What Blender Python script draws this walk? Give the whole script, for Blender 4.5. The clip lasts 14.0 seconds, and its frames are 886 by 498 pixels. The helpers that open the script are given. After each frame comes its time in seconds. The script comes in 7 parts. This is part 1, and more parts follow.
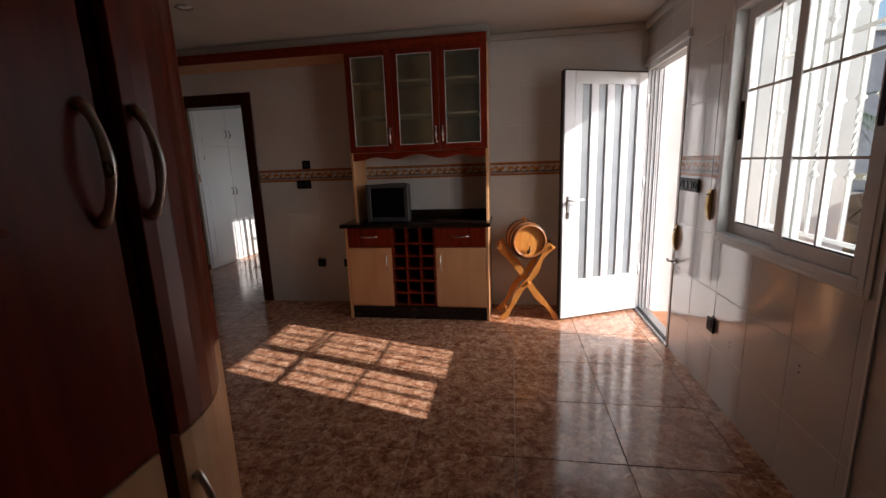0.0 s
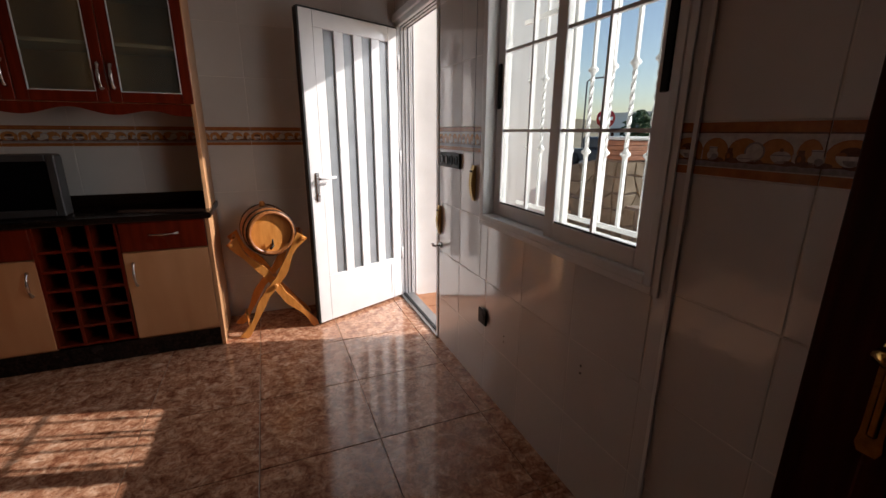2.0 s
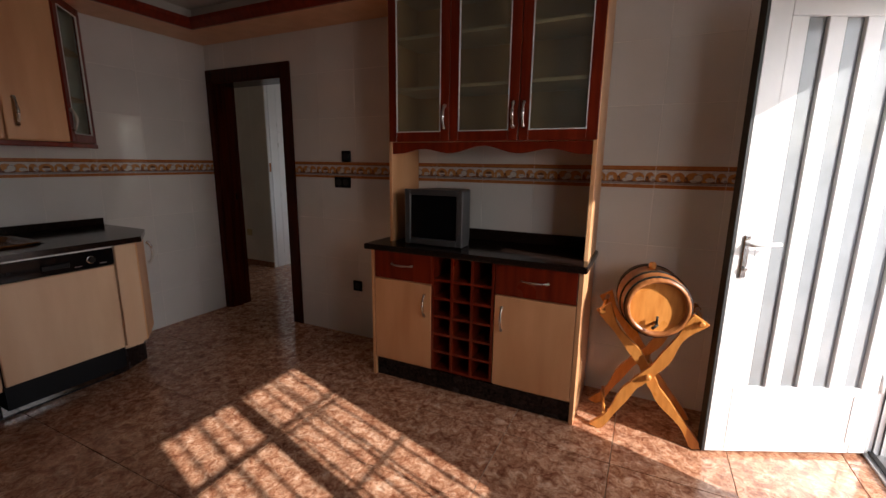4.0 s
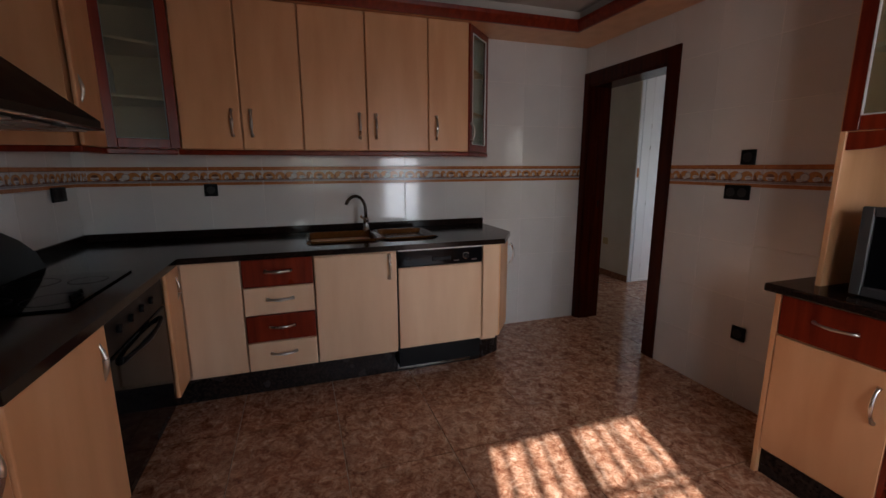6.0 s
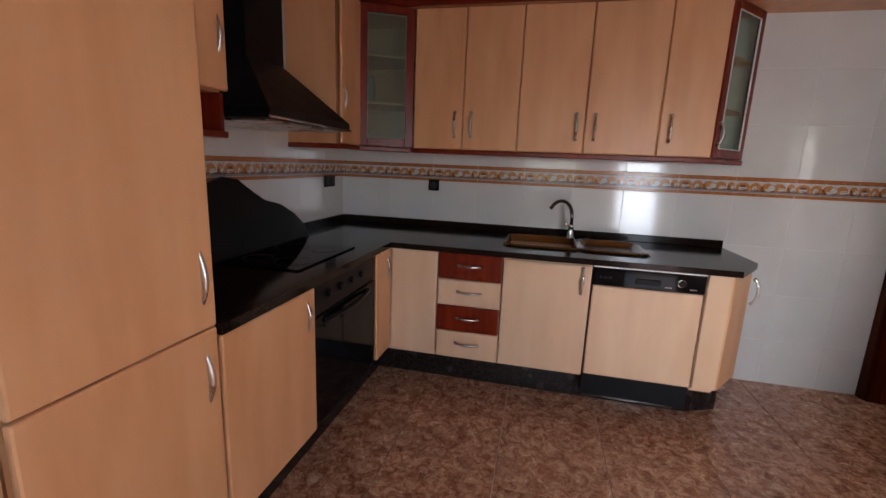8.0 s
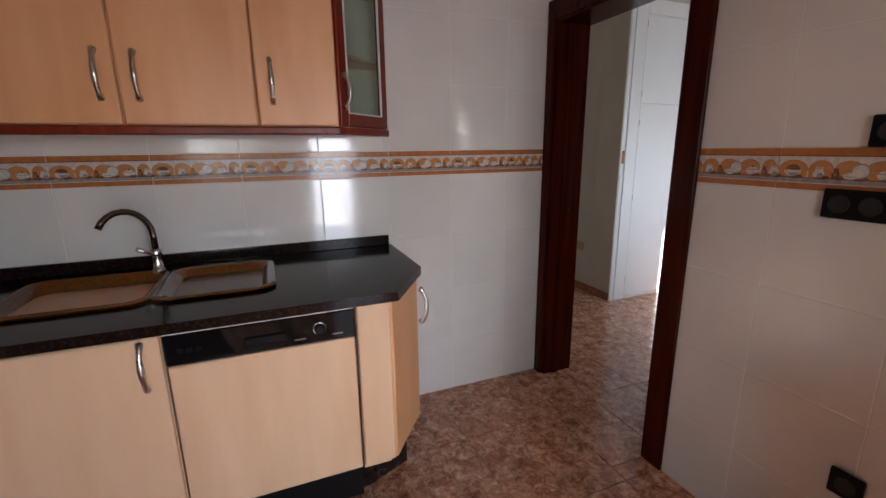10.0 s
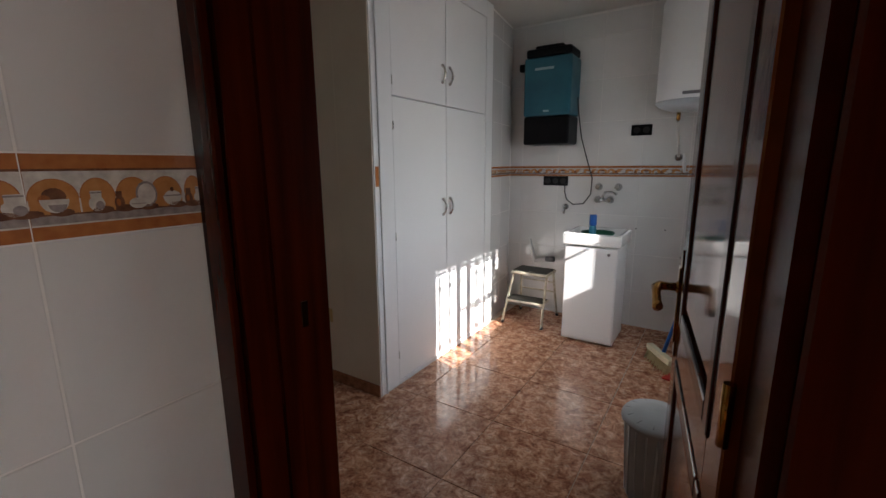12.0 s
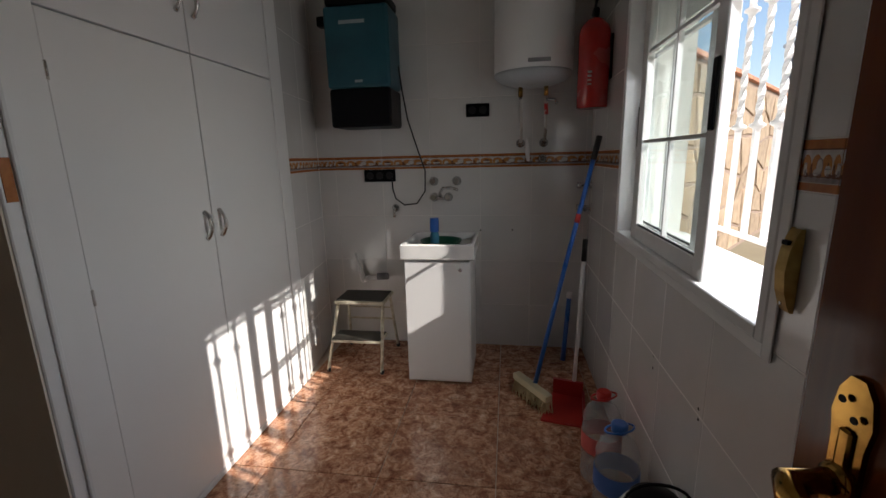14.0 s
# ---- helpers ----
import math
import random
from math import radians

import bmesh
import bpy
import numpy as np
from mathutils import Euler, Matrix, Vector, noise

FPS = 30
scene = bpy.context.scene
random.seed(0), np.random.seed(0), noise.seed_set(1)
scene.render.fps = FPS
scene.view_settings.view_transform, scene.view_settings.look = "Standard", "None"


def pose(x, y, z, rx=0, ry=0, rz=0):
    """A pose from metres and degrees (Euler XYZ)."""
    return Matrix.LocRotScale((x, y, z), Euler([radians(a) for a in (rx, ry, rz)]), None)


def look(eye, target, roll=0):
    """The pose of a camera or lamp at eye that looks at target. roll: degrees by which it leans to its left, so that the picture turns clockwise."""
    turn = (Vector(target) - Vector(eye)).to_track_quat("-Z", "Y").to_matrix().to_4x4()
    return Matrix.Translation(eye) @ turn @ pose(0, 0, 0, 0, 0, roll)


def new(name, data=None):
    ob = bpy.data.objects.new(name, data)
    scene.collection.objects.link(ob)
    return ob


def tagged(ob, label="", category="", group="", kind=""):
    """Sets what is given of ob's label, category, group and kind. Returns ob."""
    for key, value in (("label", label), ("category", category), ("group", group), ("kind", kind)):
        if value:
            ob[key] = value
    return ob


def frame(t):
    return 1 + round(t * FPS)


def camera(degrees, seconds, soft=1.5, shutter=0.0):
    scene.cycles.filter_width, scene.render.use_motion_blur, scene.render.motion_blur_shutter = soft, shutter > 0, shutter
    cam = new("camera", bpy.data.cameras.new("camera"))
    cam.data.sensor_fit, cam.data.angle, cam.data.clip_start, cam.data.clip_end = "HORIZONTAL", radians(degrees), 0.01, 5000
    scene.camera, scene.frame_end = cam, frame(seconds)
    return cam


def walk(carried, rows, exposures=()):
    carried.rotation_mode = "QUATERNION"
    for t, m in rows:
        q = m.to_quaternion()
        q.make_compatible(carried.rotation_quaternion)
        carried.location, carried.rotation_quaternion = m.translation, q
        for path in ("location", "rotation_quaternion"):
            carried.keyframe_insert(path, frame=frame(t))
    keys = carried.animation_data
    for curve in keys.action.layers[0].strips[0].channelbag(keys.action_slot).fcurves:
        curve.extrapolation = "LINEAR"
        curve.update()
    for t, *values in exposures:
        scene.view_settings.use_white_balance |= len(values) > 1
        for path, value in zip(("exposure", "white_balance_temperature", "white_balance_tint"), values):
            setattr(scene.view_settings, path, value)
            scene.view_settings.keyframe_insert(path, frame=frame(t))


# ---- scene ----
cam = camera(92.4, 14.0)
PATH = [
    (0, (-0.02, 0.4, 1.431), (-0.335, 2.335, 1.035), -2.0),
    (0.5, (-0.041, 0.624, 1.414), (-0.052, 2.579, 0.993), -1.3),
    (1, (-0.041, 0.783, 1.416), (0.364, 2.684, 0.949), -1.4),
    (1.5, (0.049, 0.942, 1.397), (0.652, 2.786, 0.912), -0.6),
    (2, (0.151, 1.127, 1.394), (0.884, 2.91, 0.862), 0.3),
    (2.5, (0.173, 1.359, 1.403), (0.65, 3.237, 0.908), -0.1),
    (3, (0.146, 1.591, 1.397), (0.165, 3.548, 0.98), -0.7),
    (3.5, (0.106, 1.775, 1.421), (-0.346, 3.678, 1.007), 0.2),
    (5.8, (-0.284, 2.036, 1.415), (-2.078, 2.846, 1.059), 0.0),
    (6, (-0.308, 2.143, 1.413), (-2.169, 2.768, 1.034), -0.2),
    (6.5, (-0.312, 2.286, 1.421), (-2.275, 2.341, 1.043), 1.6),
    (7, (-0.321, 2.321, 1.434), (-2.255, 1.998, 1.04), 2.3),
    (7.2, (-0.331, 2.317, 1.42), (-2.237, 1.854, 1.029), 2.5),
    (9.3, (-0.925, 2.712, 1.438), (-2.867, 2.853, 0.981), 0.0),
    (9.5, (-1.072, 2.785, 1.422), (-2.971, 3.181, 0.938), -0.2),
    (10, (-1.463, 3.056, 1.43), (-3.269, 3.781, 0.97), -0.7),
    (10.5, (-1.865, 3.312, 1.447), (-3.531, 4.355, 1.079), -2.2),
    (11, (-2.218, 3.547, 1.457), (-3.705, 4.836, 1.101), -1.5),
    (11.5, (-2.550, 3.836, 1.378), (-3.869, 5.288, 0.991), -0.8),
    (12, (-2.797, 4.134, 1.399), (-3.864, 5.781, 1.011), -0.4),
    (12.5, (-2.930, 4.454, 1.368), (-3.910, 6.166, 1.040), -1.1),
    (13, (-3.080, 4.677, 1.356), (-3.746, 6.531, 1.008), -2.4),
    (13.5, (-3.169, 4.870, 1.373), (-3.496, 6.801, 0.965), -3.2),
    (14, (-3.177, 5.053, 1.368), (-3.474, 6.985, 0.945), -1.4),
]
EXPOSURES = [
    (0, 0.45, 6400, 15), (1.0, 0.5, 6450, 15), (1.5, 0.5, 6550, 15), (2.0, 0.0, 6500, 15), (2.5, -0.15, 6450, 15), (3.0, 0.3, 6500, 15), (3.5, 0.6, 6550, 15), (5.8, 1.15, 6000, 12), (6.5, 1.67, 5950, 12), (7.2, 2.1, 5850, 11), (9.3, 2.3, 5850, 12), (10.5, 2.25, 5850, 12), (11.0, 1.95, 5850, 12), (11.5, 1.6, 5900, 12), (12.0, 1.6, 6150, 12), (12.5, 1.8, 6250, 12), (13.0, 1.55, 6250, 12), (13.5, 1.15, 6350, 12), (14, 0.6, 6500, 13),
]
walk(cam, [(t, look(eye, target, roll)) for t, eye, target, roll in PATH], EXPOSURES)

# ---- world, sun, exposure ----
SUN_WAY = Vector((-1.0, 0.282, -0.63)).normalized()
world = bpy.data.worlds.new("sky")
scene.world = world
world.use_nodes = True
wn = world.node_tree
sky = wn.nodes.new("ShaderNodeTexSky")
sky.sky_type, sky.sun_disc = "NISHITA", False
sky.sun_elevation, sky.sun_rotation = math.asin(-SUN_WAY.z), math.atan2(-SUN_WAY.x, -SUN_WAY.y)
wn.nodes["Background"].inputs[1].default_value = 0.135
wn.links.new(sky.outputs[0], wn.nodes["Background"].inputs[0])
sun = new("sun", bpy.data.lights.new("sun", "SUN"))
sun.data.energy, sun.data.angle, sun.data.color = 5.0, radians(0.53), (1.0, 0.95, 0.87)
sun.matrix_world = look((12, -4, 9), Vector((12, -4, 9)) + SUN_WAY)


def sky_lamp(name, at, width, height, watts, color, spread=180, fall=0.4, north=0.0):
    """Added area lamp that boosts the daylight at one opening in an east wall."""
    d = bpy.data.lights.new(name, "AREA")
    d.shape, d.size, d.size_y, d.energy, d.color = "RECTANGLE", width, height, watts, color
    d.spread = radians(spread)
    o = new(name, d)
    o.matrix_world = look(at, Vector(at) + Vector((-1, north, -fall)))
    return o


# Added to lift the utility room and the west wall beyond the sky alone.
sky_lamp("utility_daylight", (-2.38, 6.55, 1.40), 1.2, 0.85, 4.6, (0.93, 0.97, 1.0), 160, 0.75)
sky_lamp("back_door_daylight", (1.31, 4.09, 1.12), 0.80, 2.0, 5.0, (0.96, 0.98, 1.0), 125, 0.3)
# Extra lamp turned north-west to brighten the north and west walls.
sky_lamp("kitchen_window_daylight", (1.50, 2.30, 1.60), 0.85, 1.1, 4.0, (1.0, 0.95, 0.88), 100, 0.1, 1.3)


# ---- materials ----
def socket(node, *names):
    for n in names:
        if n in node.inputs:
            return node.inputs[n]


def material(name, dark, light, rough=0.5, metal=0.0, scale=(8, 8, 8), detail=6, bump=0.0, bump_scale=60.0, rough_var=0.1, clear=0.0,
             per_piece=0.0, low=0.3, high=0.7, stain=None, stain_scale=2.5, spec=0.5, distort=0.0):
    """A surface of two mixed tones (stretched noise), optional stains at a second scale, piece by piece variation and fine relief."""
    m = bpy.data.materials.new(name)
    m.use_nodes = True
    nt = m.node_tree
    N, L = nt.nodes, nt.links
    b = N["Principled BSDF"]
    geo = N.new("ShaderNodeNewGeometry")
    mp = N.new("ShaderNodeMapping")
    mp.inputs["Scale"].default_value = scale
    L.new(geo.outputs["Position"], mp.inputs["Vector"])
    n1 = N.new("ShaderNodeTexNoise")
    n1.inputs["Scale"].default_value, n1.inputs["Detail"].default_value = 1.0, detail
    n1.inputs["Distortion"].default_value = distort
    L.new(mp.outputs[0], n1.inputs["Vector"])
    ramp = N.new("ShaderNodeValToRGB")
    e = ramp.color_ramp.elements
    e[0].position, e[0].color = low, (*dark, 1)
    e[1].position, e[1].color = high, (*light, 1)
    L.new(n1.outputs[0], ramp.inputs[0])
    col = ramp.outputs[0]
    if stain:
        n2 = N.new("ShaderNodeTexNoise")
        n2.inputs["Scale"].default_value, n2.inputs["Detail"].default_value = stain_scale, 4
        L.new(geo.outputs["Position"], n2.inputs["Vector"])
        r2 = N.new("ShaderNodeMapRange")
        r2.inputs[1].default_value, r2.inputs[2].default_value, r2.inputs[4].default_value = 0.45, 0.75, stain[3]
        L.new(n2.outputs[0], r2.inputs[0])
        mix = N.new("ShaderNodeMixRGB")
        mix.inputs[2].default_value = (*stain[:3], 1)
        L.new(r2.outputs[0], mix.inputs[0])
        L.new(col, mix.inputs[1])
        col = mix.outputs[0]
    if per_piece:
        info = N.new("ShaderNodeObjectInfo")
        hsv = N.new("ShaderNodeHueSaturation")
        mr = N.new("ShaderNodeMapRange")
        mr.inputs[3].default_value, mr.inputs[4].default_value = 1 - per_piece, 1 + per_piece
        L.new(info.outputs["Random"], mr.inputs[0])
        L.new(mr.outputs[0], hsv.inputs["Value"])
        L.new(col, hsv.inputs["Color"])
        col = hsv.outputs[0]
    L.new(col, b.inputs["Base Color"])
    b.inputs["Metallic"].default_value = metal
    b.inputs["Specular IOR Level"].default_value = spec
    rr = N.new("ShaderNodeMapRange")
    rr.inputs[3].default_value, rr.inputs[4].default_value = max(0.02, rough - rough_var), min(1, rough + rough_var)
    n3 = N.new("ShaderNodeTexNoise")
    n3.inputs["Scale"].default_value = 7
    L.new(geo.outputs["Position"], n3.inputs["Vector"])
    L.new(n3.outputs[0], rr.inputs[0])
    L.new(rr.outputs[0], b.inputs["Roughness"])
    if clear:
        b.inputs["Coat Weight"].default_value = clear
        b.inputs["Coat Roughness"].default_value = 0.06
    if bump:
        n4 = N.new("ShaderNodeTexNoise")
        n4.inputs["Scale"].default_value = bump_scale
        L.new(geo.outputs["Position"], n4.inputs["Vector"])
        bp = N.new("ShaderNodeBump")
        bp.inputs["Strength"].default_value, bp.inputs["Distance"].default_value = bump, 0.004
        L.new(n4.outputs[0], bp.inputs["Height"])
        L.new(bp.outputs[0], b.inputs["Normal"])
    return m


def plain(name, c, rough=0.5, metal=0.0, **k):
    return material(name, [v * 0.9 for v in c], [min(1, v * 1.06) for v in c], rough, metal, **k)


def clear_pane(name, tint=(0.93, 0.96, 0.95)):
    m = bpy.data.materials.new(name)
    m.use_nodes = True
    N, L = m.node_tree.nodes, m.node_tree.links
    N.remove(N["Principled BSDF"])
    t, g, f, x = N.new("ShaderNodeBsdfTransparent"), N.new("ShaderNodeBsdfGlossy"), N.new("ShaderNodeLayerWeight"), N.new("ShaderNodeMixShader")
    f.inputs["Blend"].default_value = 0.5
    p = N.new("ShaderNodeMath")
    p.operation, p.inputs[1].default_value = "POWER", 5.0
    k = N.new("ShaderNodeMapRange")
    k.inputs[3].default_value, k.inputs[4].default_value = 0.03, 0.7
    L.new(f.outputs["Facing"], p.inputs[0]); L.new(p.outputs[0], k.inputs[0])
    t.inputs[0].default_value, g.inputs["Roughness"].default_value = (*tint, 1), 0.02
    L.new(k.outputs[0], x.inputs[0]); L.new(t.outputs[0], x.inputs[1]); L.new(g.outputs[0], x.inputs[2])
    L.new(x.outputs[0], N["Material Output"].inputs[0])
    return m


def frosted(name, tint, rough=0.35, weight=0.85):
    m = plain(name, tint, rough)
    m.node_tree.nodes["Principled BSDF"].inputs["Transmission Weight"].default_value = weight
    return m


def etched(name, tint, veil):
    """Lightly etched glass: mostly see-through, with a pale greenish veil."""
    m = plain(name, tint, 0.25)
    N, L = m.node_tree.nodes, m.node_tree.links
    t, x = N.new("ShaderNodeBsdfTransparent"), N.new("ShaderNodeMixShader")
    t.inputs[0].default_value, x.inputs[0].default_value = (0.80, 0.85, 0.81, 1), veil
    L.new(t.outputs[0], x.inputs[1])
    L.new(N["Principled BSDF"].outputs[0], x.inputs[2])
    L.new(x.outputs[0], N["Material Output"].inputs[0])
    return m


def stoneware(name):
    """Glazed floor tile: rust, brown and pale flecks at three scales, each tile with its own part of the pattern."""
    m = material(name, (0.3, 0.1, 0.05), (0.5, 0.25, 0.15), 0.13, rough_var=0.05, bump=0.02, bump_scale=30)
    N, L = m.node_tree.nodes, m.node_tree.links
    geo, info = N.new("ShaderNodeNewGeometry"), N.new("ShaderNodeObjectInfo")
    off = N.new("ShaderNodeVectorMath")
    off.operation = "SCALE"
    off.inputs[0].default_value = (17.0, 31.0, 0.0)
    L.new(info.outputs["Random"], off.inputs["Scale"])
    at = N.new("ShaderNodeVectorMath")
    L.new(geo.outputs["Position"], at.inputs[0])
    L.new(off.outputs[0], at.inputs[1])

    def noise(scale, detail, rough, distort):
        n = N.new("ShaderNodeTexNoise")
        n.inputs["Scale"].default_value, n.inputs["Detail"].default_value = scale, detail
        n.inputs["Roughness"].default_value, n.inputs["Distortion"].default_value = rough, distort
        L.new(at.outputs[0], n.inputs["Vector"])
        return n.outputs[0]

    def ramp(src, stops):
        r = N.new("ShaderNodeValToRGB")
        while len(r.color_ramp.elements) < len(stops):
            r.color_ramp.elements.new(0.5)
        for e, (p, c) in zip(r.color_ramp.elements, stops):
            e.position, e.color = p, (*c, 1)
        L.new(src, r.inputs[0])
        return r.outputs[0]

    base = ramp(noise(20, 9, 0.68, 1.1), ((0.33, (0.25, 0.088, 0.046)), (0.45, (0.44, 0.205, 0.115)), (0.56, (0.63, 0.36, 0.225)), (0.68, (0.80, 0.56, 0.41))))
    fleck = ramp(noise(75, 4, 0.6, 0.8), ((0.36, (0.34, 0.26, 0.24)), (0.46, (1, 1, 1))))
    cloud = ramp(noise(12, 5, 0.65, 0.4), ((0.37, (0.52, 0.42, 0.38)), (0.54, (1, 1, 1))))
    col = base
    for layer, k in ((fleck, 0.6), (cloud, 0.85)):
        x = N.new("ShaderNodeMixRGB")
        x.blend_type, x.inputs[0].default_value = "MULTIPLY", k
        L.new(col, x.inputs[1])
        L.new(layer, x.inputs[2])
        col = x.outputs[0]
    L.new(col, N["Principled BSDF"].inputs["Base Color"])
    return m


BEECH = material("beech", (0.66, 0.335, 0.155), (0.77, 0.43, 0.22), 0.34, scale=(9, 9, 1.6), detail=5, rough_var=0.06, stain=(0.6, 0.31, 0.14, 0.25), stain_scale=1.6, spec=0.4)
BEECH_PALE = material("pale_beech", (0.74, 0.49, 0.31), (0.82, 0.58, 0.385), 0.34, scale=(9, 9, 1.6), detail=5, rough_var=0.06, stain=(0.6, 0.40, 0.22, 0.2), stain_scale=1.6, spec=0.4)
MAHOGANY = material("mahogany", (0.12, 0.010, 0.003), (0.22, 0.023, 0.006), 0.3, scale=(30, 30, 2.5), detail=5, rough_var=0.06, stain=(0.10, 0.012, 0.005, 0.4), spec=0.26)
# One door wood, two tones: shade painted into this, light into the next.
DOORWOOD = material("shaded_door_wood", (0.024, 0.0030, 0.0010), (0.062, 0.0085, 0.002), 0.2, scale=(32, 32, 1.8), detail=7, rough_var=0.04, spec=0.15)
LEAFWOOD = material("lit_varnished_leaf_wood", (0.115, 0.026, 0.0055), (0.20, 0.050, 0.011), 0.10, scale=(28, 28, 1.6), detail=7, rough_var=0.05, spec=0.18, bump=0.05, bump_scale=40)
GRANITE = material("granite", (0.008, 0.005, 0.004), (0.040, 0.020, 0.015), 0.12, scale=(110, 110, 110), detail=3, rough_var=0.05, low=0.45, high=0.78, spec=0.18)
PLINTH = material("plinth", (0.010, 0.008, 0.008), (0.045, 0.028, 0.024), 0.25, scale=(60, 60, 60), detail=3, low=0.4, high=0.8, spec=0.3)
TILE = material("wall_tile", (0.68, 0.67, 0.655), (0.74, 0.73, 0.715), 0.10, scale=(3, 3, 3), rough_var=0.03, per_piece=0.02, bump=0.04, bump_scale=5, spec=0.85, clear=0.5)
GROUT = plain("grout", (0.76, 0.74, 0.71), 0.85, bump=0.1)
PAINT = material("cream_paint", (0.72, 0.65, 0.55), (0.78, 0.72, 0.62), 0.8, scale=(3, 3, 3), bump=0.12, bump_scale=180, stain=(0.66, 0.58, 0.47, 0.2))
# Same ceiling paint twice: lighter here for more bounced light, darker in the kitchen.
UCEIL = material("bright_ceiling_paint", (0.58, 0.56, 0.52), (0.64, 0.62, 0.58), 0.85, scale=(2, 2, 2), bump=0.08, bump_scale=120)
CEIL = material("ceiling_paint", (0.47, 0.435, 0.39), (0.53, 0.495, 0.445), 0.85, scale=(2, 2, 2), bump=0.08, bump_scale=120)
FLOOR = stoneware("floor_tile")
FLOORGROUT = plain("floor_grout", (0.56, 0.45, 0.35), 0.8)
WHITE = material("white_lacquer", (0.775, 0.77, 0.765), (0.80, 0.797, 0.79), 0.3, rough_var=0.03, scale=(2, 2, 2))
ALU = plain("white_aluminium", (0.76, 0.76, 0.755), 0.35, scale=(3, 3, 3))
RUBBER = plain("black_rubber", (0.012, 0.012, 0.012), 0.6)
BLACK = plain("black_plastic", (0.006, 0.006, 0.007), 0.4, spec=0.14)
BLACKGLOSS = plain("black_enamel", (0.005, 0.005, 0.006), 0.05, rough_var=0.02, spec=0.10)
CHROME = plain("chrome", (0.62, 0.62, 0.62), 0.14, 1.0, rough_var=0.05)
PLINTHSTEEL = plain("dull_steel", (0.20, 0.18, 0.165), 0.12, 1.0)
SMOKED = plain("dark_chrome", (0.16, 0.145, 0.13), 0.16, 1.0)
NICKEL = plain("brushed_nickel", (0.62, 0.60, 0.57), 0.28, 1.0)
BRASS = material("brass", (0.24, 0.125, 0.028), (0.48, 0.27, 0.065), 0.16, 1.0, scale=(40, 40, 40), rough_var=0.08)
OLDBRASS = material("painted_brass", (0.42, 0.27, 0.07), (0.58, 0.40, 0.13), 0.35, 0.6, scale=(40, 40, 40))
GLASS = clear_pane("clear_glass")
FROST = etched("etched_glass", (0.36, 0.40, 0.35), 0.11)
BANDPALE = material("band_pale_orange", (0.44, 0.185, 0.06), (0.55, 0.26, 0.095), 0.15, scale=(60, 60, 60), rough_var=0.04)
SMOKE = frosted("door_glass", (0.36, 0.39, 0.41), 0.12, 0.35)
PORCELAIN = plain("porcelain", (0.82, 0.81, 0.79), 0.12)
OCHRE = material("band_orange", (0.34, 0.115, 0.036), (0.46, 0.18, 0.06), 0.15, scale=(40, 40, 40), rough_var=0.04)
BANDDARK = material("band_dark", (0.10, 0.045, 0.028), (0.22, 0.10, 0.055), 0.15, scale=(60, 60, 60))
BANDWHITE = material("band_white", (0.48, 0.44, 0.41), (0.68, 0.64, 0.59), 0.15, scale=(70, 70, 70))
BANDGREY = material("band_grey", (0.22, 0.19, 0.19), (0.36, 0.31, 0.30), 0.15, scale=(90, 90, 90))
SINKGOLD = material("bronze_composite", (0.11, 0.038, 0.008), (0.20, 0.080, 0.020), 0.16, scale=(150, 150, 150), rough_var=0.06, spec=0.6)


# ---- mesh tools ----
def bmnew():
    return bmesh.new()


def box(bm, x0, x1, y0, y1, z0, z1, bev=0.0, seg=1):
    m = Matrix.Translation(((x0 + x1) / 2, (y0 + y1) / 2, (z0 + z1) / 2)) @ Matrix.Diagonal((x1 - x0, y1 - y0, z1 - z0, 1))
    vs = bmesh.ops.create_cube(bm, size=1, matrix=m)["verts"]
    if bev:
        es = list({e for v in vs for e in v.link_edges})
        bmesh.ops.bevel(bm, geom=es, offset=bev, segments=seg, affect="EDGES", profile=0.5)
    return bm


def prism(bm, poly, z0, z1, bev=0.0):
    lo = [bm.verts.new((x, y, z0)) for x, y in poly]
    hi = [bm.verts.new((x, y, z1)) for x, y in poly]
    n = len(poly)
    fs = [bm.faces.new(lo[::-1]), bm.faces.new(hi)]
    fs += [bm.faces.new((lo[i], lo[(i + 1) % n], hi[(i + 1) % n], hi[i])) for i in range(n)]
    bmesh.ops.recalc_face_normals(bm, faces=fs)
    if bev:
        es = list({e for f in fs for e in f.edges})
        bmesh.ops.bevel(bm, geom=es, offset=bev, segments=2, affect="EDGES", profile=0.5)
    return bm


def tube(bm, pts, r, seg=8, radii=None):
    pts = [Vector(p) for p in pts]
    rings = []
    side = None
    for i, p in enumerate(pts):
        d = (pts[min(i + 1, len(pts) - 1)] - pts[max(i - 1, 0)]).normalized()
        if side is None:
            side = d.orthogonal().normalized()
        side = (side - d * side.dot(d)).normalized()
        up = d.cross(side)
        rr = radii[i] if radii else r
        rings.append([bm.verts.new(p + (side * math.cos(a) + up * math.sin(a)) * rr) for a in (2 * math.pi * k / seg for k in range(seg))])
    for a, b in zip(rings, rings[1:]):
        for k in range(seg):
            f = bm.faces.new((a[k], a[(k + 1) % seg], b[(k + 1) % seg], b[k]))
            f.smooth = True
    bm.faces.new(rings[0][::-1])
    bm.faces.new(rings[-1])
    return bm


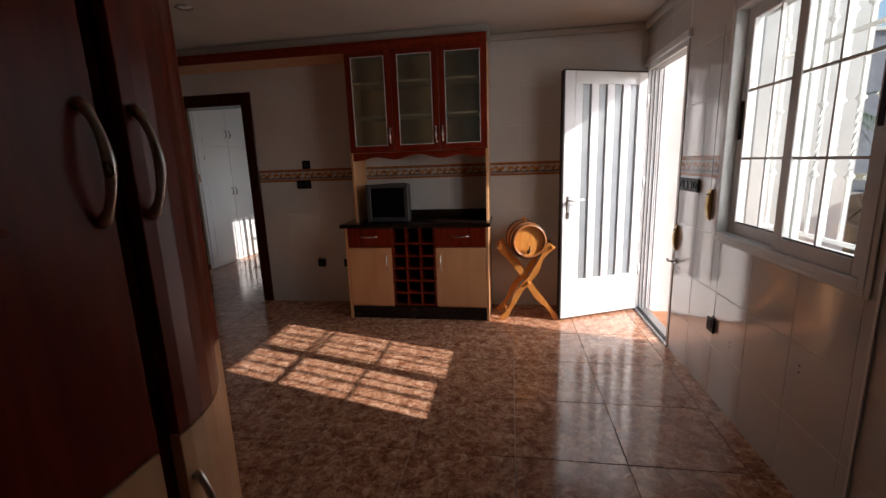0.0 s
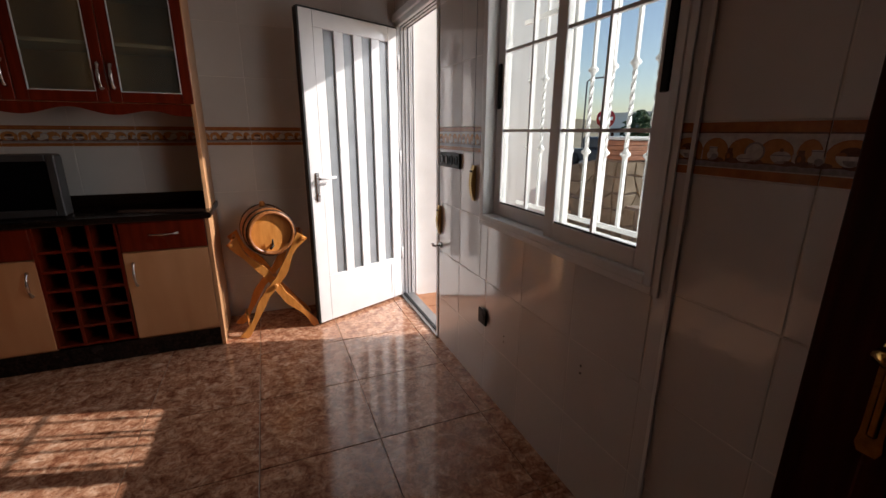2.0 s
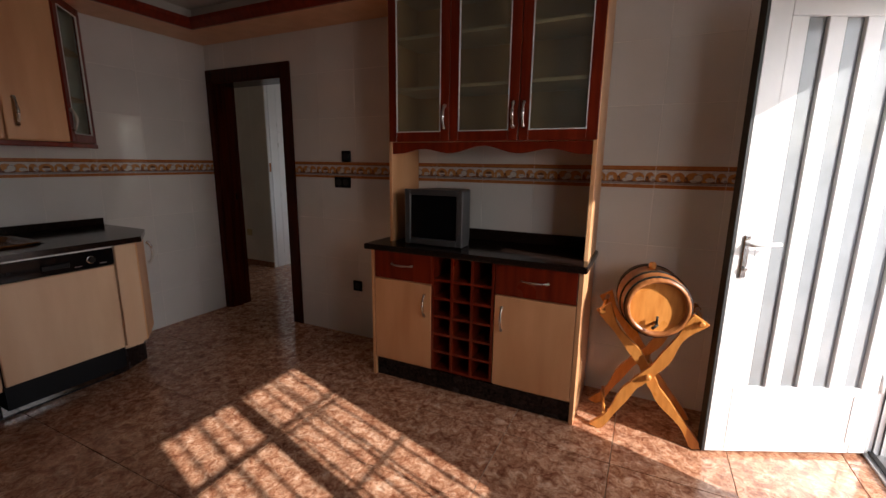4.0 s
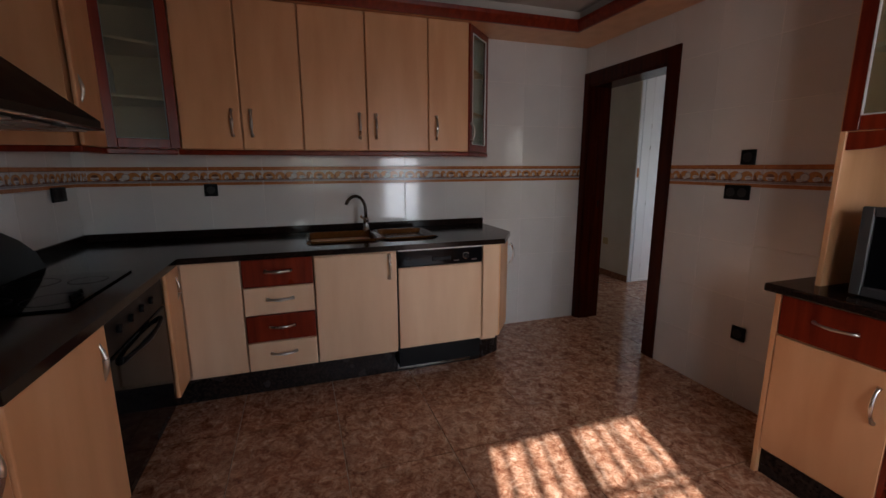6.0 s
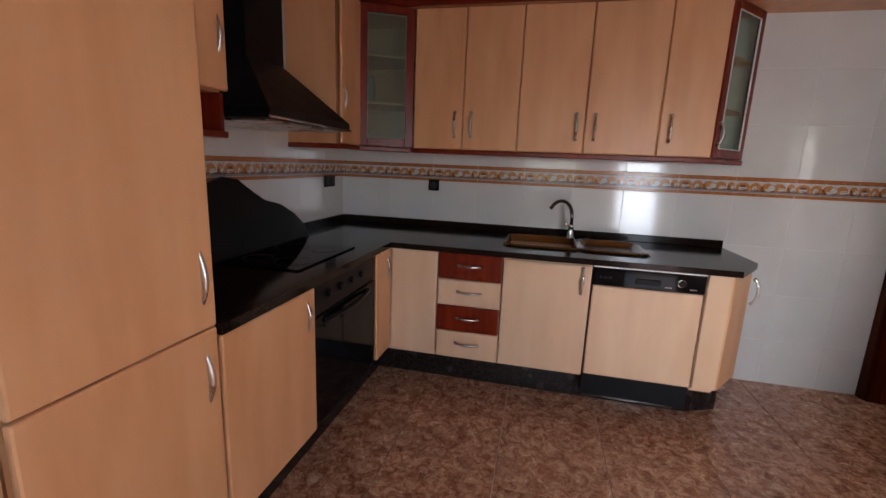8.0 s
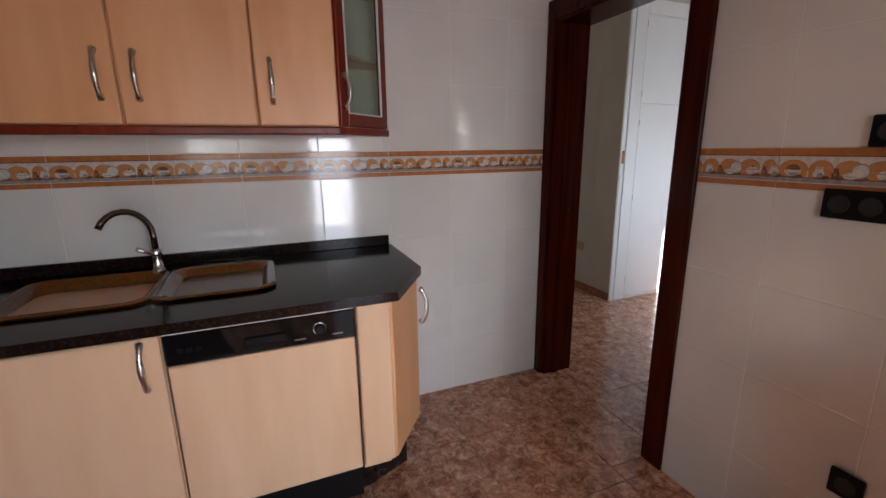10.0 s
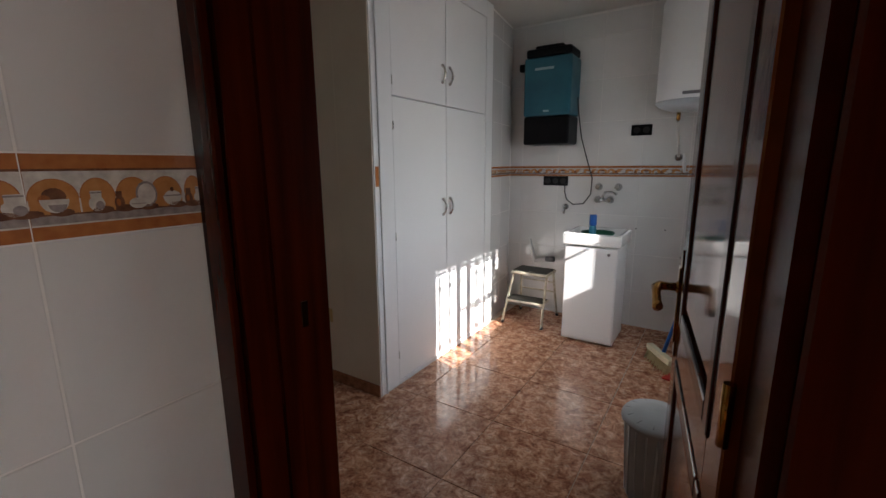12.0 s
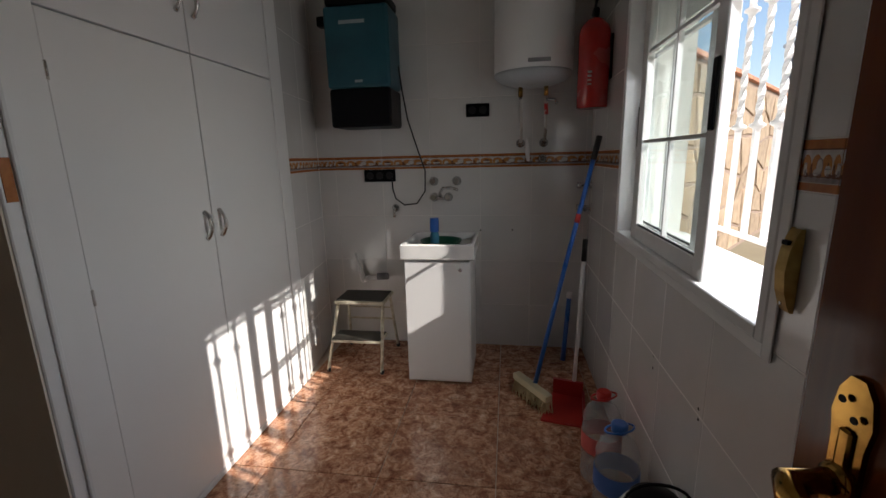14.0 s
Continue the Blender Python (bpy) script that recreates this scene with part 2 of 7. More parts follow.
def lathe(bm, profile, seg=24, m=Matrix.Identity(4), smooth=True, caps=True):
    rings = []
    for r, z in profile:
        rings.append([bm.verts.new(m @ Vector((max(r, 0.0005) * math.cos(2 * math.pi * k / seg), max(r, 0.0005) * math.sin(2 * math.pi * k / seg), z))) for k in range(seg)])
    for a, b in zip(rings, rings[1:]):
        for k in range(seg):
            f = bm.faces.new((a[k], a[(k + 1) % seg], b[(k + 1) % seg], b[k]))
            f.smooth = smooth
    if caps:
        bm.faces.new(rings[0][::-1])
        bm.faces.new(rings[-1])
    return bm


def arc(c, r, a0, a1, n, plane="xz"):
    out = []
    for i in range(n + 1):
        a = radians(a0 + (a1 - a0) * i / n)
        u, w = r * math.cos(a), r * math.sin(a)
        out.append({"xz": (c[0] + u, c[1], c[2] + w), "yz": (c[0], c[1] + u, c[2] + w), "xy": (c[0] + u, c[1] + w, c[2])}[plane])
    return out


def finish(name, bm, mat):
    me = bpy.data.meshes.new(name)
    bm.to_mesh(me)
    bm.free()
    for m in (mat if isinstance(mat, (list, tuple)) else [mat]):
        me.materials.append(m)
    return me


def part(name, bm, mat, parent, label=""):
    ob = new(name, finish(name, bm, mat) if not isinstance(bm, bpy.types.Mesh) else bm)
    ob.parent = parent
    m = Matrix.Identity(4)
    p = parent
    while p:
        m = p.matrix_basis @ m if p.parent is None else m
        p = p.parent
    ob.matrix_parent_inverse = m.inverted() if parent.parent is None else Matrix.Identity(4)
    if label:
        ob["label"] = label
    return ob


def thing(name, base, label, category, group="", kind=""):
    ob = new(name)
    ob.matrix_basis = Matrix.Translation(base)
    ob.empty_display_size = 0.1
    return tagged(ob, label, category, group, kind)


def solid(name, bm, mat, label="", category="", kind="structure", group=""):
    return tagged(new(name, finish(name, bm, mat)), label, category, group, kind)


def bow_handle(name, parent, a, b, out, r=0.0078, mat=None, bulge=0.03):
    """A bowed pull from a to b that stands off along out."""
    a, b, out = Vector(a), Vector(b), Vector(out)
    bm = bmnew()
    pts = [a] + [a.lerp(b, t) + out * bulge * (math.sin(math.pi * t) ** 0.6) for t in (0.04, 0.12, 0.25, 0.4, 0.5, 0.6, 0.75, 0.88, 0.96)] + [b]
    tube(bm, pts, r, 8, [r * 1.5, r * 1.4, r, r, r * 1.2, r * 1.3, r * 1.2, r, r, r * 1.4, r * 1.5])
    return part(name, bm, mat or NICKEL, parent, "curved brushed metal pull")


def minus(rect, holes):
    """The rectangles that are left of rect (u0, u1, v0, v1) outside the holes."""
    out = [rect]
    for h in holes:
        nxt = []
        for r in out:
            if h[0] >= r[1] or h[1] <= r[0] or h[2] >= r[3] or h[3] <= r[2]:
                nxt.append(r)
                continue
            u0, u1 = max(r[0], h[0]), min(r[1], h[1])
            if r[0] < h[0]: nxt.append((r[0], h[0], r[2], r[3]))
            if r[1] > h[1]: nxt.append((h[1], r[1], r[2], r[3]))
            if r[2] < h[2]: nxt.append((u0, u1, r[2], h[2]))
            if r[3] > h[3]: nxt.append((u0, u1, h[3], r[3]))
        out = nxt
    return out


# ---- the shell: sizes ----
XE, XW, YN, YS = 1.165, -3.628, 4.58, 0.80          # kitchen inner faces
UE, UB, UW, HS = -2.635, 8.01, -4.69, 4.78           # utility room: east, back, west; hall's south face
ZC, ZU = 2.55, 2.62                                 # ceilings
B0, B1 = 1.293, 1.42                                 # decorated band of the kitchen
U0, U1 = 1.292, 1.383                                # and the narrower one of the utility room
WALLS = {}


def wall(name, along, at, thick, u0, u1, z0, z1, holes=(), mat=None, label="white glazed tiled wall"):
    """A wall slab. along 'x' or 'y'; at: its inner face; thick: signed way from that face; holes (u0, u1, z0, z1) go through."""
    bm = bmnew()
    for r in minus((u0, u1, z0, z1), holes):
        t0, t1 = sorted((at, at + thick))
        box(bm, *((r[0], r[1], t0, t1) if along == "x" else (t0, t1, r[0], r[1])), r[2], r[3])
    WALLS[name] = solid(name, bm, mat or GROUT, label, "wall")
    return WALLS[name]


DOOR_E = (3.65, 4.535, -0.02, 2.19)
WIN_E = (1.97, 3.06, 0.96, 2.19)
WIN_U = (5.965, 7.215, 0.97, 2.20)
DOOR_U = (-3.555, -2.724, -0.02, 2.10)
wall("wall_north", "x", YN, 0.20, XW - 0.2, XE + 0.13, -0.1, ZC + 0.3, [DOOR_U])
wall("wall_east", "y", XE, 0.13, -3.4, YN, -0.1, ZC + 0.3, [DOOR_E, WIN_E])
wall("wall_west", "y", XW, -0.2, YS - 0.2, YN, -0.1, ZC + 0.3)
wall("wall_south", "x", YS, -0.2, XW, -1.50, -0.1, ZC + 0.3)
# Entry walls are unseen, set far back so less light bounces into the kitchen.
wall("wall_entry_west", "y", -1.50, -0.15, -3.4, YS - 0.2, -0.1, ZC + 0.3, mat=PAINT, label="unseen cream painted wall")
wall("wall_entry_south", "x", -3.4, -0.2, -1.65, XE + 0.28, -0.1, ZC + 0.3, mat=PAINT, label="unseen cream painted wall")
wall("wall_utility_east", "y", UE, 0.28, HS, UB + 0.2, -0.1, ZU + 0.3, [WIN_U])
wall("wall_utility_back", "x", UB, 0.2, UW - 0.2, UE, -0.1, ZU + 0.3)
wall("wall_utility_west", "y", UW, -0.2, 6.05, UB, -0.1, ZU + 0.3)
BATH_D = (-6.04, -5.19, -0.02, 2.14)
wall("wall_bathroom", "x", 5.93, 0.12, -7.2, -4.69, -0.1, ZU + 0.3, [BATH_D], PAINT, "smooth unseen cream painted wall")
wall("wall_hall_west", "y", -6.6, -0.2, HS, 5.93, -0.1, ZU + 0.3, mat=PAINT, label="unseen cream painted wall")
wall("wall_hall_south", "x", HS - 0.004, -0.19, -6.8, XW - 0.2, -0.1, ZU + 0.3, mat=PAINT, label="unseen cream painted wall")
BATH_W = (6.70, 6.91, 1.40, 2.10)
wall("wall_bath_west", "y", -7.2, -0.2, 5.93, 8.4, -0.1, ZU + 0.3, [BATH_W], GROUT, "dim tiled bathroom wall")
wall("wall_bath_north", "x", 8.2, 0.2, -7.2, -4.89, -0.1, ZU + 0.3, (), GROUT, "dim tiled bathroom wall")
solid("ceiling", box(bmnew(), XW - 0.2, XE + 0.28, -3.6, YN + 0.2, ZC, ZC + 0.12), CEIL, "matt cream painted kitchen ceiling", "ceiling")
solid("ceiling_utility", box(bmnew(), -7.4, UE + 0.28, YN + 0.2, 8.4, ZU, ZU + 0.12), UCEIL, "matt cream painted utility room ceiling", "ceiling")
solid("roof", box(bmnew(), -7.6, XE + 0.5, -3.7, YN + 0.2, ZC + 0.3, ZC + 0.5), CEIL, "flat white roof slab", "roof")
floor = solid("floor", box(bmnew(), -7.4, XE + 0.02, -3.6, 8.3, -0.12, -0.006), FLOORGROUT, "glossy mottled brown ceramic tiled floor", "floor")


# ---- white ribbed kitchen door in the east wall, open inwards ----
def kitchen_door():
    d = thing("door_1", (1.16, 4.515, 0), "white aluminium glazed back door standing open", "door", kind="structure")
    d.matrix_basis = Matrix.Identity(4)
    W, H = 0.80, 2.13
    bm = bmnew()
    for x0, x1, z0, z1 in ((0, 0.085, 0.02, H), (W - 0.095, W, 0.02, H), (0.085, W - 0.095, H - 0.10, H), (0.085, W - 0.095, 0.02, 0.37)):
        box(bm, x0, x1, -0.022, 0.022, z0, z1, 0.003)
    part("door_frame", bm, ALU, d)
    n, u0, u1 = 4, 0.085, W - 0.095
    pitch = (u1 - u0) / n
    for i in range(n):
        a = u0 + pitch * i
        part("glass_strip", box(bmnew(), a, a + pitch * 0.52, -0.004, 0.004, 0.37, H - 0.10), SMOKE, d, "narrow frosted glass strip")
        part("slat", box(bmnew(), a + pitch * 0.52 if i < n else a, a + pitch, -0.02, 0.02, 0.37, H - 0.10, 0.003), ALU, d)
        part("gasket", box(bmnew(), a + pitch * 0.47, a + pitch * 0.52, -0.010, 0.010, 0.37, H - 0.10), RUBBER, d, "black rubber gasket")
    part("bottom_bead", box(bmnew(), 0.10, 0.112, -0.026, -0.022, 0.08, 0.33), ALU, d)
    part("edge_seal", box(bmnew(), W, W + 0.012, -0.022, 0.022, 0.02, H), RUBBER, d, "dark edge seal")
    part("top_seal", box(bmnew(), 0, W, -0.022, 0.022, H, H + 0.010), RUBBER, d, "dark edge seal")
    for s in (-1, 1):
        part("handle_plate", box(bmnew(), W - 0.065, W - 0.035, s * 0.022, s * 0.032, 0.92, 1.12, 0.004), CHROME, d)
        bm = tube(bmnew(), [(W - 0.05, s * 0.03, 1.08), (W - 0.05, s * 0.065, 1.08), (W - 0.05, s * 0.07, 1.08), (W - 0.17, s * 0.07, 1.085)], 0.009)
        part("lever", bm, ALU, d, "white door lever")
    part("lock", lathe(bmnew(), [(0.012, 0), (0.012, 0.012), (0.008, 0.015)], 12, pose(W - 0.05, -0.03, 0.965, 90)), CHROME, d)
    for z in (0.35, 1.15, 1.85):
        part("hinge", tube(bmnew(), [(-0.012, -0.02, z), (-0.012, -0.02, z + 0.10)], 0.011), ALU, d)
    # local x runs from the hinge to the free edge
    v = Vector((0.42 - 1.135, 4.165 - 4.50, 0))
    d.matrix_basis = Matrix.Translation((1.135, 4.50, 0)) @ Matrix.Rotation(math.atan2(v.y, v.x), 4, "Z") @ Matrix.Diagonal((1, -1, 1, 1))


kitchen_door()
fr = thing("door_frame_kitchen", (XE, 4.1, 0), "white aluminium door frame with sliding track", "door frame", kind="structure")
y0, y1, z1 = DOOR_E[0], DOOR_E[1], DOOR_E[3]
for nm, b in (("jamb", (XE - 0.012, XE + 0.09, y1 - 0.035, y1, 0, z1)), ("jamb", (XE - 0.012, XE + 0.09, y0, y0 + 0.035, 0, z1)), ("head", (XE - 0.012, XE + 0.09, y0 + 0.035, y1 - 0.035, z1 - 0.04, z1)),
              ("screen_track", (XE + 0.095, XE + 0.108, y1 - 0.03, y1, 0, z1)), ("screen_track", (XE + 0.115, XE + 0.128, y1 - 0.03, y1, 0, z1)), ("lintel_trim", (XE - 0.03, XE, y0 - 0.03, y1 + 0.03, z1, z1 + 0.05))):
    part(nm, box(bmnew(), *b, 0.003), ALU, fr)
part("threshold", box(bmnew(), XE - 0.02, XE + 0.10, y0, y1, 0, 0.018, 0.004), plain("steel_sill", (0.45, 0.45, 0.45), 0.35, 0.9), fr, "dull metal threshold")
for dx in (0.012, 0.040, 0.072):
    part("seal", box(bmnew(), XE + dx, XE + dx + 0.006, y1 - 0.039, y1 - 0.0352, 0.02, z1 - 0.04), RUBBER, fr, "black rubber seal")
    part("seal", box(bmnew(), XE + dx, XE + dx + 0.006, y0 + 0.04, y1 - 0.04, z1 - 0.044, z1 - 0.0402), RUBBER, fr, "black rubber seal")
part("threshold_seal", box(bmnew(), XE + 0.0, XE + 0.02, y0 + 0.035, y1 - 0.035, 0.018, 0.028), RUBBER, fr, "black rubber seal")


# ---- sliding windows ----
def sliding_window(name, x, u0, u1, z0, z1, sashes, label, rows=3, sill=False, flange=0.045):
    """A white two-sash window in a wall along y, x: inner wall face. sashes: (u0, u1, depth)."""
    w = thing(name, (x, (u0 + u1) / 2, z0), label, "window", kind="structure")
    f = 0.030
    for b in ((u0, u0 + f, z0, z1), (u1 - f, u1, z0, z1), (u0 + f, u1 - f, z0, z0 + f), (u0 + f, u1 - f, z1 - f, z1)):
        part("window_frame", box(bmnew(), x - 0.016, x + 0.12, *b, 0.003), ALU, w)
    g = flange
    for b in ((u0 - g, u0, z0 - g, z1 + g), (u1, u1 + g * 0.6, z0 - g, z1 + g), (u0, u1, z0 - g, z0), (u0, u1, z1, z1 + g)):
        part("flange", box(bmnew(), x - 0.014, x - 0.009, *b, 0.002), ALU, w)
    if sill:
        part("window_sill", box(bmnew(), x - 0.03, x + 0.02, u0 - 0.02, u1 + 0.02, z0 - 0.022, z0 - 0.001, 0.004), ALU, w)
    for s0, s1, dx in sashes:
        a0, a1, b0, b1, t = s0, s1, z0 + f, z1 - f, 0.062
        bm = bmnew()
        for b in ((a0, a0 + t, b0, b1), (a1 - t, a1, b0, b1), (a0 + t, a1 - t, b0, b0 + t), (a0 + t, a1 - t, b1 - t, b1)):
            box(bm, x + dx, x + dx + 0.03, *b, 0.003)
        s = part("sash", bm, ALU, w)
        p = part("pane", box(bmnew(), x + dx + 0.013, x + dx + 0.017, a0 + t, a1 - t, b0 + t, b1 - t), GLASS, w, "clear glass pane")
        p.visible_shadow = False
        um = (a0 + a1) / 2
        part("muntin", box(bmnew(), x + dx + 0.006, x + dx + 0.024, um - 0.006, um + 0.006, b0 + t, b1 - t), ALU, w)
        for k in range(1, rows):
            zz = b0 + t + (b1 - b0 - 2 * t) * k / rows
            part("muntin", box(bmnew(), x + dx + 0.007, x + dx + 0.023, a0 + t, a1 - t, zz - 0.006, zz + 0.006), ALU, w)
        part("gasket", box(bmnew(), x + dx + 0.004, x + dx + 0.012, a0 + t, a1 - t, b0 + t, b0 + t + 0.006), RUBBER, w, "thin black gasket")
    return w


w1 = sliding_window("window_1", XE, *WIN_E, ((2.475, 3.03, 0.045), (2.0, 2.535, 0.004)), "white aluminium sliding window with glazing bars, shut", flange=0.024)
part("pull", box(bmnew(), XE - 0.004, XE + 0.005, 2.015, 2.045, 1.50, 1.74, 0.004), BLACK, w1, "black recessed sash pull")
part("pull", box(bmnew(), XE + 0.037, XE + 0.046, 2.985, 3.015, 1.50, 1.70, 0.004), BLACK, w1, "black recessed sash pull")
w2 = sliding_window("window_2", UE, *WIN_U, ((6.46, 7.19, 0.05), (6.315, 7.03, 0.006)), "white aluminium sliding window pushed half open", flange=0.03)
part("pull", box(bmnew(), UE - 0.003, UE + 0.007, 6.327, 6.357, 1.42, 1.61, 0.004), BLACK, w2, "black recessed sash pull")
part("pull", box(bmnew(), UE + 0.042, UE + 0.051, 7.14, 7.17, 1.39, 1.57, 0.004), BLACK, w2, "black recessed sash pull")


def grille(name, x, u0, u1, z0, z1, n, r, knots, rail):
    """White wrought-iron bars, twisted between the two lower knots, outside a window."""
    g = thing(name, (x, (u0 + u1) / 2, z0), "white painted wrought iron window grille with twisted bars", "window grille")
    tw = plain("white_iron", (0.80, 0.80, 0.79), 0.45) if "white_iron" not in bpy.data.materials else bpy.data.materials["white_iron"]
    bm = bmnew()
    prev = None
    for i in range(73):
        z = z0 + (z1 - z0) * i / 72
        q = min(1.0, max(0.0, (z - knots[0]) / (knots[1] - knots[0])))
        a = q * 4 * math.pi
        ring = [bm.verts.new((x + r * 1.414 * math.cos(a + k * math.pi / 2 + math.pi / 4), r * 1.414 * math.sin(a + k * math.pi / 2 + math.pi / 4), z)) for k in range(4)]
        if prev:
            for k in range(4):
                bm.faces.new((prev[k], prev[(k + 1) % 4], ring[(k + 1) % 4], ring[k]))
        prev = ring
    for zc in knots:
        lathe(bm, [(r, zc - 0.026), (r * 1.6, zc - 0.012), (r * 3.0, zc - 0.004), (r * 3.0, zc + 0.004), (r * 1.6, zc + 0.012), (r, zc + 0.026)], 10, Matrix.Translation((x, 0, 0)))
    me = finish("bar", bm, tw)
    for i in range(n):
        u = u0 + (u1 - u0) * (i + 0.5) / n
        b = part("bar", me, None, g)
        b.matrix_parent_inverse = g.matrix_basis.inverted()
        b.location = (0, u, 0)
    for z in (z0, rail, z1):
        part("rail", box(bmnew(), x - 0.006, x + 0.006, u0 - 0.03, u1 + 0.03, z - 0.010, z + 0.010), tw, g)
    return g


def roller_blind(x, u0, u1, z0, z1, label):
    b = thing("roller_blind", (x, (u0 + u1) / 2, z0), label, "roller blind")
    n = max(1, round((z1 - z0) / 0.045))
    for i in range(n):
        za = z0 + (z1 - z0) * i / n
        part("slat", box(bmnew(), x, x + 0.010, u0, u1, za + 0.001, za + (z1 - z0) / n - 0.001, 0.002), ALU, b)


roller_blind(XE + 0.112, 2.02, 3.01, 2.105, 2.187, "white slatted outer roller blind, rolled up")
roller_blind(UE + 0.20, 5.97, 7.21, 1.905, 2.197, "white slatted outer roller blind, partly lowered")
grille("window_grille", XE + 0.26, 1.90, 3.12, 1.02, 2.25, 11, 0.0065, (1.314, 1.64, 2.01), 1.92)
grille("window_grille", UE + 0.42, 5.90, 7.28, 1.02, 2.26, 10, 0.0095, (1.46, 1.91, 2.12), 2.02)
for nm, x, u in (("outer_sill", XE, WIN_E), ("outer_sill_utility", UE, WIN_U)):
    solid(nm, box(bmnew(), x + 0.135, x + 0.32, u[0] - 0.05, u[1] + 0.05, u[2] - 0.03, u[2] + 0.012, 0.004), material("white_stone", (0.62, 0.60, 0.57), (0.78, 0.77, 0.74), 0.4, scale=(12, 12, 12)), "white stone outer window sill", "sill")


# ---- doorway to the utility room, with its wooden door ----
def casing(name, u0, u1, z1, yf, yb, label, w=0.085, wide=(0.085, 0.085, 0.085)):
    """A lined doorway. wide: the casing on the low and the high side, and the high side's at the back."""
    c = thing(name, ((u0 + u1) / 2, yf, 0), label, "door frame", kind="structure")
    for a, b, e in ((u0 - wide[0], u0 + 0.004, u0 + 0.004), (u1 - 0.004, u1 + wide[1], u1 + wide[2])):
        part("casing", box(bmnew(), a, b, yf - 0.022, yf - 0.004, 0, z1 + w, 0.004), DOORWOOD, c)
        part("casing", box(bmnew(), a, e, yb + 0.004, yb + 0.020, 0, z1 + w, 0.004), DOORWOOD, c)
    for yy in ((yf - 0.022, yf - 0.004), (yb + 0.004, yb + 0.020)):
        part("head_casing", box(bmnew(), u0 + 0.004, u1 - 0.004, *yy, z1 - 0.004, z1 + w, 0.004), DOORWOOD, c)
    part("lining", box(bmnew(), u0 - 0.001, u0 + 0.018, yf - 0.004, yb + 0.004, 0, z1), DOORWOOD, c)
    part("lining", box(bmnew(), u1 - 0.018, u1 + 0.001, yf - 0.004, yb + 0.004, 0, z1), DOORWOOD, c)
    part("head_lining", box(bmnew(), u0 + 0.018, u1 - 0.018, yf - 0.004, yb + 0.004, z1 - 0.018, z1), DOORWOOD, c)
    part("stop", box(bmnew(), u0 + 0.018, u0 + 0.030, yf + 0.06, yf + 0.10, 0, z1 - 0.018), DOORWOOD, c)
    return c


kf = casing("door_frame_utility", DOOR_U[0], DOOR_U[1], DOOR_U[3], YN, HS, "dark varnished wooden door frame between kitchen and utility room", 0.10, (0.064, 0.103, 0.05))
part("strike_plate", box(bmnew(), DOOR_U[0] + 0.018, DOOR_U[0] + 0.021, YN + 0.125, YN + 0.143, 1.05, 1.11, 0.001), SMOKED, kf, "brass strike plate")
casing("door_frame_bathroom", BATH_D[0], BATH_D[1], 2.14, 5.93, 6.13, "dark varnished wooden bathroom door frame")


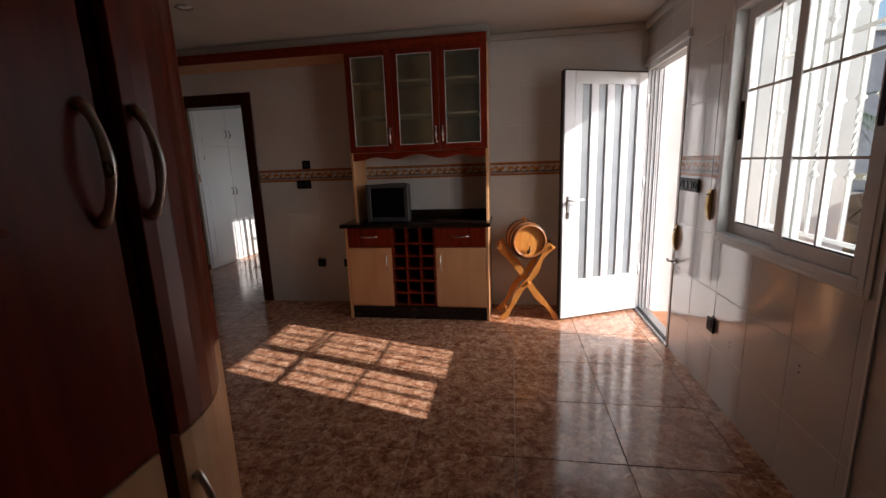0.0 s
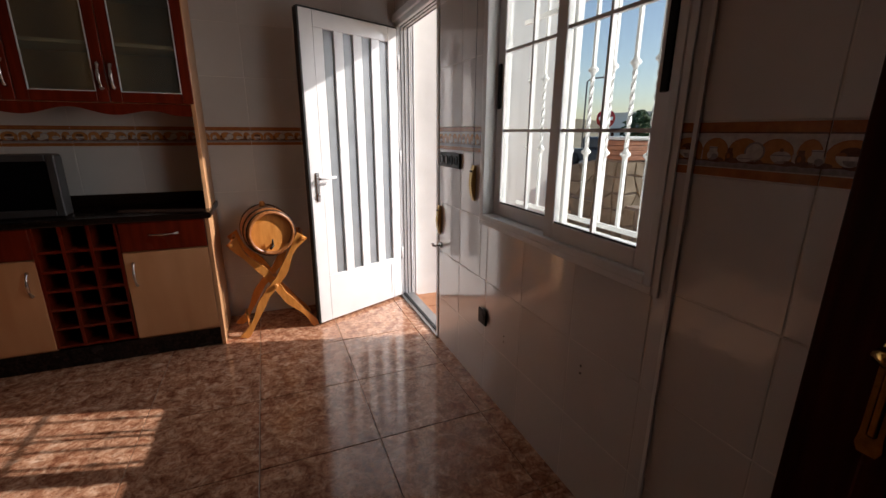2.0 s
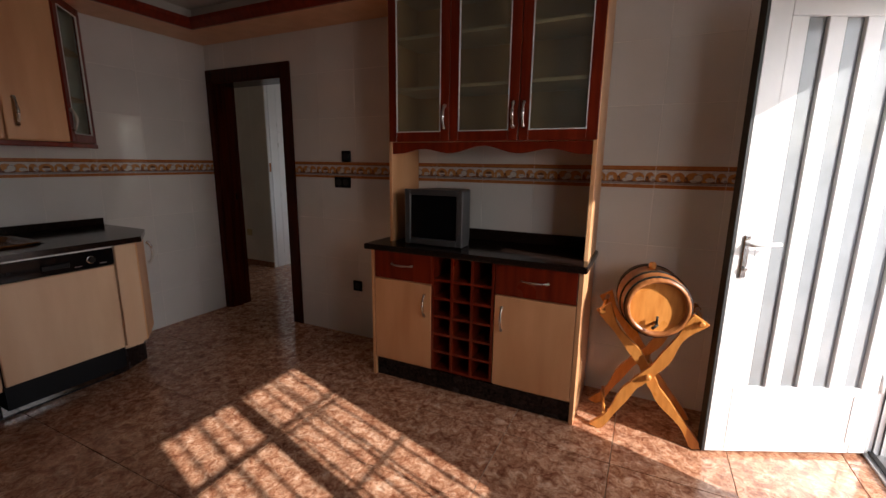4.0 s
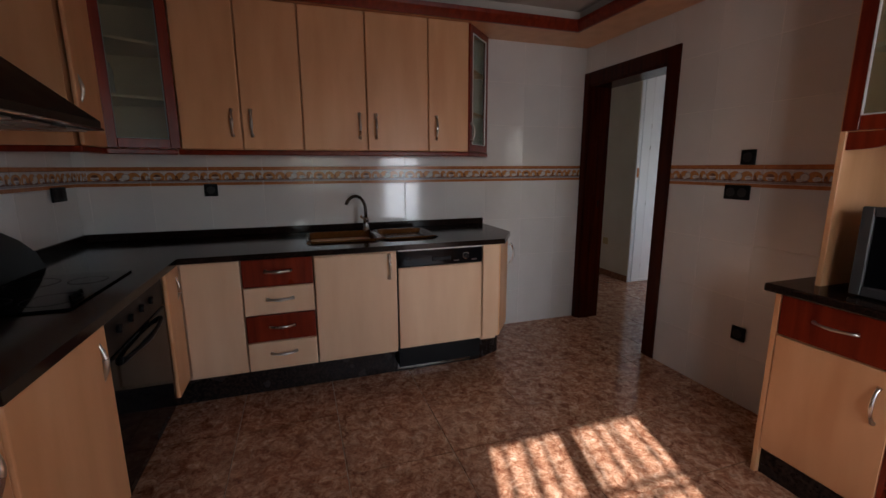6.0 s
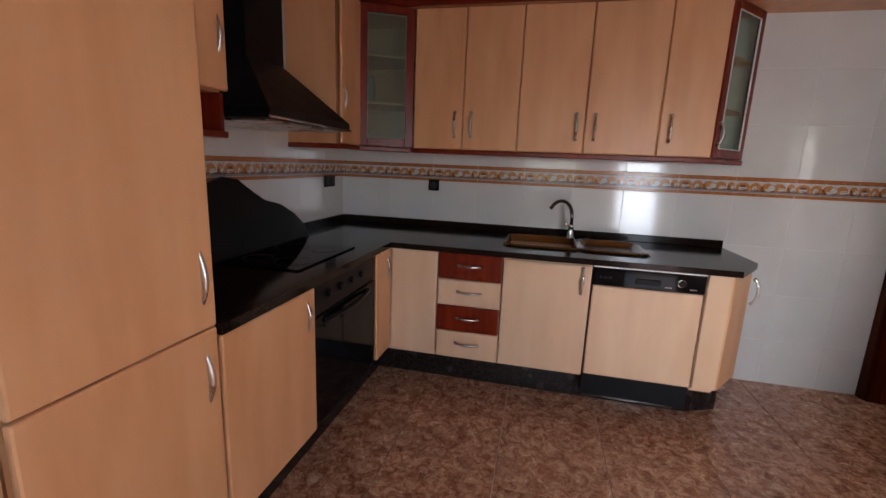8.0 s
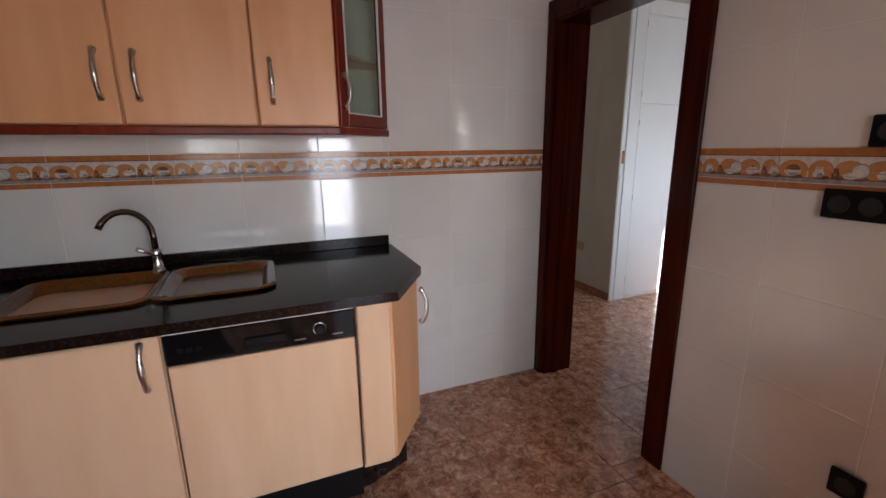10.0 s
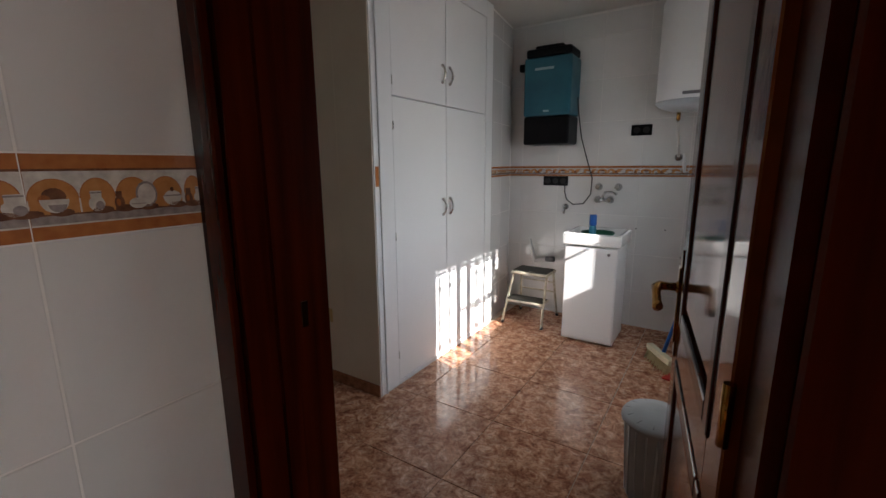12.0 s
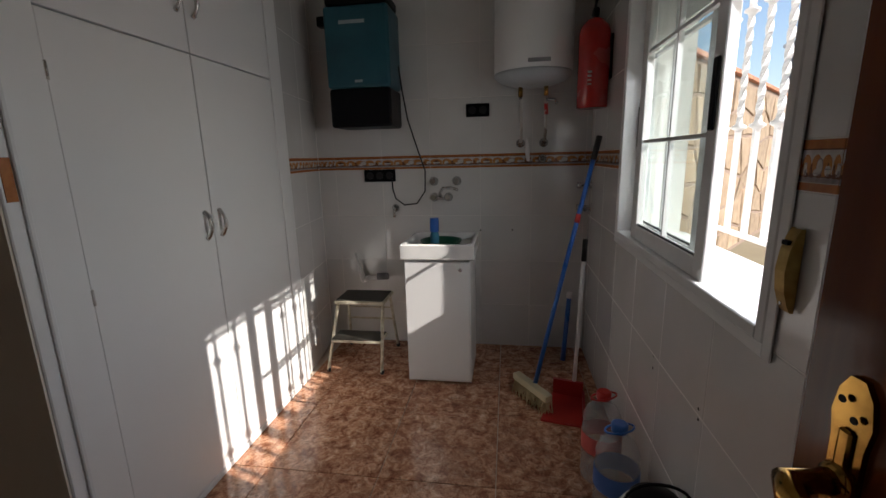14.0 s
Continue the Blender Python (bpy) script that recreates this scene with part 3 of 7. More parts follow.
def wooden_door(name, m, label, inset=0.05, wood=None, W=0.80):
    d = thing(name, (0, 0, 0), label, "door", kind="structure")
    H, T = 2.07, 0.036
    hx = W - inset
    wood = wood or LEAFWOOD
    bm = bmnew()
    for x0, x1, z0, z1 in ((0, 0.11, 0.008, H), (W - 0.12, W, 0.008, H), (0.11, W - 0.12, 0.008, 0.22), (0.11, W - 0.12, 0.86, 0.98), (0.11, W - 0.12, H - 0.13, H)):
        box(bm, x0, x1, -T / 2, T / 2, z0, z1, 0.003)
    part("leaf_frame", bm, wood, d)
    for z0, z1 in ((0.22, 0.86), (0.98, H - 0.13)):
        bm = bmnew()
        box(bm, 0.11, W - 0.12, -0.008, 0.008, z0, z1)
        box(bm, 0.16, W - 0.17, -0.016, 0.016, z0 + 0.05, z1 - 0.05, 0.012)
        part("panel", bm, wood, d)
        for s in (-1, 1):
            bm = bmnew()
            for a, b, c, e in ((0.10, 0.145, z0 - 0.01, z1 + 0.01), (W - 0.155, W - 0.11, z0 - 0.01, z1 + 0.01), (0.145, W - 0.155, z0 - 0.01, z0 + 0.035), (0.145, W - 0.155, z1 - 0.035, z1 + 0.01)):
                box(bm, a, b, 0.008 if s > 0 else -0.022, 0.022 if s > 0 else -0.008, c, e, 0.006, 2)
            # Bead darkened with the shaded tone because it turns away from the light.
            part("bead", bm, DOORWOOD, d, "moulded bead in the shaded wood tone")
    for s in (-1, 1):
        bm = bmnew()
        sh = [(0.013, 0.86), (0.019, 0.875), (0.016, 0.90), (0.016, 1.10), (0.020, 1.125), (0.016, 1.15), (0.007, 1.165)]
        poly = [(u, z) for u, z in sh] + [(-u, z) for u, z in reversed(sh)]
        vs = [[bm.verts.new((hx + u, s * (T / 2 + o), z)) for u, z in poly] for o in (0.0, 0.006)]
        bm.faces.new(vs[1] if s < 0 else vs[1][::-1])
        for i in range(len(poly)):
            bm.faces.new((vs[0][i], vs[0][(i + 1) % len(poly)], vs[1][(i + 1) % len(poly)], vs[1][i]))
        bmesh.ops.recalc_face_normals(bm, faces=bm.faces)
        box(bm, hx - 0.007, hx + 0.007, s * (T / 2 + 0.0055) if s > 0 else -(T / 2 + 0.010), (T / 2 + 0.010) if s > 0 else -(T / 2 + 0.0055), 0.895, 1.115, 0.003)
        lathe(bm, [(0.019, 0), (0.017, 0.006), (0.010, 0.010)], 16, pose(hx, s * (T / 2 + 0.006), 1.06, -90 * s))
        part("handle_plate", bm, BRASS, d, "polished brass handle plate")
        y = s * (T / 2)
        bm = tube(bmnew(), [(hx, y, 1.06), (hx, y + s * 0.03, 1.06), (hx - 0.001, y + s * 0.055, 1.06), (hx - 0.018, y + s * 0.064, 1.058), (hx - 0.048, y + s * 0.064, 1.050), (hx - 0.073, y + s * 0.062, 1.032), (hx - 0.093, y + s * 0.060, 1.026), (hx - 0.108, y + s * 0.058, 1.03)],
                  0.009, 12, [0.014, 0.011, 0.014, 0.014, 0.011, 0.012, 0.014, 0.008])
        part("lever", bm, BRASS, d, "polished brass lever")
        for sx in (-0.007, 0.007):
            part("screw", lathe(bmnew(), [(0.004, 0), (0.0035, 0.0012)], 8, pose(hx + sx, s * (T / 2 + 0.010), 1.135 + sx, -90 * s)), BLACK, d)
        part("keyhole", lathe(bmnew(), [(0.005, 0), (0.005, 0.002)], 10, pose(hx, s * (T / 2 + 0.006), 0.95, -90 * s)), BLACK, d)
    for z in (0.22, 1.03, 1.84):
        part("hinge", tube(bmnew(), [(-0.006, 0.02, z), (-0.006, 0.02, z + 0.09)], 0.008), BRASS, d)
    d.matrix_basis = m
    return d


wooden_door("door_2", pose(-2.742, 4.765, 0, 0, 0, 98.2), "dark varnished panelled wooden door with brass handle, wide open", 0.06, W=0.755)
# Entry door takes the shaded tone, since it stands in shade.
wooden_door("door_3", pose(1.085, 0.735, 0, 0, 0, 90), "dark varnished wooden entry door with brass handle, folded open", 0.118, DOORWOOD)
solid("door_stub", box(bmnew(), 1.02, XE, 0.56, 0.715, 0, ZC), PAINT, "cream painted door jamb stub", "wall")


# ---- cabinet fronts ----
def door_front(parent, poly, z0, z1, mat, name="door"):
    """A slab door along a plan line poly (2 points, outside face), 20 mm thick inwards on its left."""
    (ax, ay), (bx, by) = poly
    d = Vector((bx - ax, by - ay, 0)).normalized()
    n = Vector((-d.y, d.x, 0)) * 0.02
    g = d * 0.003
    q = [(ax + g.x, ay + g.y), (bx - g.x, by - g.y), (bx - g.x + n.x, by - g.y + n.y), (ax + g.x + n.x, ay + g.y + n.y)]
    return part(name, prism(bmnew(), q, z0 + 0.002, z1 - 0.002, 0.007), mat, parent)


def upright_handle(parent, x, y, z, out, length=0.15):
    bow_handle("handle", parent, (x, y, z - length / 2), (x, y, z + length / 2), out)


def flat_handle(parent, x, y, z, along, out, length=0.13):
    a, o = Vector(along), Vector(out)
    c = Vector((x, y, z))
    bow_handle("handle", parent, c - a * length / 2, c + a * length / 2, o)


FX, FY, ZT = -2.88, 1.475, 0.236        # fronts of the west and south rows, bottom of the fronts
CT0, CT1 = 0.904, 0.938
E_, N_ = (1, 0, 0), (0, 1, 0)


def base_unit(name, label, x0, x1, y0, y1):
    u = thing(name, ((x0 + x1) / 2, (y0 + y1) / 2, 0), label, "cabinet", "base cabinets")
    part("carcass", box(bmnew(), x0, x1, y0, y1, ZT - 0.02, CT0 - 0.002), BEECH_PALE, u)
    return u


BX = FX - 0.022
g = base_unit("corner_cabinet", "pale beech corner base cabinet under black granite", XW + 0.01, BX, YS + 0.02, 1.795)
door_front(g, ((FX, 1.497), (FX, 1.798)), ZT, CT0 - 0.004, BEECH_PALE)
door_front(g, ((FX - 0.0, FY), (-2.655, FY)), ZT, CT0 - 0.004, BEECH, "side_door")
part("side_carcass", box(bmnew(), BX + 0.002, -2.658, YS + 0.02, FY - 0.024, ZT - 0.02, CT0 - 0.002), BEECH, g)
upright_handle(g, -2.83, FY, 0.785, N_)
g = base_unit("drawer_cabinet", "base cabinet with four drawers, mahogany and pale beech", XW + 0.01, BX, 1.802, 2.192)
for i, m in enumerate((MAHOGANY, BEECH_PALE, MAHOGANY, BEECH_PALE)):
    a = CT0 - 0.004 - (CT0 - ZT) / 4 * i
    dr = door_front(g, ((FX, 1.80), (FX, 2.194)), a - (CT0 - ZT) / 4, a, m, "drawer")
    flat_handle(g, FX, 2.0, a - 0.075, N_, E_, 0.14)
g = base_unit("sink_cabinet", "pale beech sink base cabinet, door shut", XW + 0.01, BX, 2.198, 2.70)
door_front(g, ((FX, 2.196), (FX, 2.702)), ZT, CT0 - 0.012, BEECH_PALE)
upright_handle(g, FX, 2.65, 0.80, E_)
g = thing("dishwasher", (-3.2, 2.98, 0), "built-in dishwasher with black control panel and beech front", "dishwasher")
part("body", box(bmnew(), XW + 0.01, BX, 2.708, 3.285, 0.10, CT0 - 0.02), BLACK, g)
door_front(g, ((FX, 2.706), (FX, 3.287)), ZT, 0.785, BEECH_PALE)
part("control_panel", box(bmnew(), FX - 0.03, FX + 0.004, 2.708, 3.285, 0.788, 0.890, 0.004), BLACKGLOSS, g, "glossy black control panel")
part("panel_handle", box(bmnew(), FX + 0.004, FX + 0.012, 2.93, 3.06, 0.815, 0.845, 0.004), BLACK, g)
for yy in (2.75, 2.775, 2.80):
    part("button", lathe(bmnew(), [(0.008, 0), (0.008, 0.006)], 12, pose(FX + 0.004, yy, 0.835, 0, 90)), BLACK, g)
kn = part("knob", lathe(bmnew(), [(0.019, 0), (0.018, 0.016), (0.014, 0.018)], 18, pose(FX + 0.004, 3.165, 0.838, 0, 90)), BLACK, g)
part("knob_ring", lathe(bmnew(), [(0.023, 0), (0.023, 0.003), (0.0195, 0.003)], 20, pose(FX + 0.004, 3.165, 0.838, 0, 90), caps=False), CHROME, kn, "thin chrome ring")
for yy in (3.10, 3.225):
    part("marking", box(bmnew(), FX + 0.0041, FX + 0.0048, yy - 0.018, yy + 0.018, 0.806, 0.811), BANDGREY, g, "grey printed bar")
part("trim", box(bmnew(), FX - 0.02, FX + 0.003, 2.708, 3.285, 0.891, 0.901), ALU, g, "thin white trim")
g = thing("end_cabinet", (-3.3, 3.45, 0), "pale beech end cabinet with a canted door", "cabinet", "base cabinets")
part("carcass", prism(bmnew(), [(XW + 0.01, 3.293), (BX, 3.293), (BX, 3.40), (-3.13, 3.575), (XW + 0.01, 3.575)], ZT - 0.02, CT0 - 0.002), BEECH_PALE, g)
door_front(g, ((FX, 3.291), (FX, 3.42)), ZT, CT0 - 0.004, BEECH_PALE, "front_panel")
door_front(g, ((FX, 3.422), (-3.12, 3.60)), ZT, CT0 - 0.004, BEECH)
upright_handle(g, -3.09, 3.60, 0.78, Vector((0.6, 0.8, 0)))
g = base_unit("base_cabinet", "beech base cabinet beside the oven", -1.955, -1.414, YS + 0.02, FY - 0.022)
door_front(g, ((-1.957, FY), (-1.416, FY)), ZT, CT0 - 0.004, BEECH)
upright_handle(g, -1.90, FY, 0.785, N_)
g = thing("oven", (-2.3, 1.2, 0), "black built-in oven with glass door", "oven")
part("body", box(bmnew(), -2.65, -1.96, YS + 0.05, FY - 0.02, 0.20, CT0 - 0.002), BLACK, g)
part("oven_door", box(bmnew(), -2.648, -1.962, FY - 0.02, FY + 0.006, 0.24, 0.75, 0.005), BLACKGLOSS, g, "black glass oven door")
part("control_panel", box(bmnew(), -2.648, -1.962, FY - 0.02, FY + 0.002, 0.755, 0.897, 0.003), BLACK, g)
bow_handle("handle", g, (-2.55, FY + 0.006, 0.715), (-2.06, FY + 0.006, 0.715), N_, 0.009, BLACK)
for k in range(4):
    part("knob", lathe(bmnew(), [(0.018, 0), (0.017, 0.014), (0.012, 0.016)], 14, pose(-2.10 - 0.12 * k, FY + 0.002, 0.83, -90)), BLACK, g)
pl = thing("plinth", (-2.93, 2.4, 0), "dark stone-look kick plinth", "plinth", kind="structure")
part("kickboard", prism(bmnew(), [(FX - 0.165, 1.36), (FX - 0.165, 3.33), (-3.13, 3.53), (-3.15, 3.51), (FX - 0.185, 3.32), (FX - 0.185, 1.38)], 0.001, ZT - 0.022), PLINTH, pl)
part("kickboard", box(bmnew(), FX - 0.165, -1.474, 1.345, 1.36, 0.001, ZT - 0.022), PLINTH, pl)

# worktop with the hole for the sink
SX0, SX1, SY0, SY1 = -3.50, -3.06, 2.17, 3.04
wt = thing("worktop", (-3.2, 2.2, CT0), "polished black granite worktop over the base cabinets", "worktop")
for b in ((XW + 0.002, FX + 0.03, YS + 0.002, SY0), (XW + 0.002, SX0, SY0, SY1), (SX1, FX + 0.03, SY0, SY1), (FX + 0.03, -1.414, YS + 0.002, FY + 0.028)):
    part("slab", box(bmnew(), b[0], b[1], b[2], b[3], CT0, CT1), GRANITE, wt)
part("slab", prism(bmnew(), [(XW + 0.002, SY1), (FX + 0.03, SY1), (FX + 0.03, 3.44), (-3.13, 3.622), (XW + 0.002, 3.622)], CT0, CT1), GRANITE, wt)
sp = thing("splashback", (XW, 2.2, CT1), "black granite upstand along the wall", "upstand", kind="structure")
part("upstand", box(bmnew(), XW + 0.002, XW + 0.022, YS + 0.022, 3.61, CT1, 0.99, 0.003), GRANITE, sp)
part("upstand", box(bmnew(), XW + 0.002, -1.414, YS + 0.002, YS + 0.022, CT1, 0.99, 0.003), GRANITE, sp)
ws = thing("kitchen_sink", (-3.28, 2.63, CT1), "bronze composite sink with drainer set in the worktop", "sink")


def bowl(bm, x0, x1, y0, y1, zt, zb, r=0.05, taper=0.03, seg=5):
    def ring(a0, a1, b0, b1, z, rr):
        out = []
        for cx, cy, s in ((a1 - rr, b1 - rr, 0), (a0 + rr, b1 - rr, 90), (a0 + rr, b0 + rr, 180), (a1 - rr, b0 + rr, 270)):
            out += [bm.verts.new(p) for p in arc((cx, cy, z), rr, s, s + 90, seg, "xy")]
        return out
    R = [ring(x0 - 0.022, x1 + 0.022, y0 - 0.022, y1 + 0.022, zt - 0.006, r + 0.02), ring(x0 - 0.018, x1 + 0.018, y0 - 0.018, y1 + 0.018, zt, r + 0.02), ring(x0, x1, y0, y1, zt - 0.002, r),
         ring(x0 + taper * 0.6, x1 - taper * 0.6, y0 + taper * 0.6, y1 - taper * 0.6, zb + 0.02, r), ring(x0 + taper, x1 - taper, y0 + taper, y1 - taper, zb, r * 0.7)]
    for a, b in zip(R, R[1:]):
        for k in range(len(a)):
            f = bm.faces.new((a[k], a[(k + 1) % len(a)], b[(k + 1) % len(b)], b[k]))
            f.smooth = True
    bm.faces.new(R[-1])
    bmesh.ops.recalc_face_normals(bm, faces=bm.faces)
    return bm


part("basin", bowl(bmnew(), SX0 + 0.02, SX1 - 0.02, SY0 + 0.02, 2.62, CT1 + 0.014, 0.79), SINKGOLD, ws)
part("drainer", bowl(bmnew(), SX0 + 0.02, SX1 - 0.02, 2.66, SY1 - 0.02, CT1 + 0.0145, 0.921), SINKGOLD, ws)
part("drain", lathe(bmnew(), [(0.035, 0.788), (0.035, 0.793), (0.02, 0.794)], 20, Matrix.Translation((-3.28, 2.44, 0))), CHROME, ws)
ft = thing("kitchen_tap", (-3.46, 2.60, CT1), "chrome swan-neck mixer tap with lever", "tap")
part("base", lathe(bmnew(), [(0.028, 0), (0.026, 0.012), (0.020, 0.02), (0.020, 0.075), (0.023, 0.09), (0.015, 0.10)], 20, Matrix.Translation((-3.46, 2.60, CT1 + 0.012))), CHROME, ft)
part("spout", tube(bmnew(), [(-3.46, 2.60, 1.03), (-3.46, 2.60, 1.10)] + [(-3.46 + 0.05 - 0.05 * math.cos(radians(a)), 2.60 - (0.08 - 0.08 * math.cos(radians(a))), 1.10 + 0.11 * math.sin(radians(a))) for a in range(15, 151, 15)], 0.012, 10), SMOKED, ft, "dark chrome spout")
part("lever", tube(bmnew(), [(-3.45, 2.60, 1.02), (-3.42, 2.595, 1.035), (-3.385, 2.555, 1.065)], 0.008, 8, [0.008, 0.007, 0.010]), CHROME, ft)

# ---- wall cabinets ----
UX, UZ0, UZ1 = -3.29, 1.522, 2.405


def wall_unit(y0, y1, hand):
    u = thing("wall_cabinet", (-3.46, (y0 + y1) / 2, UZ0), "beech wall cabinet with a tall slab door, shut", "wall cabinet", "wall cabinets over the sink")
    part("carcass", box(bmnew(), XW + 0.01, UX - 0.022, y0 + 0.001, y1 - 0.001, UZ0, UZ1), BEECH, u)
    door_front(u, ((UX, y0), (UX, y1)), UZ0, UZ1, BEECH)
    upright_handle(u, UX, y1 - 0.052 if hand > 0 else y0 + 0.058, 1.685, E_, 0.155)


for a, b, hd in ((1.492, 1.832, 1), (1.832, 2.195, -1), (2.195, 2.610, 1), (2.610, 3.040, -1), (3.040, 3.345, -1)):
    wall_unit(a, b, hd)


def framed_glass(parent, p0, p1, z0, z1, name="glass_door", fw=0.055, handle=0):
    """A mahogany frame with frosted glass along the plan line p0 to p1 (outside face)."""
    a, b = Vector((*p0, 0)), Vector((*p1, 0))
    d = (b - a).normalized()
    n = Vector((-d.y, d.x, 0))
    L = (b - a).length
    rot = Matrix.Translation(a) @ Matrix((d, n, (0, 0, 1))).transposed().to_4x4()
    bm = bmnew()
    for u0, u1, w0, w1 in ((0.002, fw, z0 + 0.002, z1 - 0.002), (L - fw, L - 0.002, z0 + 0.002, z1 - 0.002), (fw, L - fw, z0 + 0.002, z0 + fw), (fw, L - fw, z1 - fw, z1 - 0.002)):
        box(bm, u0, u1, 0, 0.02, w0, w1, 0.003)
    bm.transform(rot)
    dr = part(name, bm, MAHOGANY, parent, "mahogany framed glass door")
    bm = box(bmnew(), fw, L - fw, 0.008, 0.012, z0 + fw, z1 - fw)
    bm.transform(rot)
    part("pane", bm, FROST, dr, "frosted glass pane")
    bm = bmnew()
    for u0, u1, w0, w1 in ((fw, fw + 0.005, z0 + fw, z1 - fw), (L - fw - 0.005, L - fw, z0 + fw, z1 - fw), (fw + 0.005, L - fw - 0.005, z0 + fw, z0 + fw + 0.005), (fw + 0.005, L - fw - 0.005, z1 - fw - 0.005, z1 - fw)):
        box(bm, u0, u1, -0.003, 0.006, w0, w1)
    bm.transform(rot)
    part("bead", bm, ALU, dr, "pale metal glazing bead")
    if handle:
        u = fw * 0.5 if handle < 0 else L - fw * 0.5
        c = rot @ Vector((u, 0, z0 + 0.14))
        h = bow_handle("handle", parent, c - Vector((0, 0, 0.065)), c + Vector((0, 0, 0.065)), -n)
    return dr


# canted glazed ends of the row
u = thing("glazed_end_cabinet", (-3.5, 3.45, UZ0), "mahogany glazed end wall cabinet, canted", "wall cabinet")
P = [(XW + 0.01, 3.348), (UX - 0.022, 3.348), (UX - 0.022, 3.36), (-3.585, 3.60), (XW + 0.01, 3.60)]
for z0, z1 in ((UZ0, UZ0 + 0.018), (1.80, 1.815), (2.10, 2.115), (UZ1 - 0.018, UZ1)):
    part("shelf", prism(bmnew(), P, z0, z1), BEECH, u)
framed_glass(u, (UX, 3.352), (-3.565, 3.618), UZ0, UZ1, handle=-1)
u = thing("glazed_corner_cabinet", (-3.4, 1.2, UZ0), "mahogany glazed corner wall cabinet with shelves", "wall cabinet")
C0, C1 = (-3.14, 1.16), (UX, 1.488)
P = [(XW + 0.01, YS + 0.01), (C0[0] - 0.02, YS + 0.01), (C0[0] - 0.02, 1.14), (UX - 0.03, 1.45), (XW + 0.01, 1.45)]
for z0, z1 in ((UZ0, UZ0 + 0.018), (1.80, 1.815), (2.10, 2.115), (UZ1 - 0.018, UZ1)):
    part("shelf", prism(bmnew(), P, z0, z1), BEECH_PALE, u)
framed_glass(u, C1, C0, UZ0, UZ1, handle=-1).matrix_basis = Matrix.Identity(4)
part("back", box(bmnew(), XW + 0.006, XW + 0.010, YS + 0.01, 1.45, UZ0, UZ1), BEECH_PALE, u)
pot = tagged(new("storage_jar", finish("storage_jar", lathe(bmnew(), [(0.05, 0), (0.055, 0.02), (0.055, 0.16), (0.045, 0.18), (0.045, 0.20)], 20), BANDWHITE)), "pale jar behind the frosted glass", "jar")
pot.location = (-3.42, 1.10, 1.816)
u = thing("hood_side_cabinet", (-3.0, 0.98, UZ0), "beech wall cabinet beside the extractor hood", "wall cabinet", "wall cabinets by the hood")
part("carcass", box(bmnew(), -3.135, -2.862, YS + 0.01, 1.135, UZ0, UZ1), BEECH, u)
door_front(u, ((-3.135, 1.157), (-2.858, 1.157)), UZ0, UZ1, BEECH)
upright_handle(u, -2.905, 1.157, 1.79, N_, 0.15)
u = thing("hood_side_cabinet", (-1.8, 0.98, UZ0), "beech wall cabinet with open mahogany shelf beside the fridge housing", "wall cabinet", "wall cabinets by the hood")
part("carcass", box(bmnew(), -1.90, -1.478, YS + 0.01, 1.135, 1.66, UZ1), BEECH, u)
door_front(u, ((-1.902, 1.157), (-1.476, 1.157)), 1.66, UZ1, BEECH)
upright_handle(u, -1.86, 1.157, 1.86, N_, 0.15)
part("shelf", box(bmnew(), -1.91, -1.478, YS + 0.01, 1.16, 1.49, 1.515, 0.004), MAHOGANY, u)
part("shelf_end", box(bmnew(), -1.91, -1.892, YS + 0.01, 1.14, 1.515, 1.66), MAHOGANY, u)
rail = thing("light_rail", (-3.29, 2.4, UZ0), "mahogany light rail under the wall cabinets", "trim", kind="structure")
part("moulding", prism(bmnew(), [(UX + 0.008, 1.475), (UX + 0.008, 3.345), (-3.56, 3.622), (-3.60, 3.622), (UX - 0.03, 3.33), (UX - 0.03, 1.475)], UZ0 - 0.032, UZ0 - 0.001, 0.006), MAHOGANY, rail)
part("moulding", prism(bmnew(), [(UX + 0.006, 1.475), (-3.13, 1.168), (-2.852, 1.168), (-2.852, YS + 0.01), (-2.90, YS + 0.01), (-2.90, 1.12), (-3.145, 1.12), (UX - 0.03, 1.45)], UZ0 - 0.032, UZ0 - 0.001, 0.006), MAHOGANY, rail)

# cornice and soffit above the cabinets
co = thing("cornice", (-3.25, 4.2, 2.41), "beech soffit with dark mahogany cornice round the kitchen", "cornice", kind="structure")
part("soffit", prism(bmnew(), [(XW + 0.002, YS + 0.002), (-3.26, YS + 0.36), (-3.26, 4.22), (-1.49, 4.22), (-1.49, YN - 0.010), (XW + 0.010, YN - 0.010)], 2.408, 2.424), BEECH, co)
part("soffit", box(bmnew(), -3.26, -0.66, YS + 0.002, 1.16, 2.4085, 2.424), BEECH, co)
prof = [(0.0, 2.404), (0.02, 2.404), (0.035, 2.43), (0.05, 2.45), (0.055, 2.475), (0.0, 2.475)]


def moulding(p, q, out):
    bm = bmnew()
    o = Vector((*out, 0))
    A = [bm.verts.new(Vector((*p, z)) + o * w) for w, z in prof]
    B = [bm.verts.new(Vector((*q, z)) + o * w) for w, z in prof]
    for i in range(len(prof)):
        bm.faces.new((A[i], A[(i + 1) % len(prof)], B[(i + 1) % len(prof)], B[i]))
    bm.faces.new(A[::-1]), bm.faces.new(B)
    bmesh.ops.recalc_face_normals(bm, faces=bm.faces)
    return bm


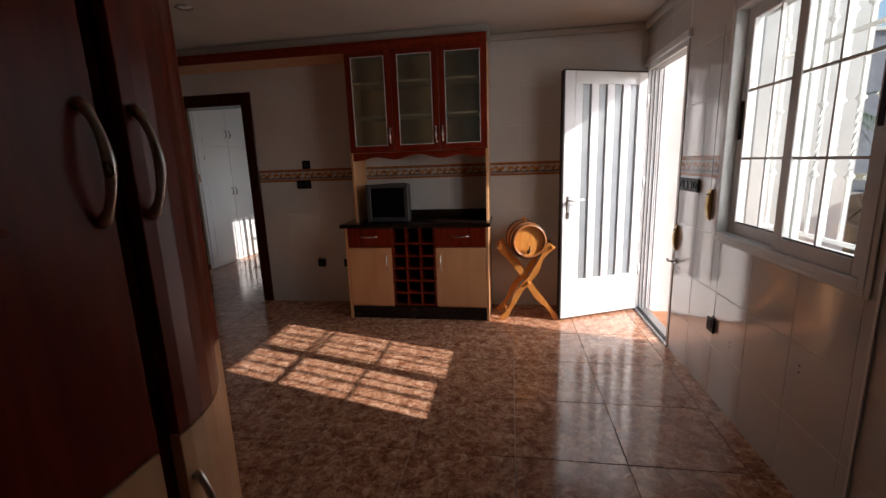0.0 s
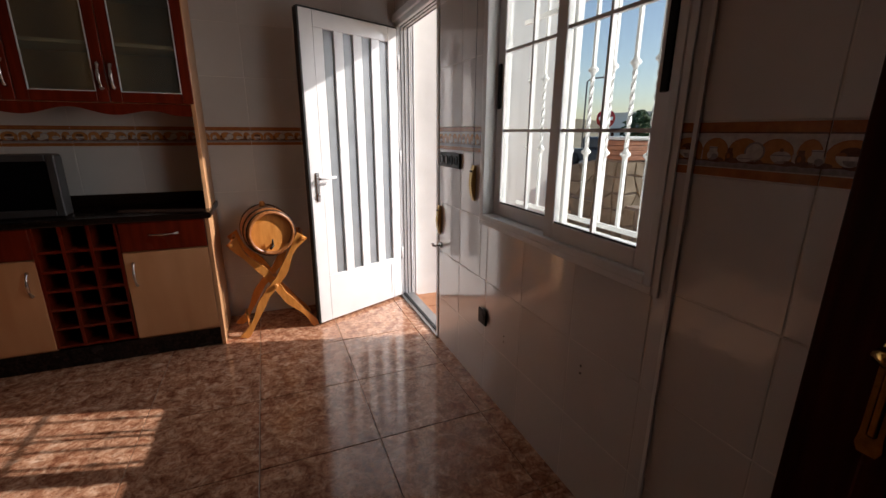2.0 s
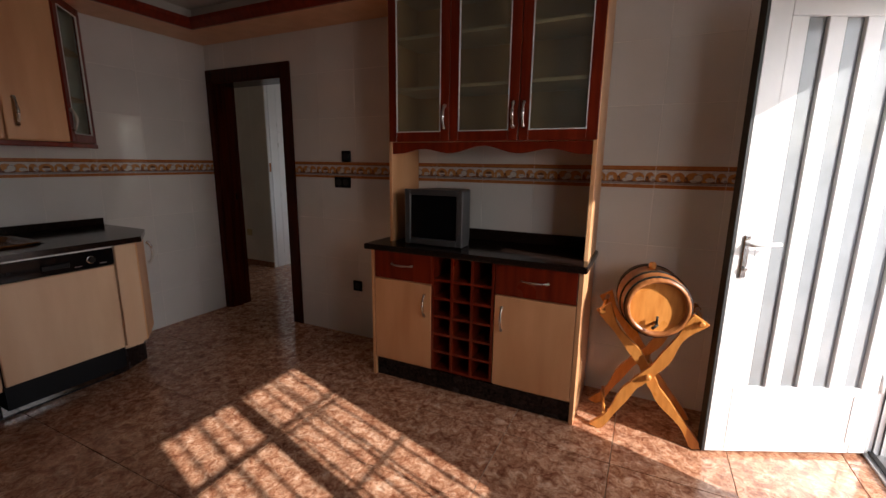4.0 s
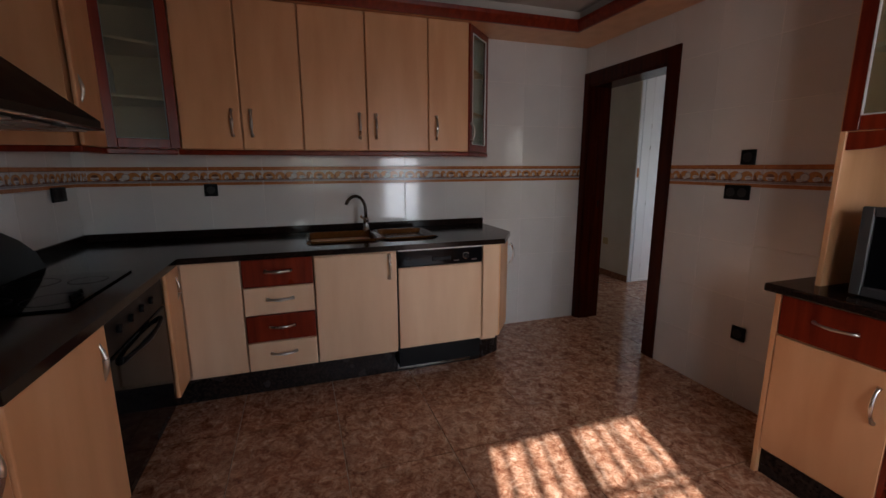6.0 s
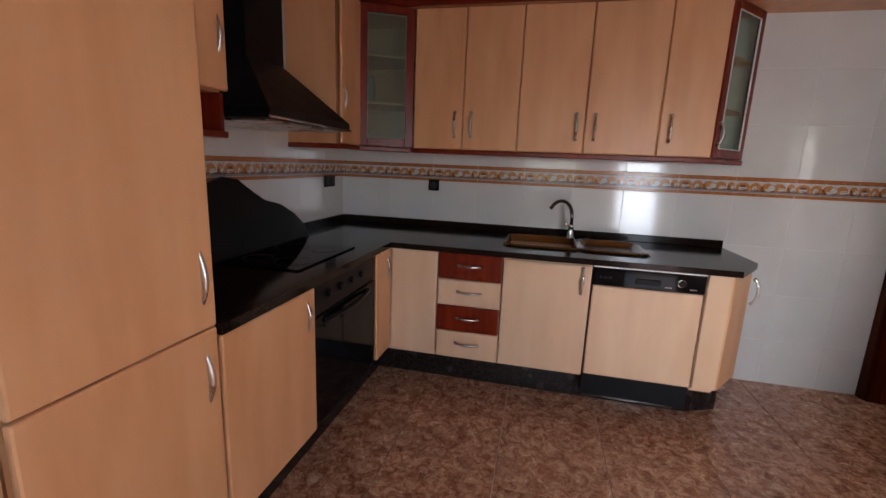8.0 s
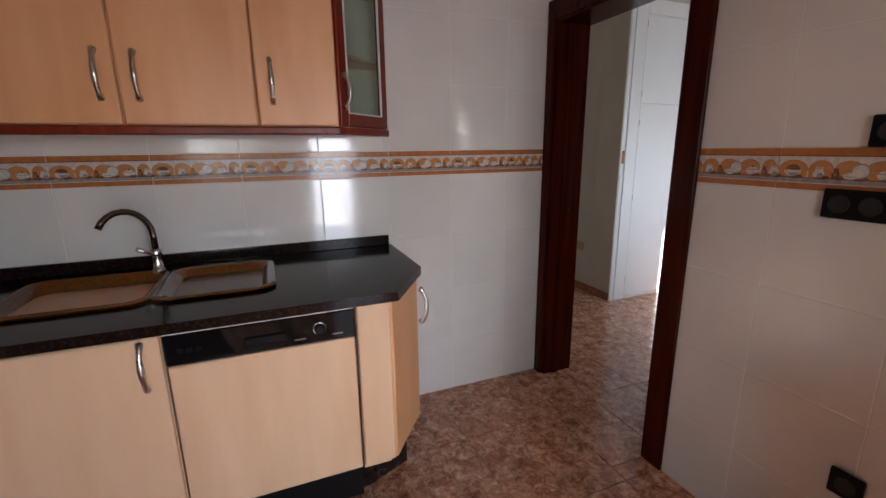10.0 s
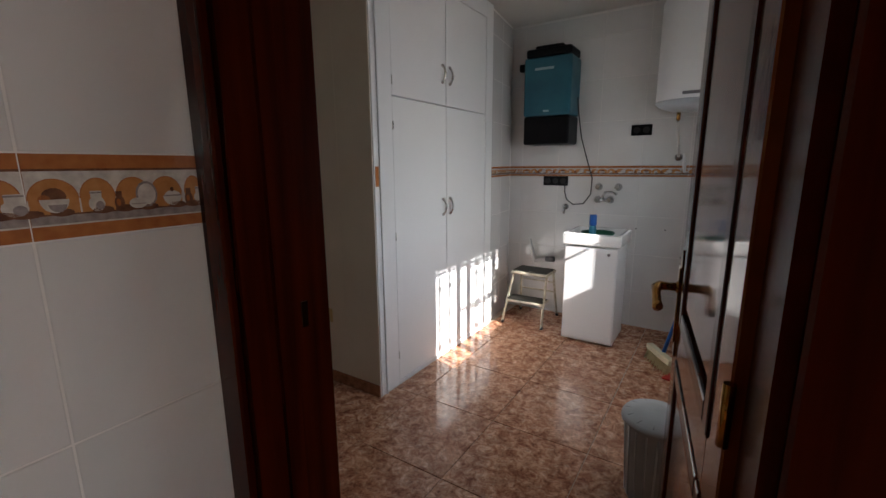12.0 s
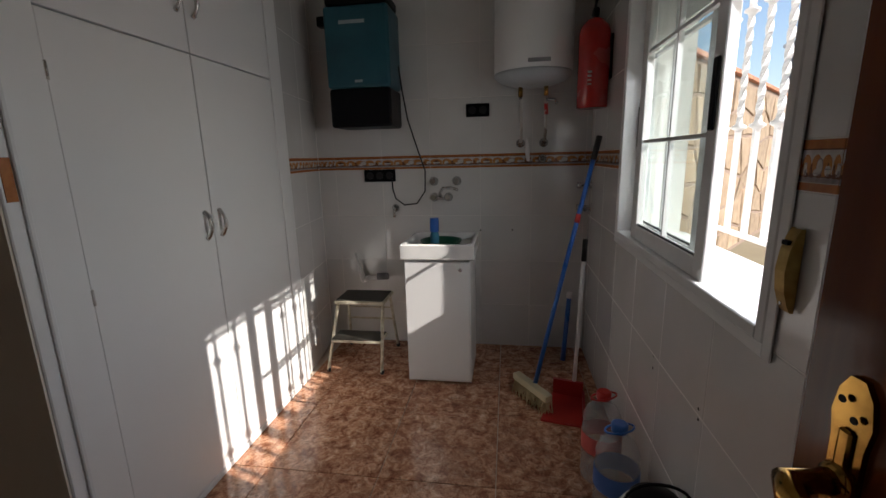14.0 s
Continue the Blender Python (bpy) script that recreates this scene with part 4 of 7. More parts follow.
part("moulding", moulding((-3.258, 1.14), (-3.258, 4.22), (1, 0)), MAHOGANY, co)
part("moulding", moulding((-3.258, 4.222), (-0.215, 4.222), (0, -1)), MAHOGANY, co)
part("moulding", moulding((-3.258, 1.162), (-0.90, 1.162), (0, 1)), MAHOGANY, co)
cv = thing("coving", (0, YN, 2.5), "white plaster coving along the ceiling", "coving", kind="structure")
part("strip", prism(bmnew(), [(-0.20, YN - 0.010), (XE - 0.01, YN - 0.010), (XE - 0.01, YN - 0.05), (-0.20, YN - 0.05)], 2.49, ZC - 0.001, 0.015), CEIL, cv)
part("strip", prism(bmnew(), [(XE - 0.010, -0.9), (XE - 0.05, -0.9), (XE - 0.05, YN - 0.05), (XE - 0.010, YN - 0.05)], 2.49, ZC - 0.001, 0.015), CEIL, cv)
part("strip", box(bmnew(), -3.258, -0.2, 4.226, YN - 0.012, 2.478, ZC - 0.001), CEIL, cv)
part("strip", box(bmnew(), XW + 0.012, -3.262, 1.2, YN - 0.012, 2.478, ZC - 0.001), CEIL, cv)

# extractor hood
hd = thing("extractor_hood", (-2.28, 1.1, 1.58), "black pyramid extractor hood with chimney", "extractor hood")
bm = bmnew()
A = [(-2.64, YS + 0.012), (-1.93, YS + 0.012), (-1.93, 1.33), (-2.64, 1.33)]
B = [(-2.42, YS + 0.012), (-2.14, YS + 0.012), (-2.14, 1.08), (-2.42, 1.08)]
for z0, z1, p, q in ((1.575, 1.615, A, A), (1.615, 1.86, A, B), (1.86, 2.40, B, B)):
    va = [bm.verts.new((*c, z0)) for c in p]
    vb = [bm.verts.new((*c, z1)) for c in q]
    for i in range(4):
        bm.faces.new((va[i], va[(i + 1) % 4], vb[(i + 1) % 4], vb[i]))
    if z0 == 1.575:
        bm.faces.new(va[::-1])
part("canopy", bm, BLACK, hd)
part("lip", tube(bmnew(), [(-2.645, 1.334, 1.58), (-1.925, 1.334, 1.58)], 0.006), CHROME, hd, "bright metal front lip")
part("filter", box(bmnew(), -2.60, -1.97, YS + 0.05, 1.29, 1.566, 1.574), NICKEL, hd)
cb = tagged(new("hob_cover", finish("hob_cover", bmnew(), BLACK)), "black folding hob cover leaning on the wall", "hob cover")
bm = bmnew()
pts = [(-1.90, 0.0), (-2.83, 0.0), (-2.82, 0.08), (-2.74, 0.16), (-2.62, 0.23), (-2.50, 0.26), (-2.42, 0.31), (-2.32, 0.385), (-2.22, 0.40), (-2.10, 0.37), (-1.98, 0.27)]
va = [bm.verts.new((x, YS + 0.14 - 0.25 * z, CT1 + 0.001 + 0.95 * z)) for x, z in pts]
vb = [bm.verts.new((x, YS + 0.155 - 0.25 * z, CT1 + 0.001 + 0.95 * z)) for x, z in pts]
bm.faces.new(va), bm.faces.new(vb[::-1])
for i in range(len(pts)):
    bm.faces.new((va[i], va[(i + 1) % len(pts)], vb[(i + 1) % len(pts)], vb[i]))
bmesh.ops.recalc_face_normals(bm, faces=bm.faces)
bm.to_mesh(cb.data)
bm.free()

hb = thing("hob", (-2.3, 1.15, CT1), "black glass ceramic hob set in the worktop", "hob")
part("glass_top", box(bmnew(), -2.60, -2.02, 0.98, 1.38, CT1 + 0.001, CT1 + 0.008, 0.002), BLACKGLOSS, hb)
for hx, hy, hr in ((-2.45, 1.08, 0.09), (-2.16, 1.08, 0.07), (-2.45, 1.27, 0.07), (-2.16, 1.27, 0.09)):
    part("ring", lathe(bmnew(), [(hr, 0), (hr, 0.0006), (hr - 0.004, 0.0006)], 28, Matrix.Translation((hx, hy, CT1 + 0.008)), caps=False), BLACK, hb)
tagged(new("plinth_grille", finish("plinth_grille", box(bmnew(), FX - 0.1648, FX - 0.160, 2.72, 3.27, 0.012, ZT - 0.045, 0.002), PLINTHSTEEL)), "brushed steel plinth panel below the dishwasher", "plinth", kind="structure")

# tall fridge housing and the rounded end unit
t = thing("fridge_housing", (-1.2, 1.1, 0), "tall beech fridge housing with two slab doors", "tall cabinet")
TZ = 0.938
part("carcass", box(bmnew(), -1.408, -0.905, YS - 0.15, FY - 0.024, 0.12, 2.404), BEECH, t)
door_front(t, ((-1.408, FY), (-0.895, FY)), TZ, 2.404, BEECH, "upper_door")
door_front(t, ((-1.408, FY), (-0.895, FY)), 0.14, TZ, BEECH, "lower_door")
part("side_trim", box(bmnew(), -1.412, -1.408, 1.0, FY + 0.002, 0.12, 2.404), ALU, t)
upright_handle(t, -1.362, FY, 1.09, N_, 0.17)
upright_handle(t, -1.362, FY, 0.79, N_, 0.17)
part("toe", box(bmnew(), -1.408, -0.90, 1.0, 1.39, 0.001, 0.12), PLINTH, t)
t = thing("larder_unit", (-0.8, 0.9, 0), "tall mahogany larder with rounded corner door and beech base", "tall cabinet")
arcp = [(-0.645, 1.036), (-0.645, 1.065), (-0.652, 1.11), (-0.668, 1.16), (-0.691, 1.205), (-0.72, 1.25), (-0.755, 1.29), (-0.795, 1.328), (-0.84, 1.385), (-0.878, 1.452), (-0.886, 1.476)]
inn = [(-0.67, 1.036), (-0.67, 1.06), (-0.677, 1.103), (-0.692, 1.15), (-0.714, 1.193), (-0.741, 1.234), (-0.774, 1.272), (-0.812, 1.308), (-0.855, 1.36), (-0.893, 1.42), (-0.895, 1.45)]
for z0, z1, m, nm in ((TZ + 0.002, 2.404, MAHOGANY, "corner_door"), (0.14, TZ - 0.002, BEECH, "corner_base_door")):
    part(nm, prism(bmnew(), arcp + inn[::-1], z0, z1, 0.002), m, t)
    for y0, y1 in ((0.50, 0.990), (0.04, 0.496)):
        part("door", box(bmnew(), -0.665, -0.645, y0, y1, z0, z1, 0.003), m, t)
part("carcass", prism(bmnew(), [(-1.40, 0.04), (-0.68, 0.04), (-0.68, 1.04), (-0.70, 1.13), (-0.745, 1.21), (-0.815, 1.29), (-0.90, 1.35), (-0.90, 0.66), (-1.40, 0.64)], 0.12, 2.404), MAHOGANY, t)
part("toe", prism(bmnew(), [(-1.3, 0.06), (-0.72, 0.06), (-0.72, 1.10), (-0.90, 1.30), (-0.91, 0.6)], 0.001, 0.12), PLINTH, t)
for yy, zz in ((0.962, 1.447), (1.056, 1.447), (0.962, 0.75), (1.056, 0.75)):
    bow_handle("handle", t, (-0.645, yy, zz - 0.09), (-0.645, yy, zz + 0.09), E_, 0.007, bulge=0.034)

# ---- the dresser by the north wall ----
h = thing("dresser", (-0.87, 4.3, 0), "mahogany and beech kitchen dresser with glazed top and wine rack", "dresser")
DT0, DT1 = 0.872, 0.905
HX0, HX1, HF, HB = -1.515, -0.235, 4.09, 4.568
part("side_panel", prism(bmnew(), [(HX1, HF), (HX1 + 0.022, HF), (HX1 + 0.022, HB), (HX1, HB)], 0, DT0, 0.002), BEECH, h)
part("side_panel", prism(bmnew(), [(HX0 - 0.022, HF), (HX0, HF), (HX0, HB), (HX0 - 0.022, HB)], 0, DT0, 0.002), BEECH, h)
part("upper_side_panel", box(bmnew(), HX1, HX1 + 0.022, 4.215, HB, DT1, 2.42, 0.002), BEECH, h)
part("upper_side_panel", box(bmnew(), -1.47, -1.448, 4.215, HB, DT1, 2.42, 0.002), BEECH, h)
part("base_carcass", box(bmnew(), HX0 + 0.002, -1.105, HF + 0.024, HB, 0.12, DT0 - 0.002), BEECH, h)
part("base_carcass", box(bmnew(), -0.69, HX1 - 0.002, HF + 0.024, HB, 0.12, DT0 - 0.002), BEECH, h)
part("toe", box(bmnew(), HX0 + 0.002, HX1 - 0.002, HF + 0.02, HF + 0.04, 0.002, 0.118), PLINTH, h)
for x0, x1, hx in ((HX0 + 0.004, -1.10, -1.145), (-0.69, HX1 - 0.004, -0.645)):
    dd = part("door", box(bmnew(), x0, x1, HF, HF + 0.02, 0.135, 0.685, 0.003), BEECH, h)
    bow_handle("handle", h, (hx, HF, 0.48), (hx, HF, 0.62), (0, -1, 0), 0.006)
    part("drawer", box(bmnew(), x0, x1, HF, HF + 0.02, 0.692, DT0 - 0.004, 0.003), MAHOGANY, h, "mahogany drawer front")
    c = (x0 + x1) / 2
    bow_handle("handle", h, (c - 0.075, HF, 0.79), (c + 0.075, HF, 0.79), (0, -1, 0), 0.0055)
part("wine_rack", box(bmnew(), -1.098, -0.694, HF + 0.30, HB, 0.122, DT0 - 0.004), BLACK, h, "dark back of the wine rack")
for i in range(4):
    x = -1.098 + (0.404 - 0.016) * i / 3
    part("rack_upright", box(bmnew(), x, x + 0.016, HF + 0.002, HF + 0.30, 0.137, DT0 - 0.004), MAHOGANY, h)
for i in range(6):
    z = 0.137 + (DT0 - 0.155 - 0.137) * i / 5
    part("rack_shelf", box(bmnew(), -1.082, -0.71, HF + 0.004, HF + 0.30, z, z + 0.014), MAHOGANY, h)
for i in range(5):
    z = 0.21 + 0.14 * i
    part("rack_tube", tube(bmnew(), [(-0.965, HF + 0.02, z - 0.05), (-0.965, HF + 0.02, z + 0.05)], 0.007), CHROME, h)
part("counter", box(bmnew(), -1.575, -0.195, 4.062, HB, DT0, DT1 + 0.004, 0.008, 2), GRANITE, h, "black granite top")
part("upstand", box(bmnew(), -1.445, -0.237, HB - 0.022, HB - 0.002, DT1 + 0.005, 0.985, 0.003), GRANITE, h)
part("top_board", box(bmnew(), -1.47, HX1 + 0.022, 4.215, HB, 2.42, 2.437, 0.003), MAHOGANY, h)
part("upper_back", box(bmnew(), -1.448, HX1, HB - 0.012, HB - 0.004, 1.56, 2.42), BEECH, h)
for z in (1.56, 1.85, 2.14, 2.402):
    part("shelf", box(bmnew(), -1.447, HX1 - 0.001, 4.24, HB - 0.013, z, z + 0.018), BEECH_PALE, h)
for i, hd_ in ((0, 1), (1, 1), (2, -1)):
    a = -1.468 + (HX1 + 0.02 + 1.468) * i / 3
    b = -1.468 + (HX1 + 0.02 + 1.468) * (i + 1) / 3
    framed_glass(h, (a, 4.212), (b, 4.212), 1.545, 2.42, fw=0.058, handle=hd_)
bm = bmnew()
top, low = [], []
for i in range(41):
    q = i / 40
    x = -1.446 + (HX1 - 0.002 + 1.446) * q
    dip = 0.052 + 0.018 * math.cos(q * 6 * math.pi) * (1 if 0.08 < q < 0.92 else 0.3) + 0.012 * math.cos(q * 2 * math.pi)
    top.append((x, 1.543)), low.append((x, 1.543 - dip))
va = [[bm.verts.new((x, y, z)) for x, z in top] for y in (4.222, 4.242)]
vb = [[bm.verts.new((x, y, z)) for x, z in low] for y in (4.222, 4.242)]
for i in range(40):
    bm.faces.new((va[0][i], vb[0][i], vb[0][i + 1], va[0][i + 1]))
    bm.faces.new((va[1][i], va[1][i + 1], vb[1][i + 1], vb[1][i]))
    bm.faces.new((vb[0][i], vb[1][i], vb[1][i + 1], vb[0][i + 1]))
    bm.faces.new((va[0][i], va[0][i + 1], va[1][i + 1], va[1][i]))
part("valance", bm, MAHOGANY, h, "scalloped mahogany valance")

tv = thing("small_television", (-1.14, 4.33, DT1 + 0.005), "small grey box television with dark screen", "television")
GREYP = plain("grey_plastic", (0.20, 0.20, 0.21), 0.4)
part("housing", prism(bmnew(), [(-1.33, 4.20), (-0.945, 4.20), (-0.945, 4.30), (-1.02, 4.50), (-1.26, 4.50), (-1.33, 4.30)], 0.911, 1.255, 0.012), plain("dark_grey_plastic", (0.05, 0.05, 0.052), 0.5), tv)
bm = bmnew()
for b in ((-1.335, -1.295, 0.916, 1.26), (-0.98, -0.94, 0.916, 1.26), (-1.295, -0.98, 1.225, 1.26), (-1.295, -0.98, 0.916, 0.955)):
    box(bm, b[0], b[1], 4.178, 4.199, b[2], b[3], 0.004)
part("bezel", bm, plain("silver_plastic", (0.05, 0.05, 0.053), 0.4), tv, "silver grey bezel")
part("screen", box(bmnew(), -1.294, -0.981, 4.188, 4.1985, 0.956, 1.224, 0.003), BLACKGLOSS, tv, "dark glass screen")

# ---- the little barrel on its stand ----
PINE = material("honey_pine", (0.56, 0.20, 0.04), (0.72, 0.31, 0.075), 0.3, scale=(40, 40, 8), detail=5, clear=0.2)
STAVE = material("barrel_staves", (0.24, 0.075, 0.02), (0.40, 0.15, 0.045), 0.35, scale=(50, 12, 50), detail=5)
IRON = plain("dark_hoop", (0.03, 0.025, 0.02), 0.45, 0.6)
ba = thing("barrel", (0.115, 4.27, 0.58), "small wooden barrel with tap lying on a stand", "barrel")
BM = pose(0.085, 4.435, 0.735, 90, 0, 10) @ Matrix.Diagonal((1.15, 1.15, 1.12, 1))
part("barrel_body", lathe(bmnew(), [(0.10, 0), (0.128, 0.002), (0.138, 0.05), (0.146, 0.15), (0.138, 0.25), (0.128, 0.30), (0.112, 0.30), (0.112, 0.272)], 28, BM), STAVE, ba)
part("head", lathe(bmnew(), [(0.112, 0.268), (0.112, 0.274), (0.05, 0.2742)], 28, BM, False), PINE, ba, "pale round barrel head")
for z, r in ((0.02, 0.134), (0.08, 0.1435), (0.21, 0.1445), (0.275, 0.136)):
    part("hoop", lathe(bmnew(), [(r - 0.004, z - 0.011), (r, z - 0.011), (r + 0.001, z + 0.011), (r - 0.004, z + 0.011)], 28, BM, caps=False), IRON, ba, "dark metal hoop")
part("bung", lathe(bmnew(), [(0.018, 0.135), (0.018, 0.165), (0.012, 0.175)], 12, Matrix.Translation((0.10, 4.26, 0.757))), PINE, ba)
part("spigot", tube(bmnew(), [BM @ Vector((0.0, -0.07, 0.27)), BM @ Vector((0.0, -0.07, 0.31)), BM @ Vector((-0.02, -0.085, 0.32))], 0.008), IRON, ba)
part("spigot_key", tube(bmnew(), [BM @ Vector((0.0, -0.07, 0.30)), BM @ Vector((0.0, -0.035, 0.30))], 0.006), IRON, ba)
st = thing("barrel_stand", (0.13, 4.28, 0), "honey pine crossed-leg barrel stand with shaped legs", "stand")


def shaped_leg(p, q, y, name="leg"):
    """A flat curved board from p (foot) to q (top) in the plane y, waisted and waved."""
    p, q = Vector((p[0], 0, p[1])), Vector((q[0], 0, q[1]))
    d = (q - p).normalized()
    s = Vector((d.z, 0, -d.x))
    L = (q - p).length
    bm = bmnew()
    A, B = [], []
    for i in range(25):
        t = i / 24
        w = 0.022 + 0.006 * math.cos(t * 6 * math.pi) + (0.012 * (t - 0.85) / 0.15 if t > 0.85 else 0) + (0.008 if 0.42 < t < 0.58 else 0)
        wob = 0.010 * math.sin(t * 4 * math.pi)
        c = p + d * L * t + s * wob
        A.append(c + s * w), B.append(c - s * w)
    rows = [[bm.verts.new((v.x, y + o, max(v.z, 0))) for v in side] for side in (A, B) for o in (-0.014, 0.014)]
    a0, a1, b0, b1 = rows
    for i in range(24):
        for f in ((a0[i], b0[i], b0[i + 1], a0[i + 1]), (a1[i], a1[i + 1], b1[i + 1], b1[i]), (a0[i], a0[i + 1], a1[i + 1], a1[i]), (b0[i], b1[i], b1[i + 1], b0[i + 1])):
            bm.faces.new(f)
    bm.faces.new((a0[0], a1[0], b1[0], b0[0])), bm.faces.new((a0[-1], b0[-1], b1[-1], a1[-1]))
    bmesh.ops.recalc_face_normals(bm, faces=bm.faces)
    return part(name, bm, PINE, st)


for y, o in ((4.14, 0.0), (4.40, -0.04)):
    shaped_leg((-0.105 + o, 0), (0.335 + o * 0.3, 0.70), y)
    shaped_leg((0.39 + o, 0), (-0.11 + o * 0.3, 0.69), y + 0.03)
for x, z in ((0.335, 0.685), (-0.11, 0.675), (0.135, 0.36)):
    part("cross_rod", tube(bmnew(), [(x, 4.13, z), (x, 4.44, z)], 0.012), PINE, st)
    part("rod_end", lathe(bmnew(), [(0.014, 0), (0.016, 0.008), (0.009, 0.018)], 10, pose(x, 4.126, z, 90)), PINE, st)
part("foot_rod", tube(bmnew(), [(-0.06, 4.13, 0.10), (-0.09, 4.42, 0.10)], 0.009), PINE, st)


# ---- sockets, straps and small wall fittings ----
def socket_plate(m, n=1, label="black square plastic wall socket"):
    s = thing("wall_socket", (0, 0, 0), label, "socket", "wall sockets")
    w = 0.071 * n + 0.012
    part("plate", box(bmnew(), -w / 2, w / 2, -0.012, 0, -0.042, 0.042, 0.003), BLACK, s)
    for i in range(n):
        c = -w / 2 + 0.006 + 0.071 * (i + 0.5)
        part("insert", lathe(bmnew(), [(0.026, 0), (0.026, 0.003), (0.021, 0.0035), (0.020, 0.001)], 20, pose(c, -0.012, 0, 90)), RUBBER if n < 4 else BLACKGLOSS, s)
    s.matrix_basis = m
    return s


for x, z, n in ((-2.085, 1.462, 1), (-2.127, 1.262, 2), (-2.01, 0.434, 1), (-1.72, 0.434, 1)):
    socket_plate(pose(x, YN - 0.011, z), n)
socket_plate(pose(XW + 0.011, 1.57, 1.262, 0, 0, 90))
socket_plate(pose(-3.38, YS + 0.011, 1.262, 0, 0, 180), 2)
socket_plate(pose(XE - 0.011, 2.99, 0.44, 0, 0, -90))
socket_plate(pose(XE - 0.011, 3.46, 1.235, 0, 0, -90), 4, "black four-gang switch plate with grey rockers")
for x, z, n in ((-4.066, 1.25, 3), (-3.375, 1.665, 2)):
    socket_plate(pose(x, UB - 0.011, z), n)
ys = thing("phone_socket", (-4.85, 5.93, 0.455), "yellowed plastic socket on the cream wall", "socket")
part("plate", box(bmnew(), -4.895, -4.805, 5.916, 5.9295, 0.41, 0.50, 0.004), plain("yellowed_plastic", (0.55, 0.42, 0.20), 0.4), ys)


def strap_winder(m, label, cord=0.0):
    s = thing("blind_strap_winder", (0, 0, 0), label, "strap winder")
    prof_ = [(-0.10, 0.010), (-0.085, 0.018), (-0.05, 0.030), (0.0, 0.036), (0.05, 0.030), (0.085, 0.018), (0.10, 0.010)]
    bm = bmnew()
    for i, (z, d) in enumerate(prof_[:-1]):
        z2, d2 = prof_[i + 1]
        v = [bm.verts.new(c) for c in ((-0.021, 0, z), (0.021, 0, z), (0.021, 0, z2), (-0.021, 0, z2), (-0.021, -d, z), (0.021, -d, z), (0.021, -d2, z2), (-0.021, -d2, z2))]
        for f in ((4, 5, 6, 7), (0, 4, 7, 3), (1, 2, 6, 5)):
            bm.faces.new([v[k] for k in f])
    bmesh.ops.remove_doubles(bm, verts=bm.verts, dist=1e-5)
    part("cover", bm, OLDBRASS, s)
    part("slot", box(bmnew(), -0.012, 0.012, -0.034, -0.012, 0.062, 0.072), BLACK, s)
    part("screw", lathe(bmnew(), [(0.005, 0), (0.004, 0.003)], 8, pose(0, -0.022, -0.08, 90)), CHROME, s)
    if cord:
        part("cord", tube(bmnew(), [(0, -0.010, 0.08), (0.004, -0.012, 0.08 + cord / 2), (0, -0.008, 0.08 + cord)], 0.0022, 6), GREYP, s, "thin grey blind cord")
    s.matrix_basis = m
    return s


strap_winder(pose(XE - 0.010, 3.14, 1.135, 0, 0, -90) @ Matrix.Diagonal((0.7, 0.75, 0.92, 1)), "gold-coloured blind strap winder beside the kitchen window", 1.0)
strap_winder(pose(XE - 0.010, 3.617, 0.85, 0, 0, -90) @ Matrix.Diagonal((0.7, 0.75, 0.92, 1)), "gold-coloured blind strap winder beside the back door", 1.25)
strap_winder(pose(UE - 0.010, 5.908, 1.145, 0, 0, -90) @ Matrix.Diagonal((0.7, 0.7, 0.8, 1)), "gold-coloured blind strap winder beside the utility window")
dh = thing("door_holdback", (XE - 0.01, 3.64, 0.68), "chrome door holdback on the tiled wall", "door stop")
part("rose", lathe(bmnew(), [(0.02, 0), (0.018, 0.008)], 14, pose(XE - 0.010, 3.61, 0.68, 0, -90)), CHROME, dh)
part("hook", tube(bmnew(), [(XE - 0.015, 3.61, 0.68), (XE - 0.06, 3.61, 0.68), (XE - 0.07, 3.61, 0.695), (XE - 0.07, 3.585, 0.70)], 0.007), CHROME, dh)
solid("trim_strip", box(bmnew(), XE - 0.016, XE - 0.008, 1.900, 1.912, 0, 2.49), ALU, "white tile edge strip", "trim")
cl = thing("ceiling_lamp", (-2.25, 3.3, ZC), "small round recessed ceiling lamp, off", "ceiling lamp")
part("ring", lathe(bmnew(), [(0.055, 0), (0.06, -0.006), (0.045, -0.008), (0.042, -0.001)], 20, Matrix.Translation((-2.25, 3.3, ZC - 0.001))), NICKEL, cl)
part("bulb", lathe(bmnew(), [(0.04, 0), (0.03, -0.004)], 16, Matrix.Translation((-2.25, 3.3, ZC - 0.0015))), WHITE, cl)

def moved(ob, dx, dy, dz=0.0):
    """Shifts a thing with all its parts."""
    ob.matrix_basis = Matrix.Translation((dx, dy, dz)) @ ob.matrix_basis
    return ob


# ---- utility room: built-in closet ----
CX = -4.42
bm = bmnew()
prism(bm, [(CX - 0.02, 7.39), (-4.52, UB), (-4.69, UB), (-4.69, 7.39)], 0, ZU - 0.001)
solid("wall_utility_return", bm, GROUT, "white tiled wall beside the closet", "wall")
c = thing("built_in_closet", (-4.6, 6.55, 0), "white lacquered built-in closet with four doors, shut", "closet")
part("carcass", box(bmnew(), -4.68, CX - 0.03, 5.945, 7.388, 0, ZU - 0.001), WHITE, c)
for b in ((5.937, 6.11, 0, ZU), (7.275, 7.388, 0, ZU), (6.11, 7.275, 2.50, ZU), (6.11, 7.275, 0, 0.03)):
    part("closet_frame", box(bmnew(), CX - 0.03, CX + 0.004, b[0], b[1], b[2], b[3] - 0.002, 0.003), WHITE, c)
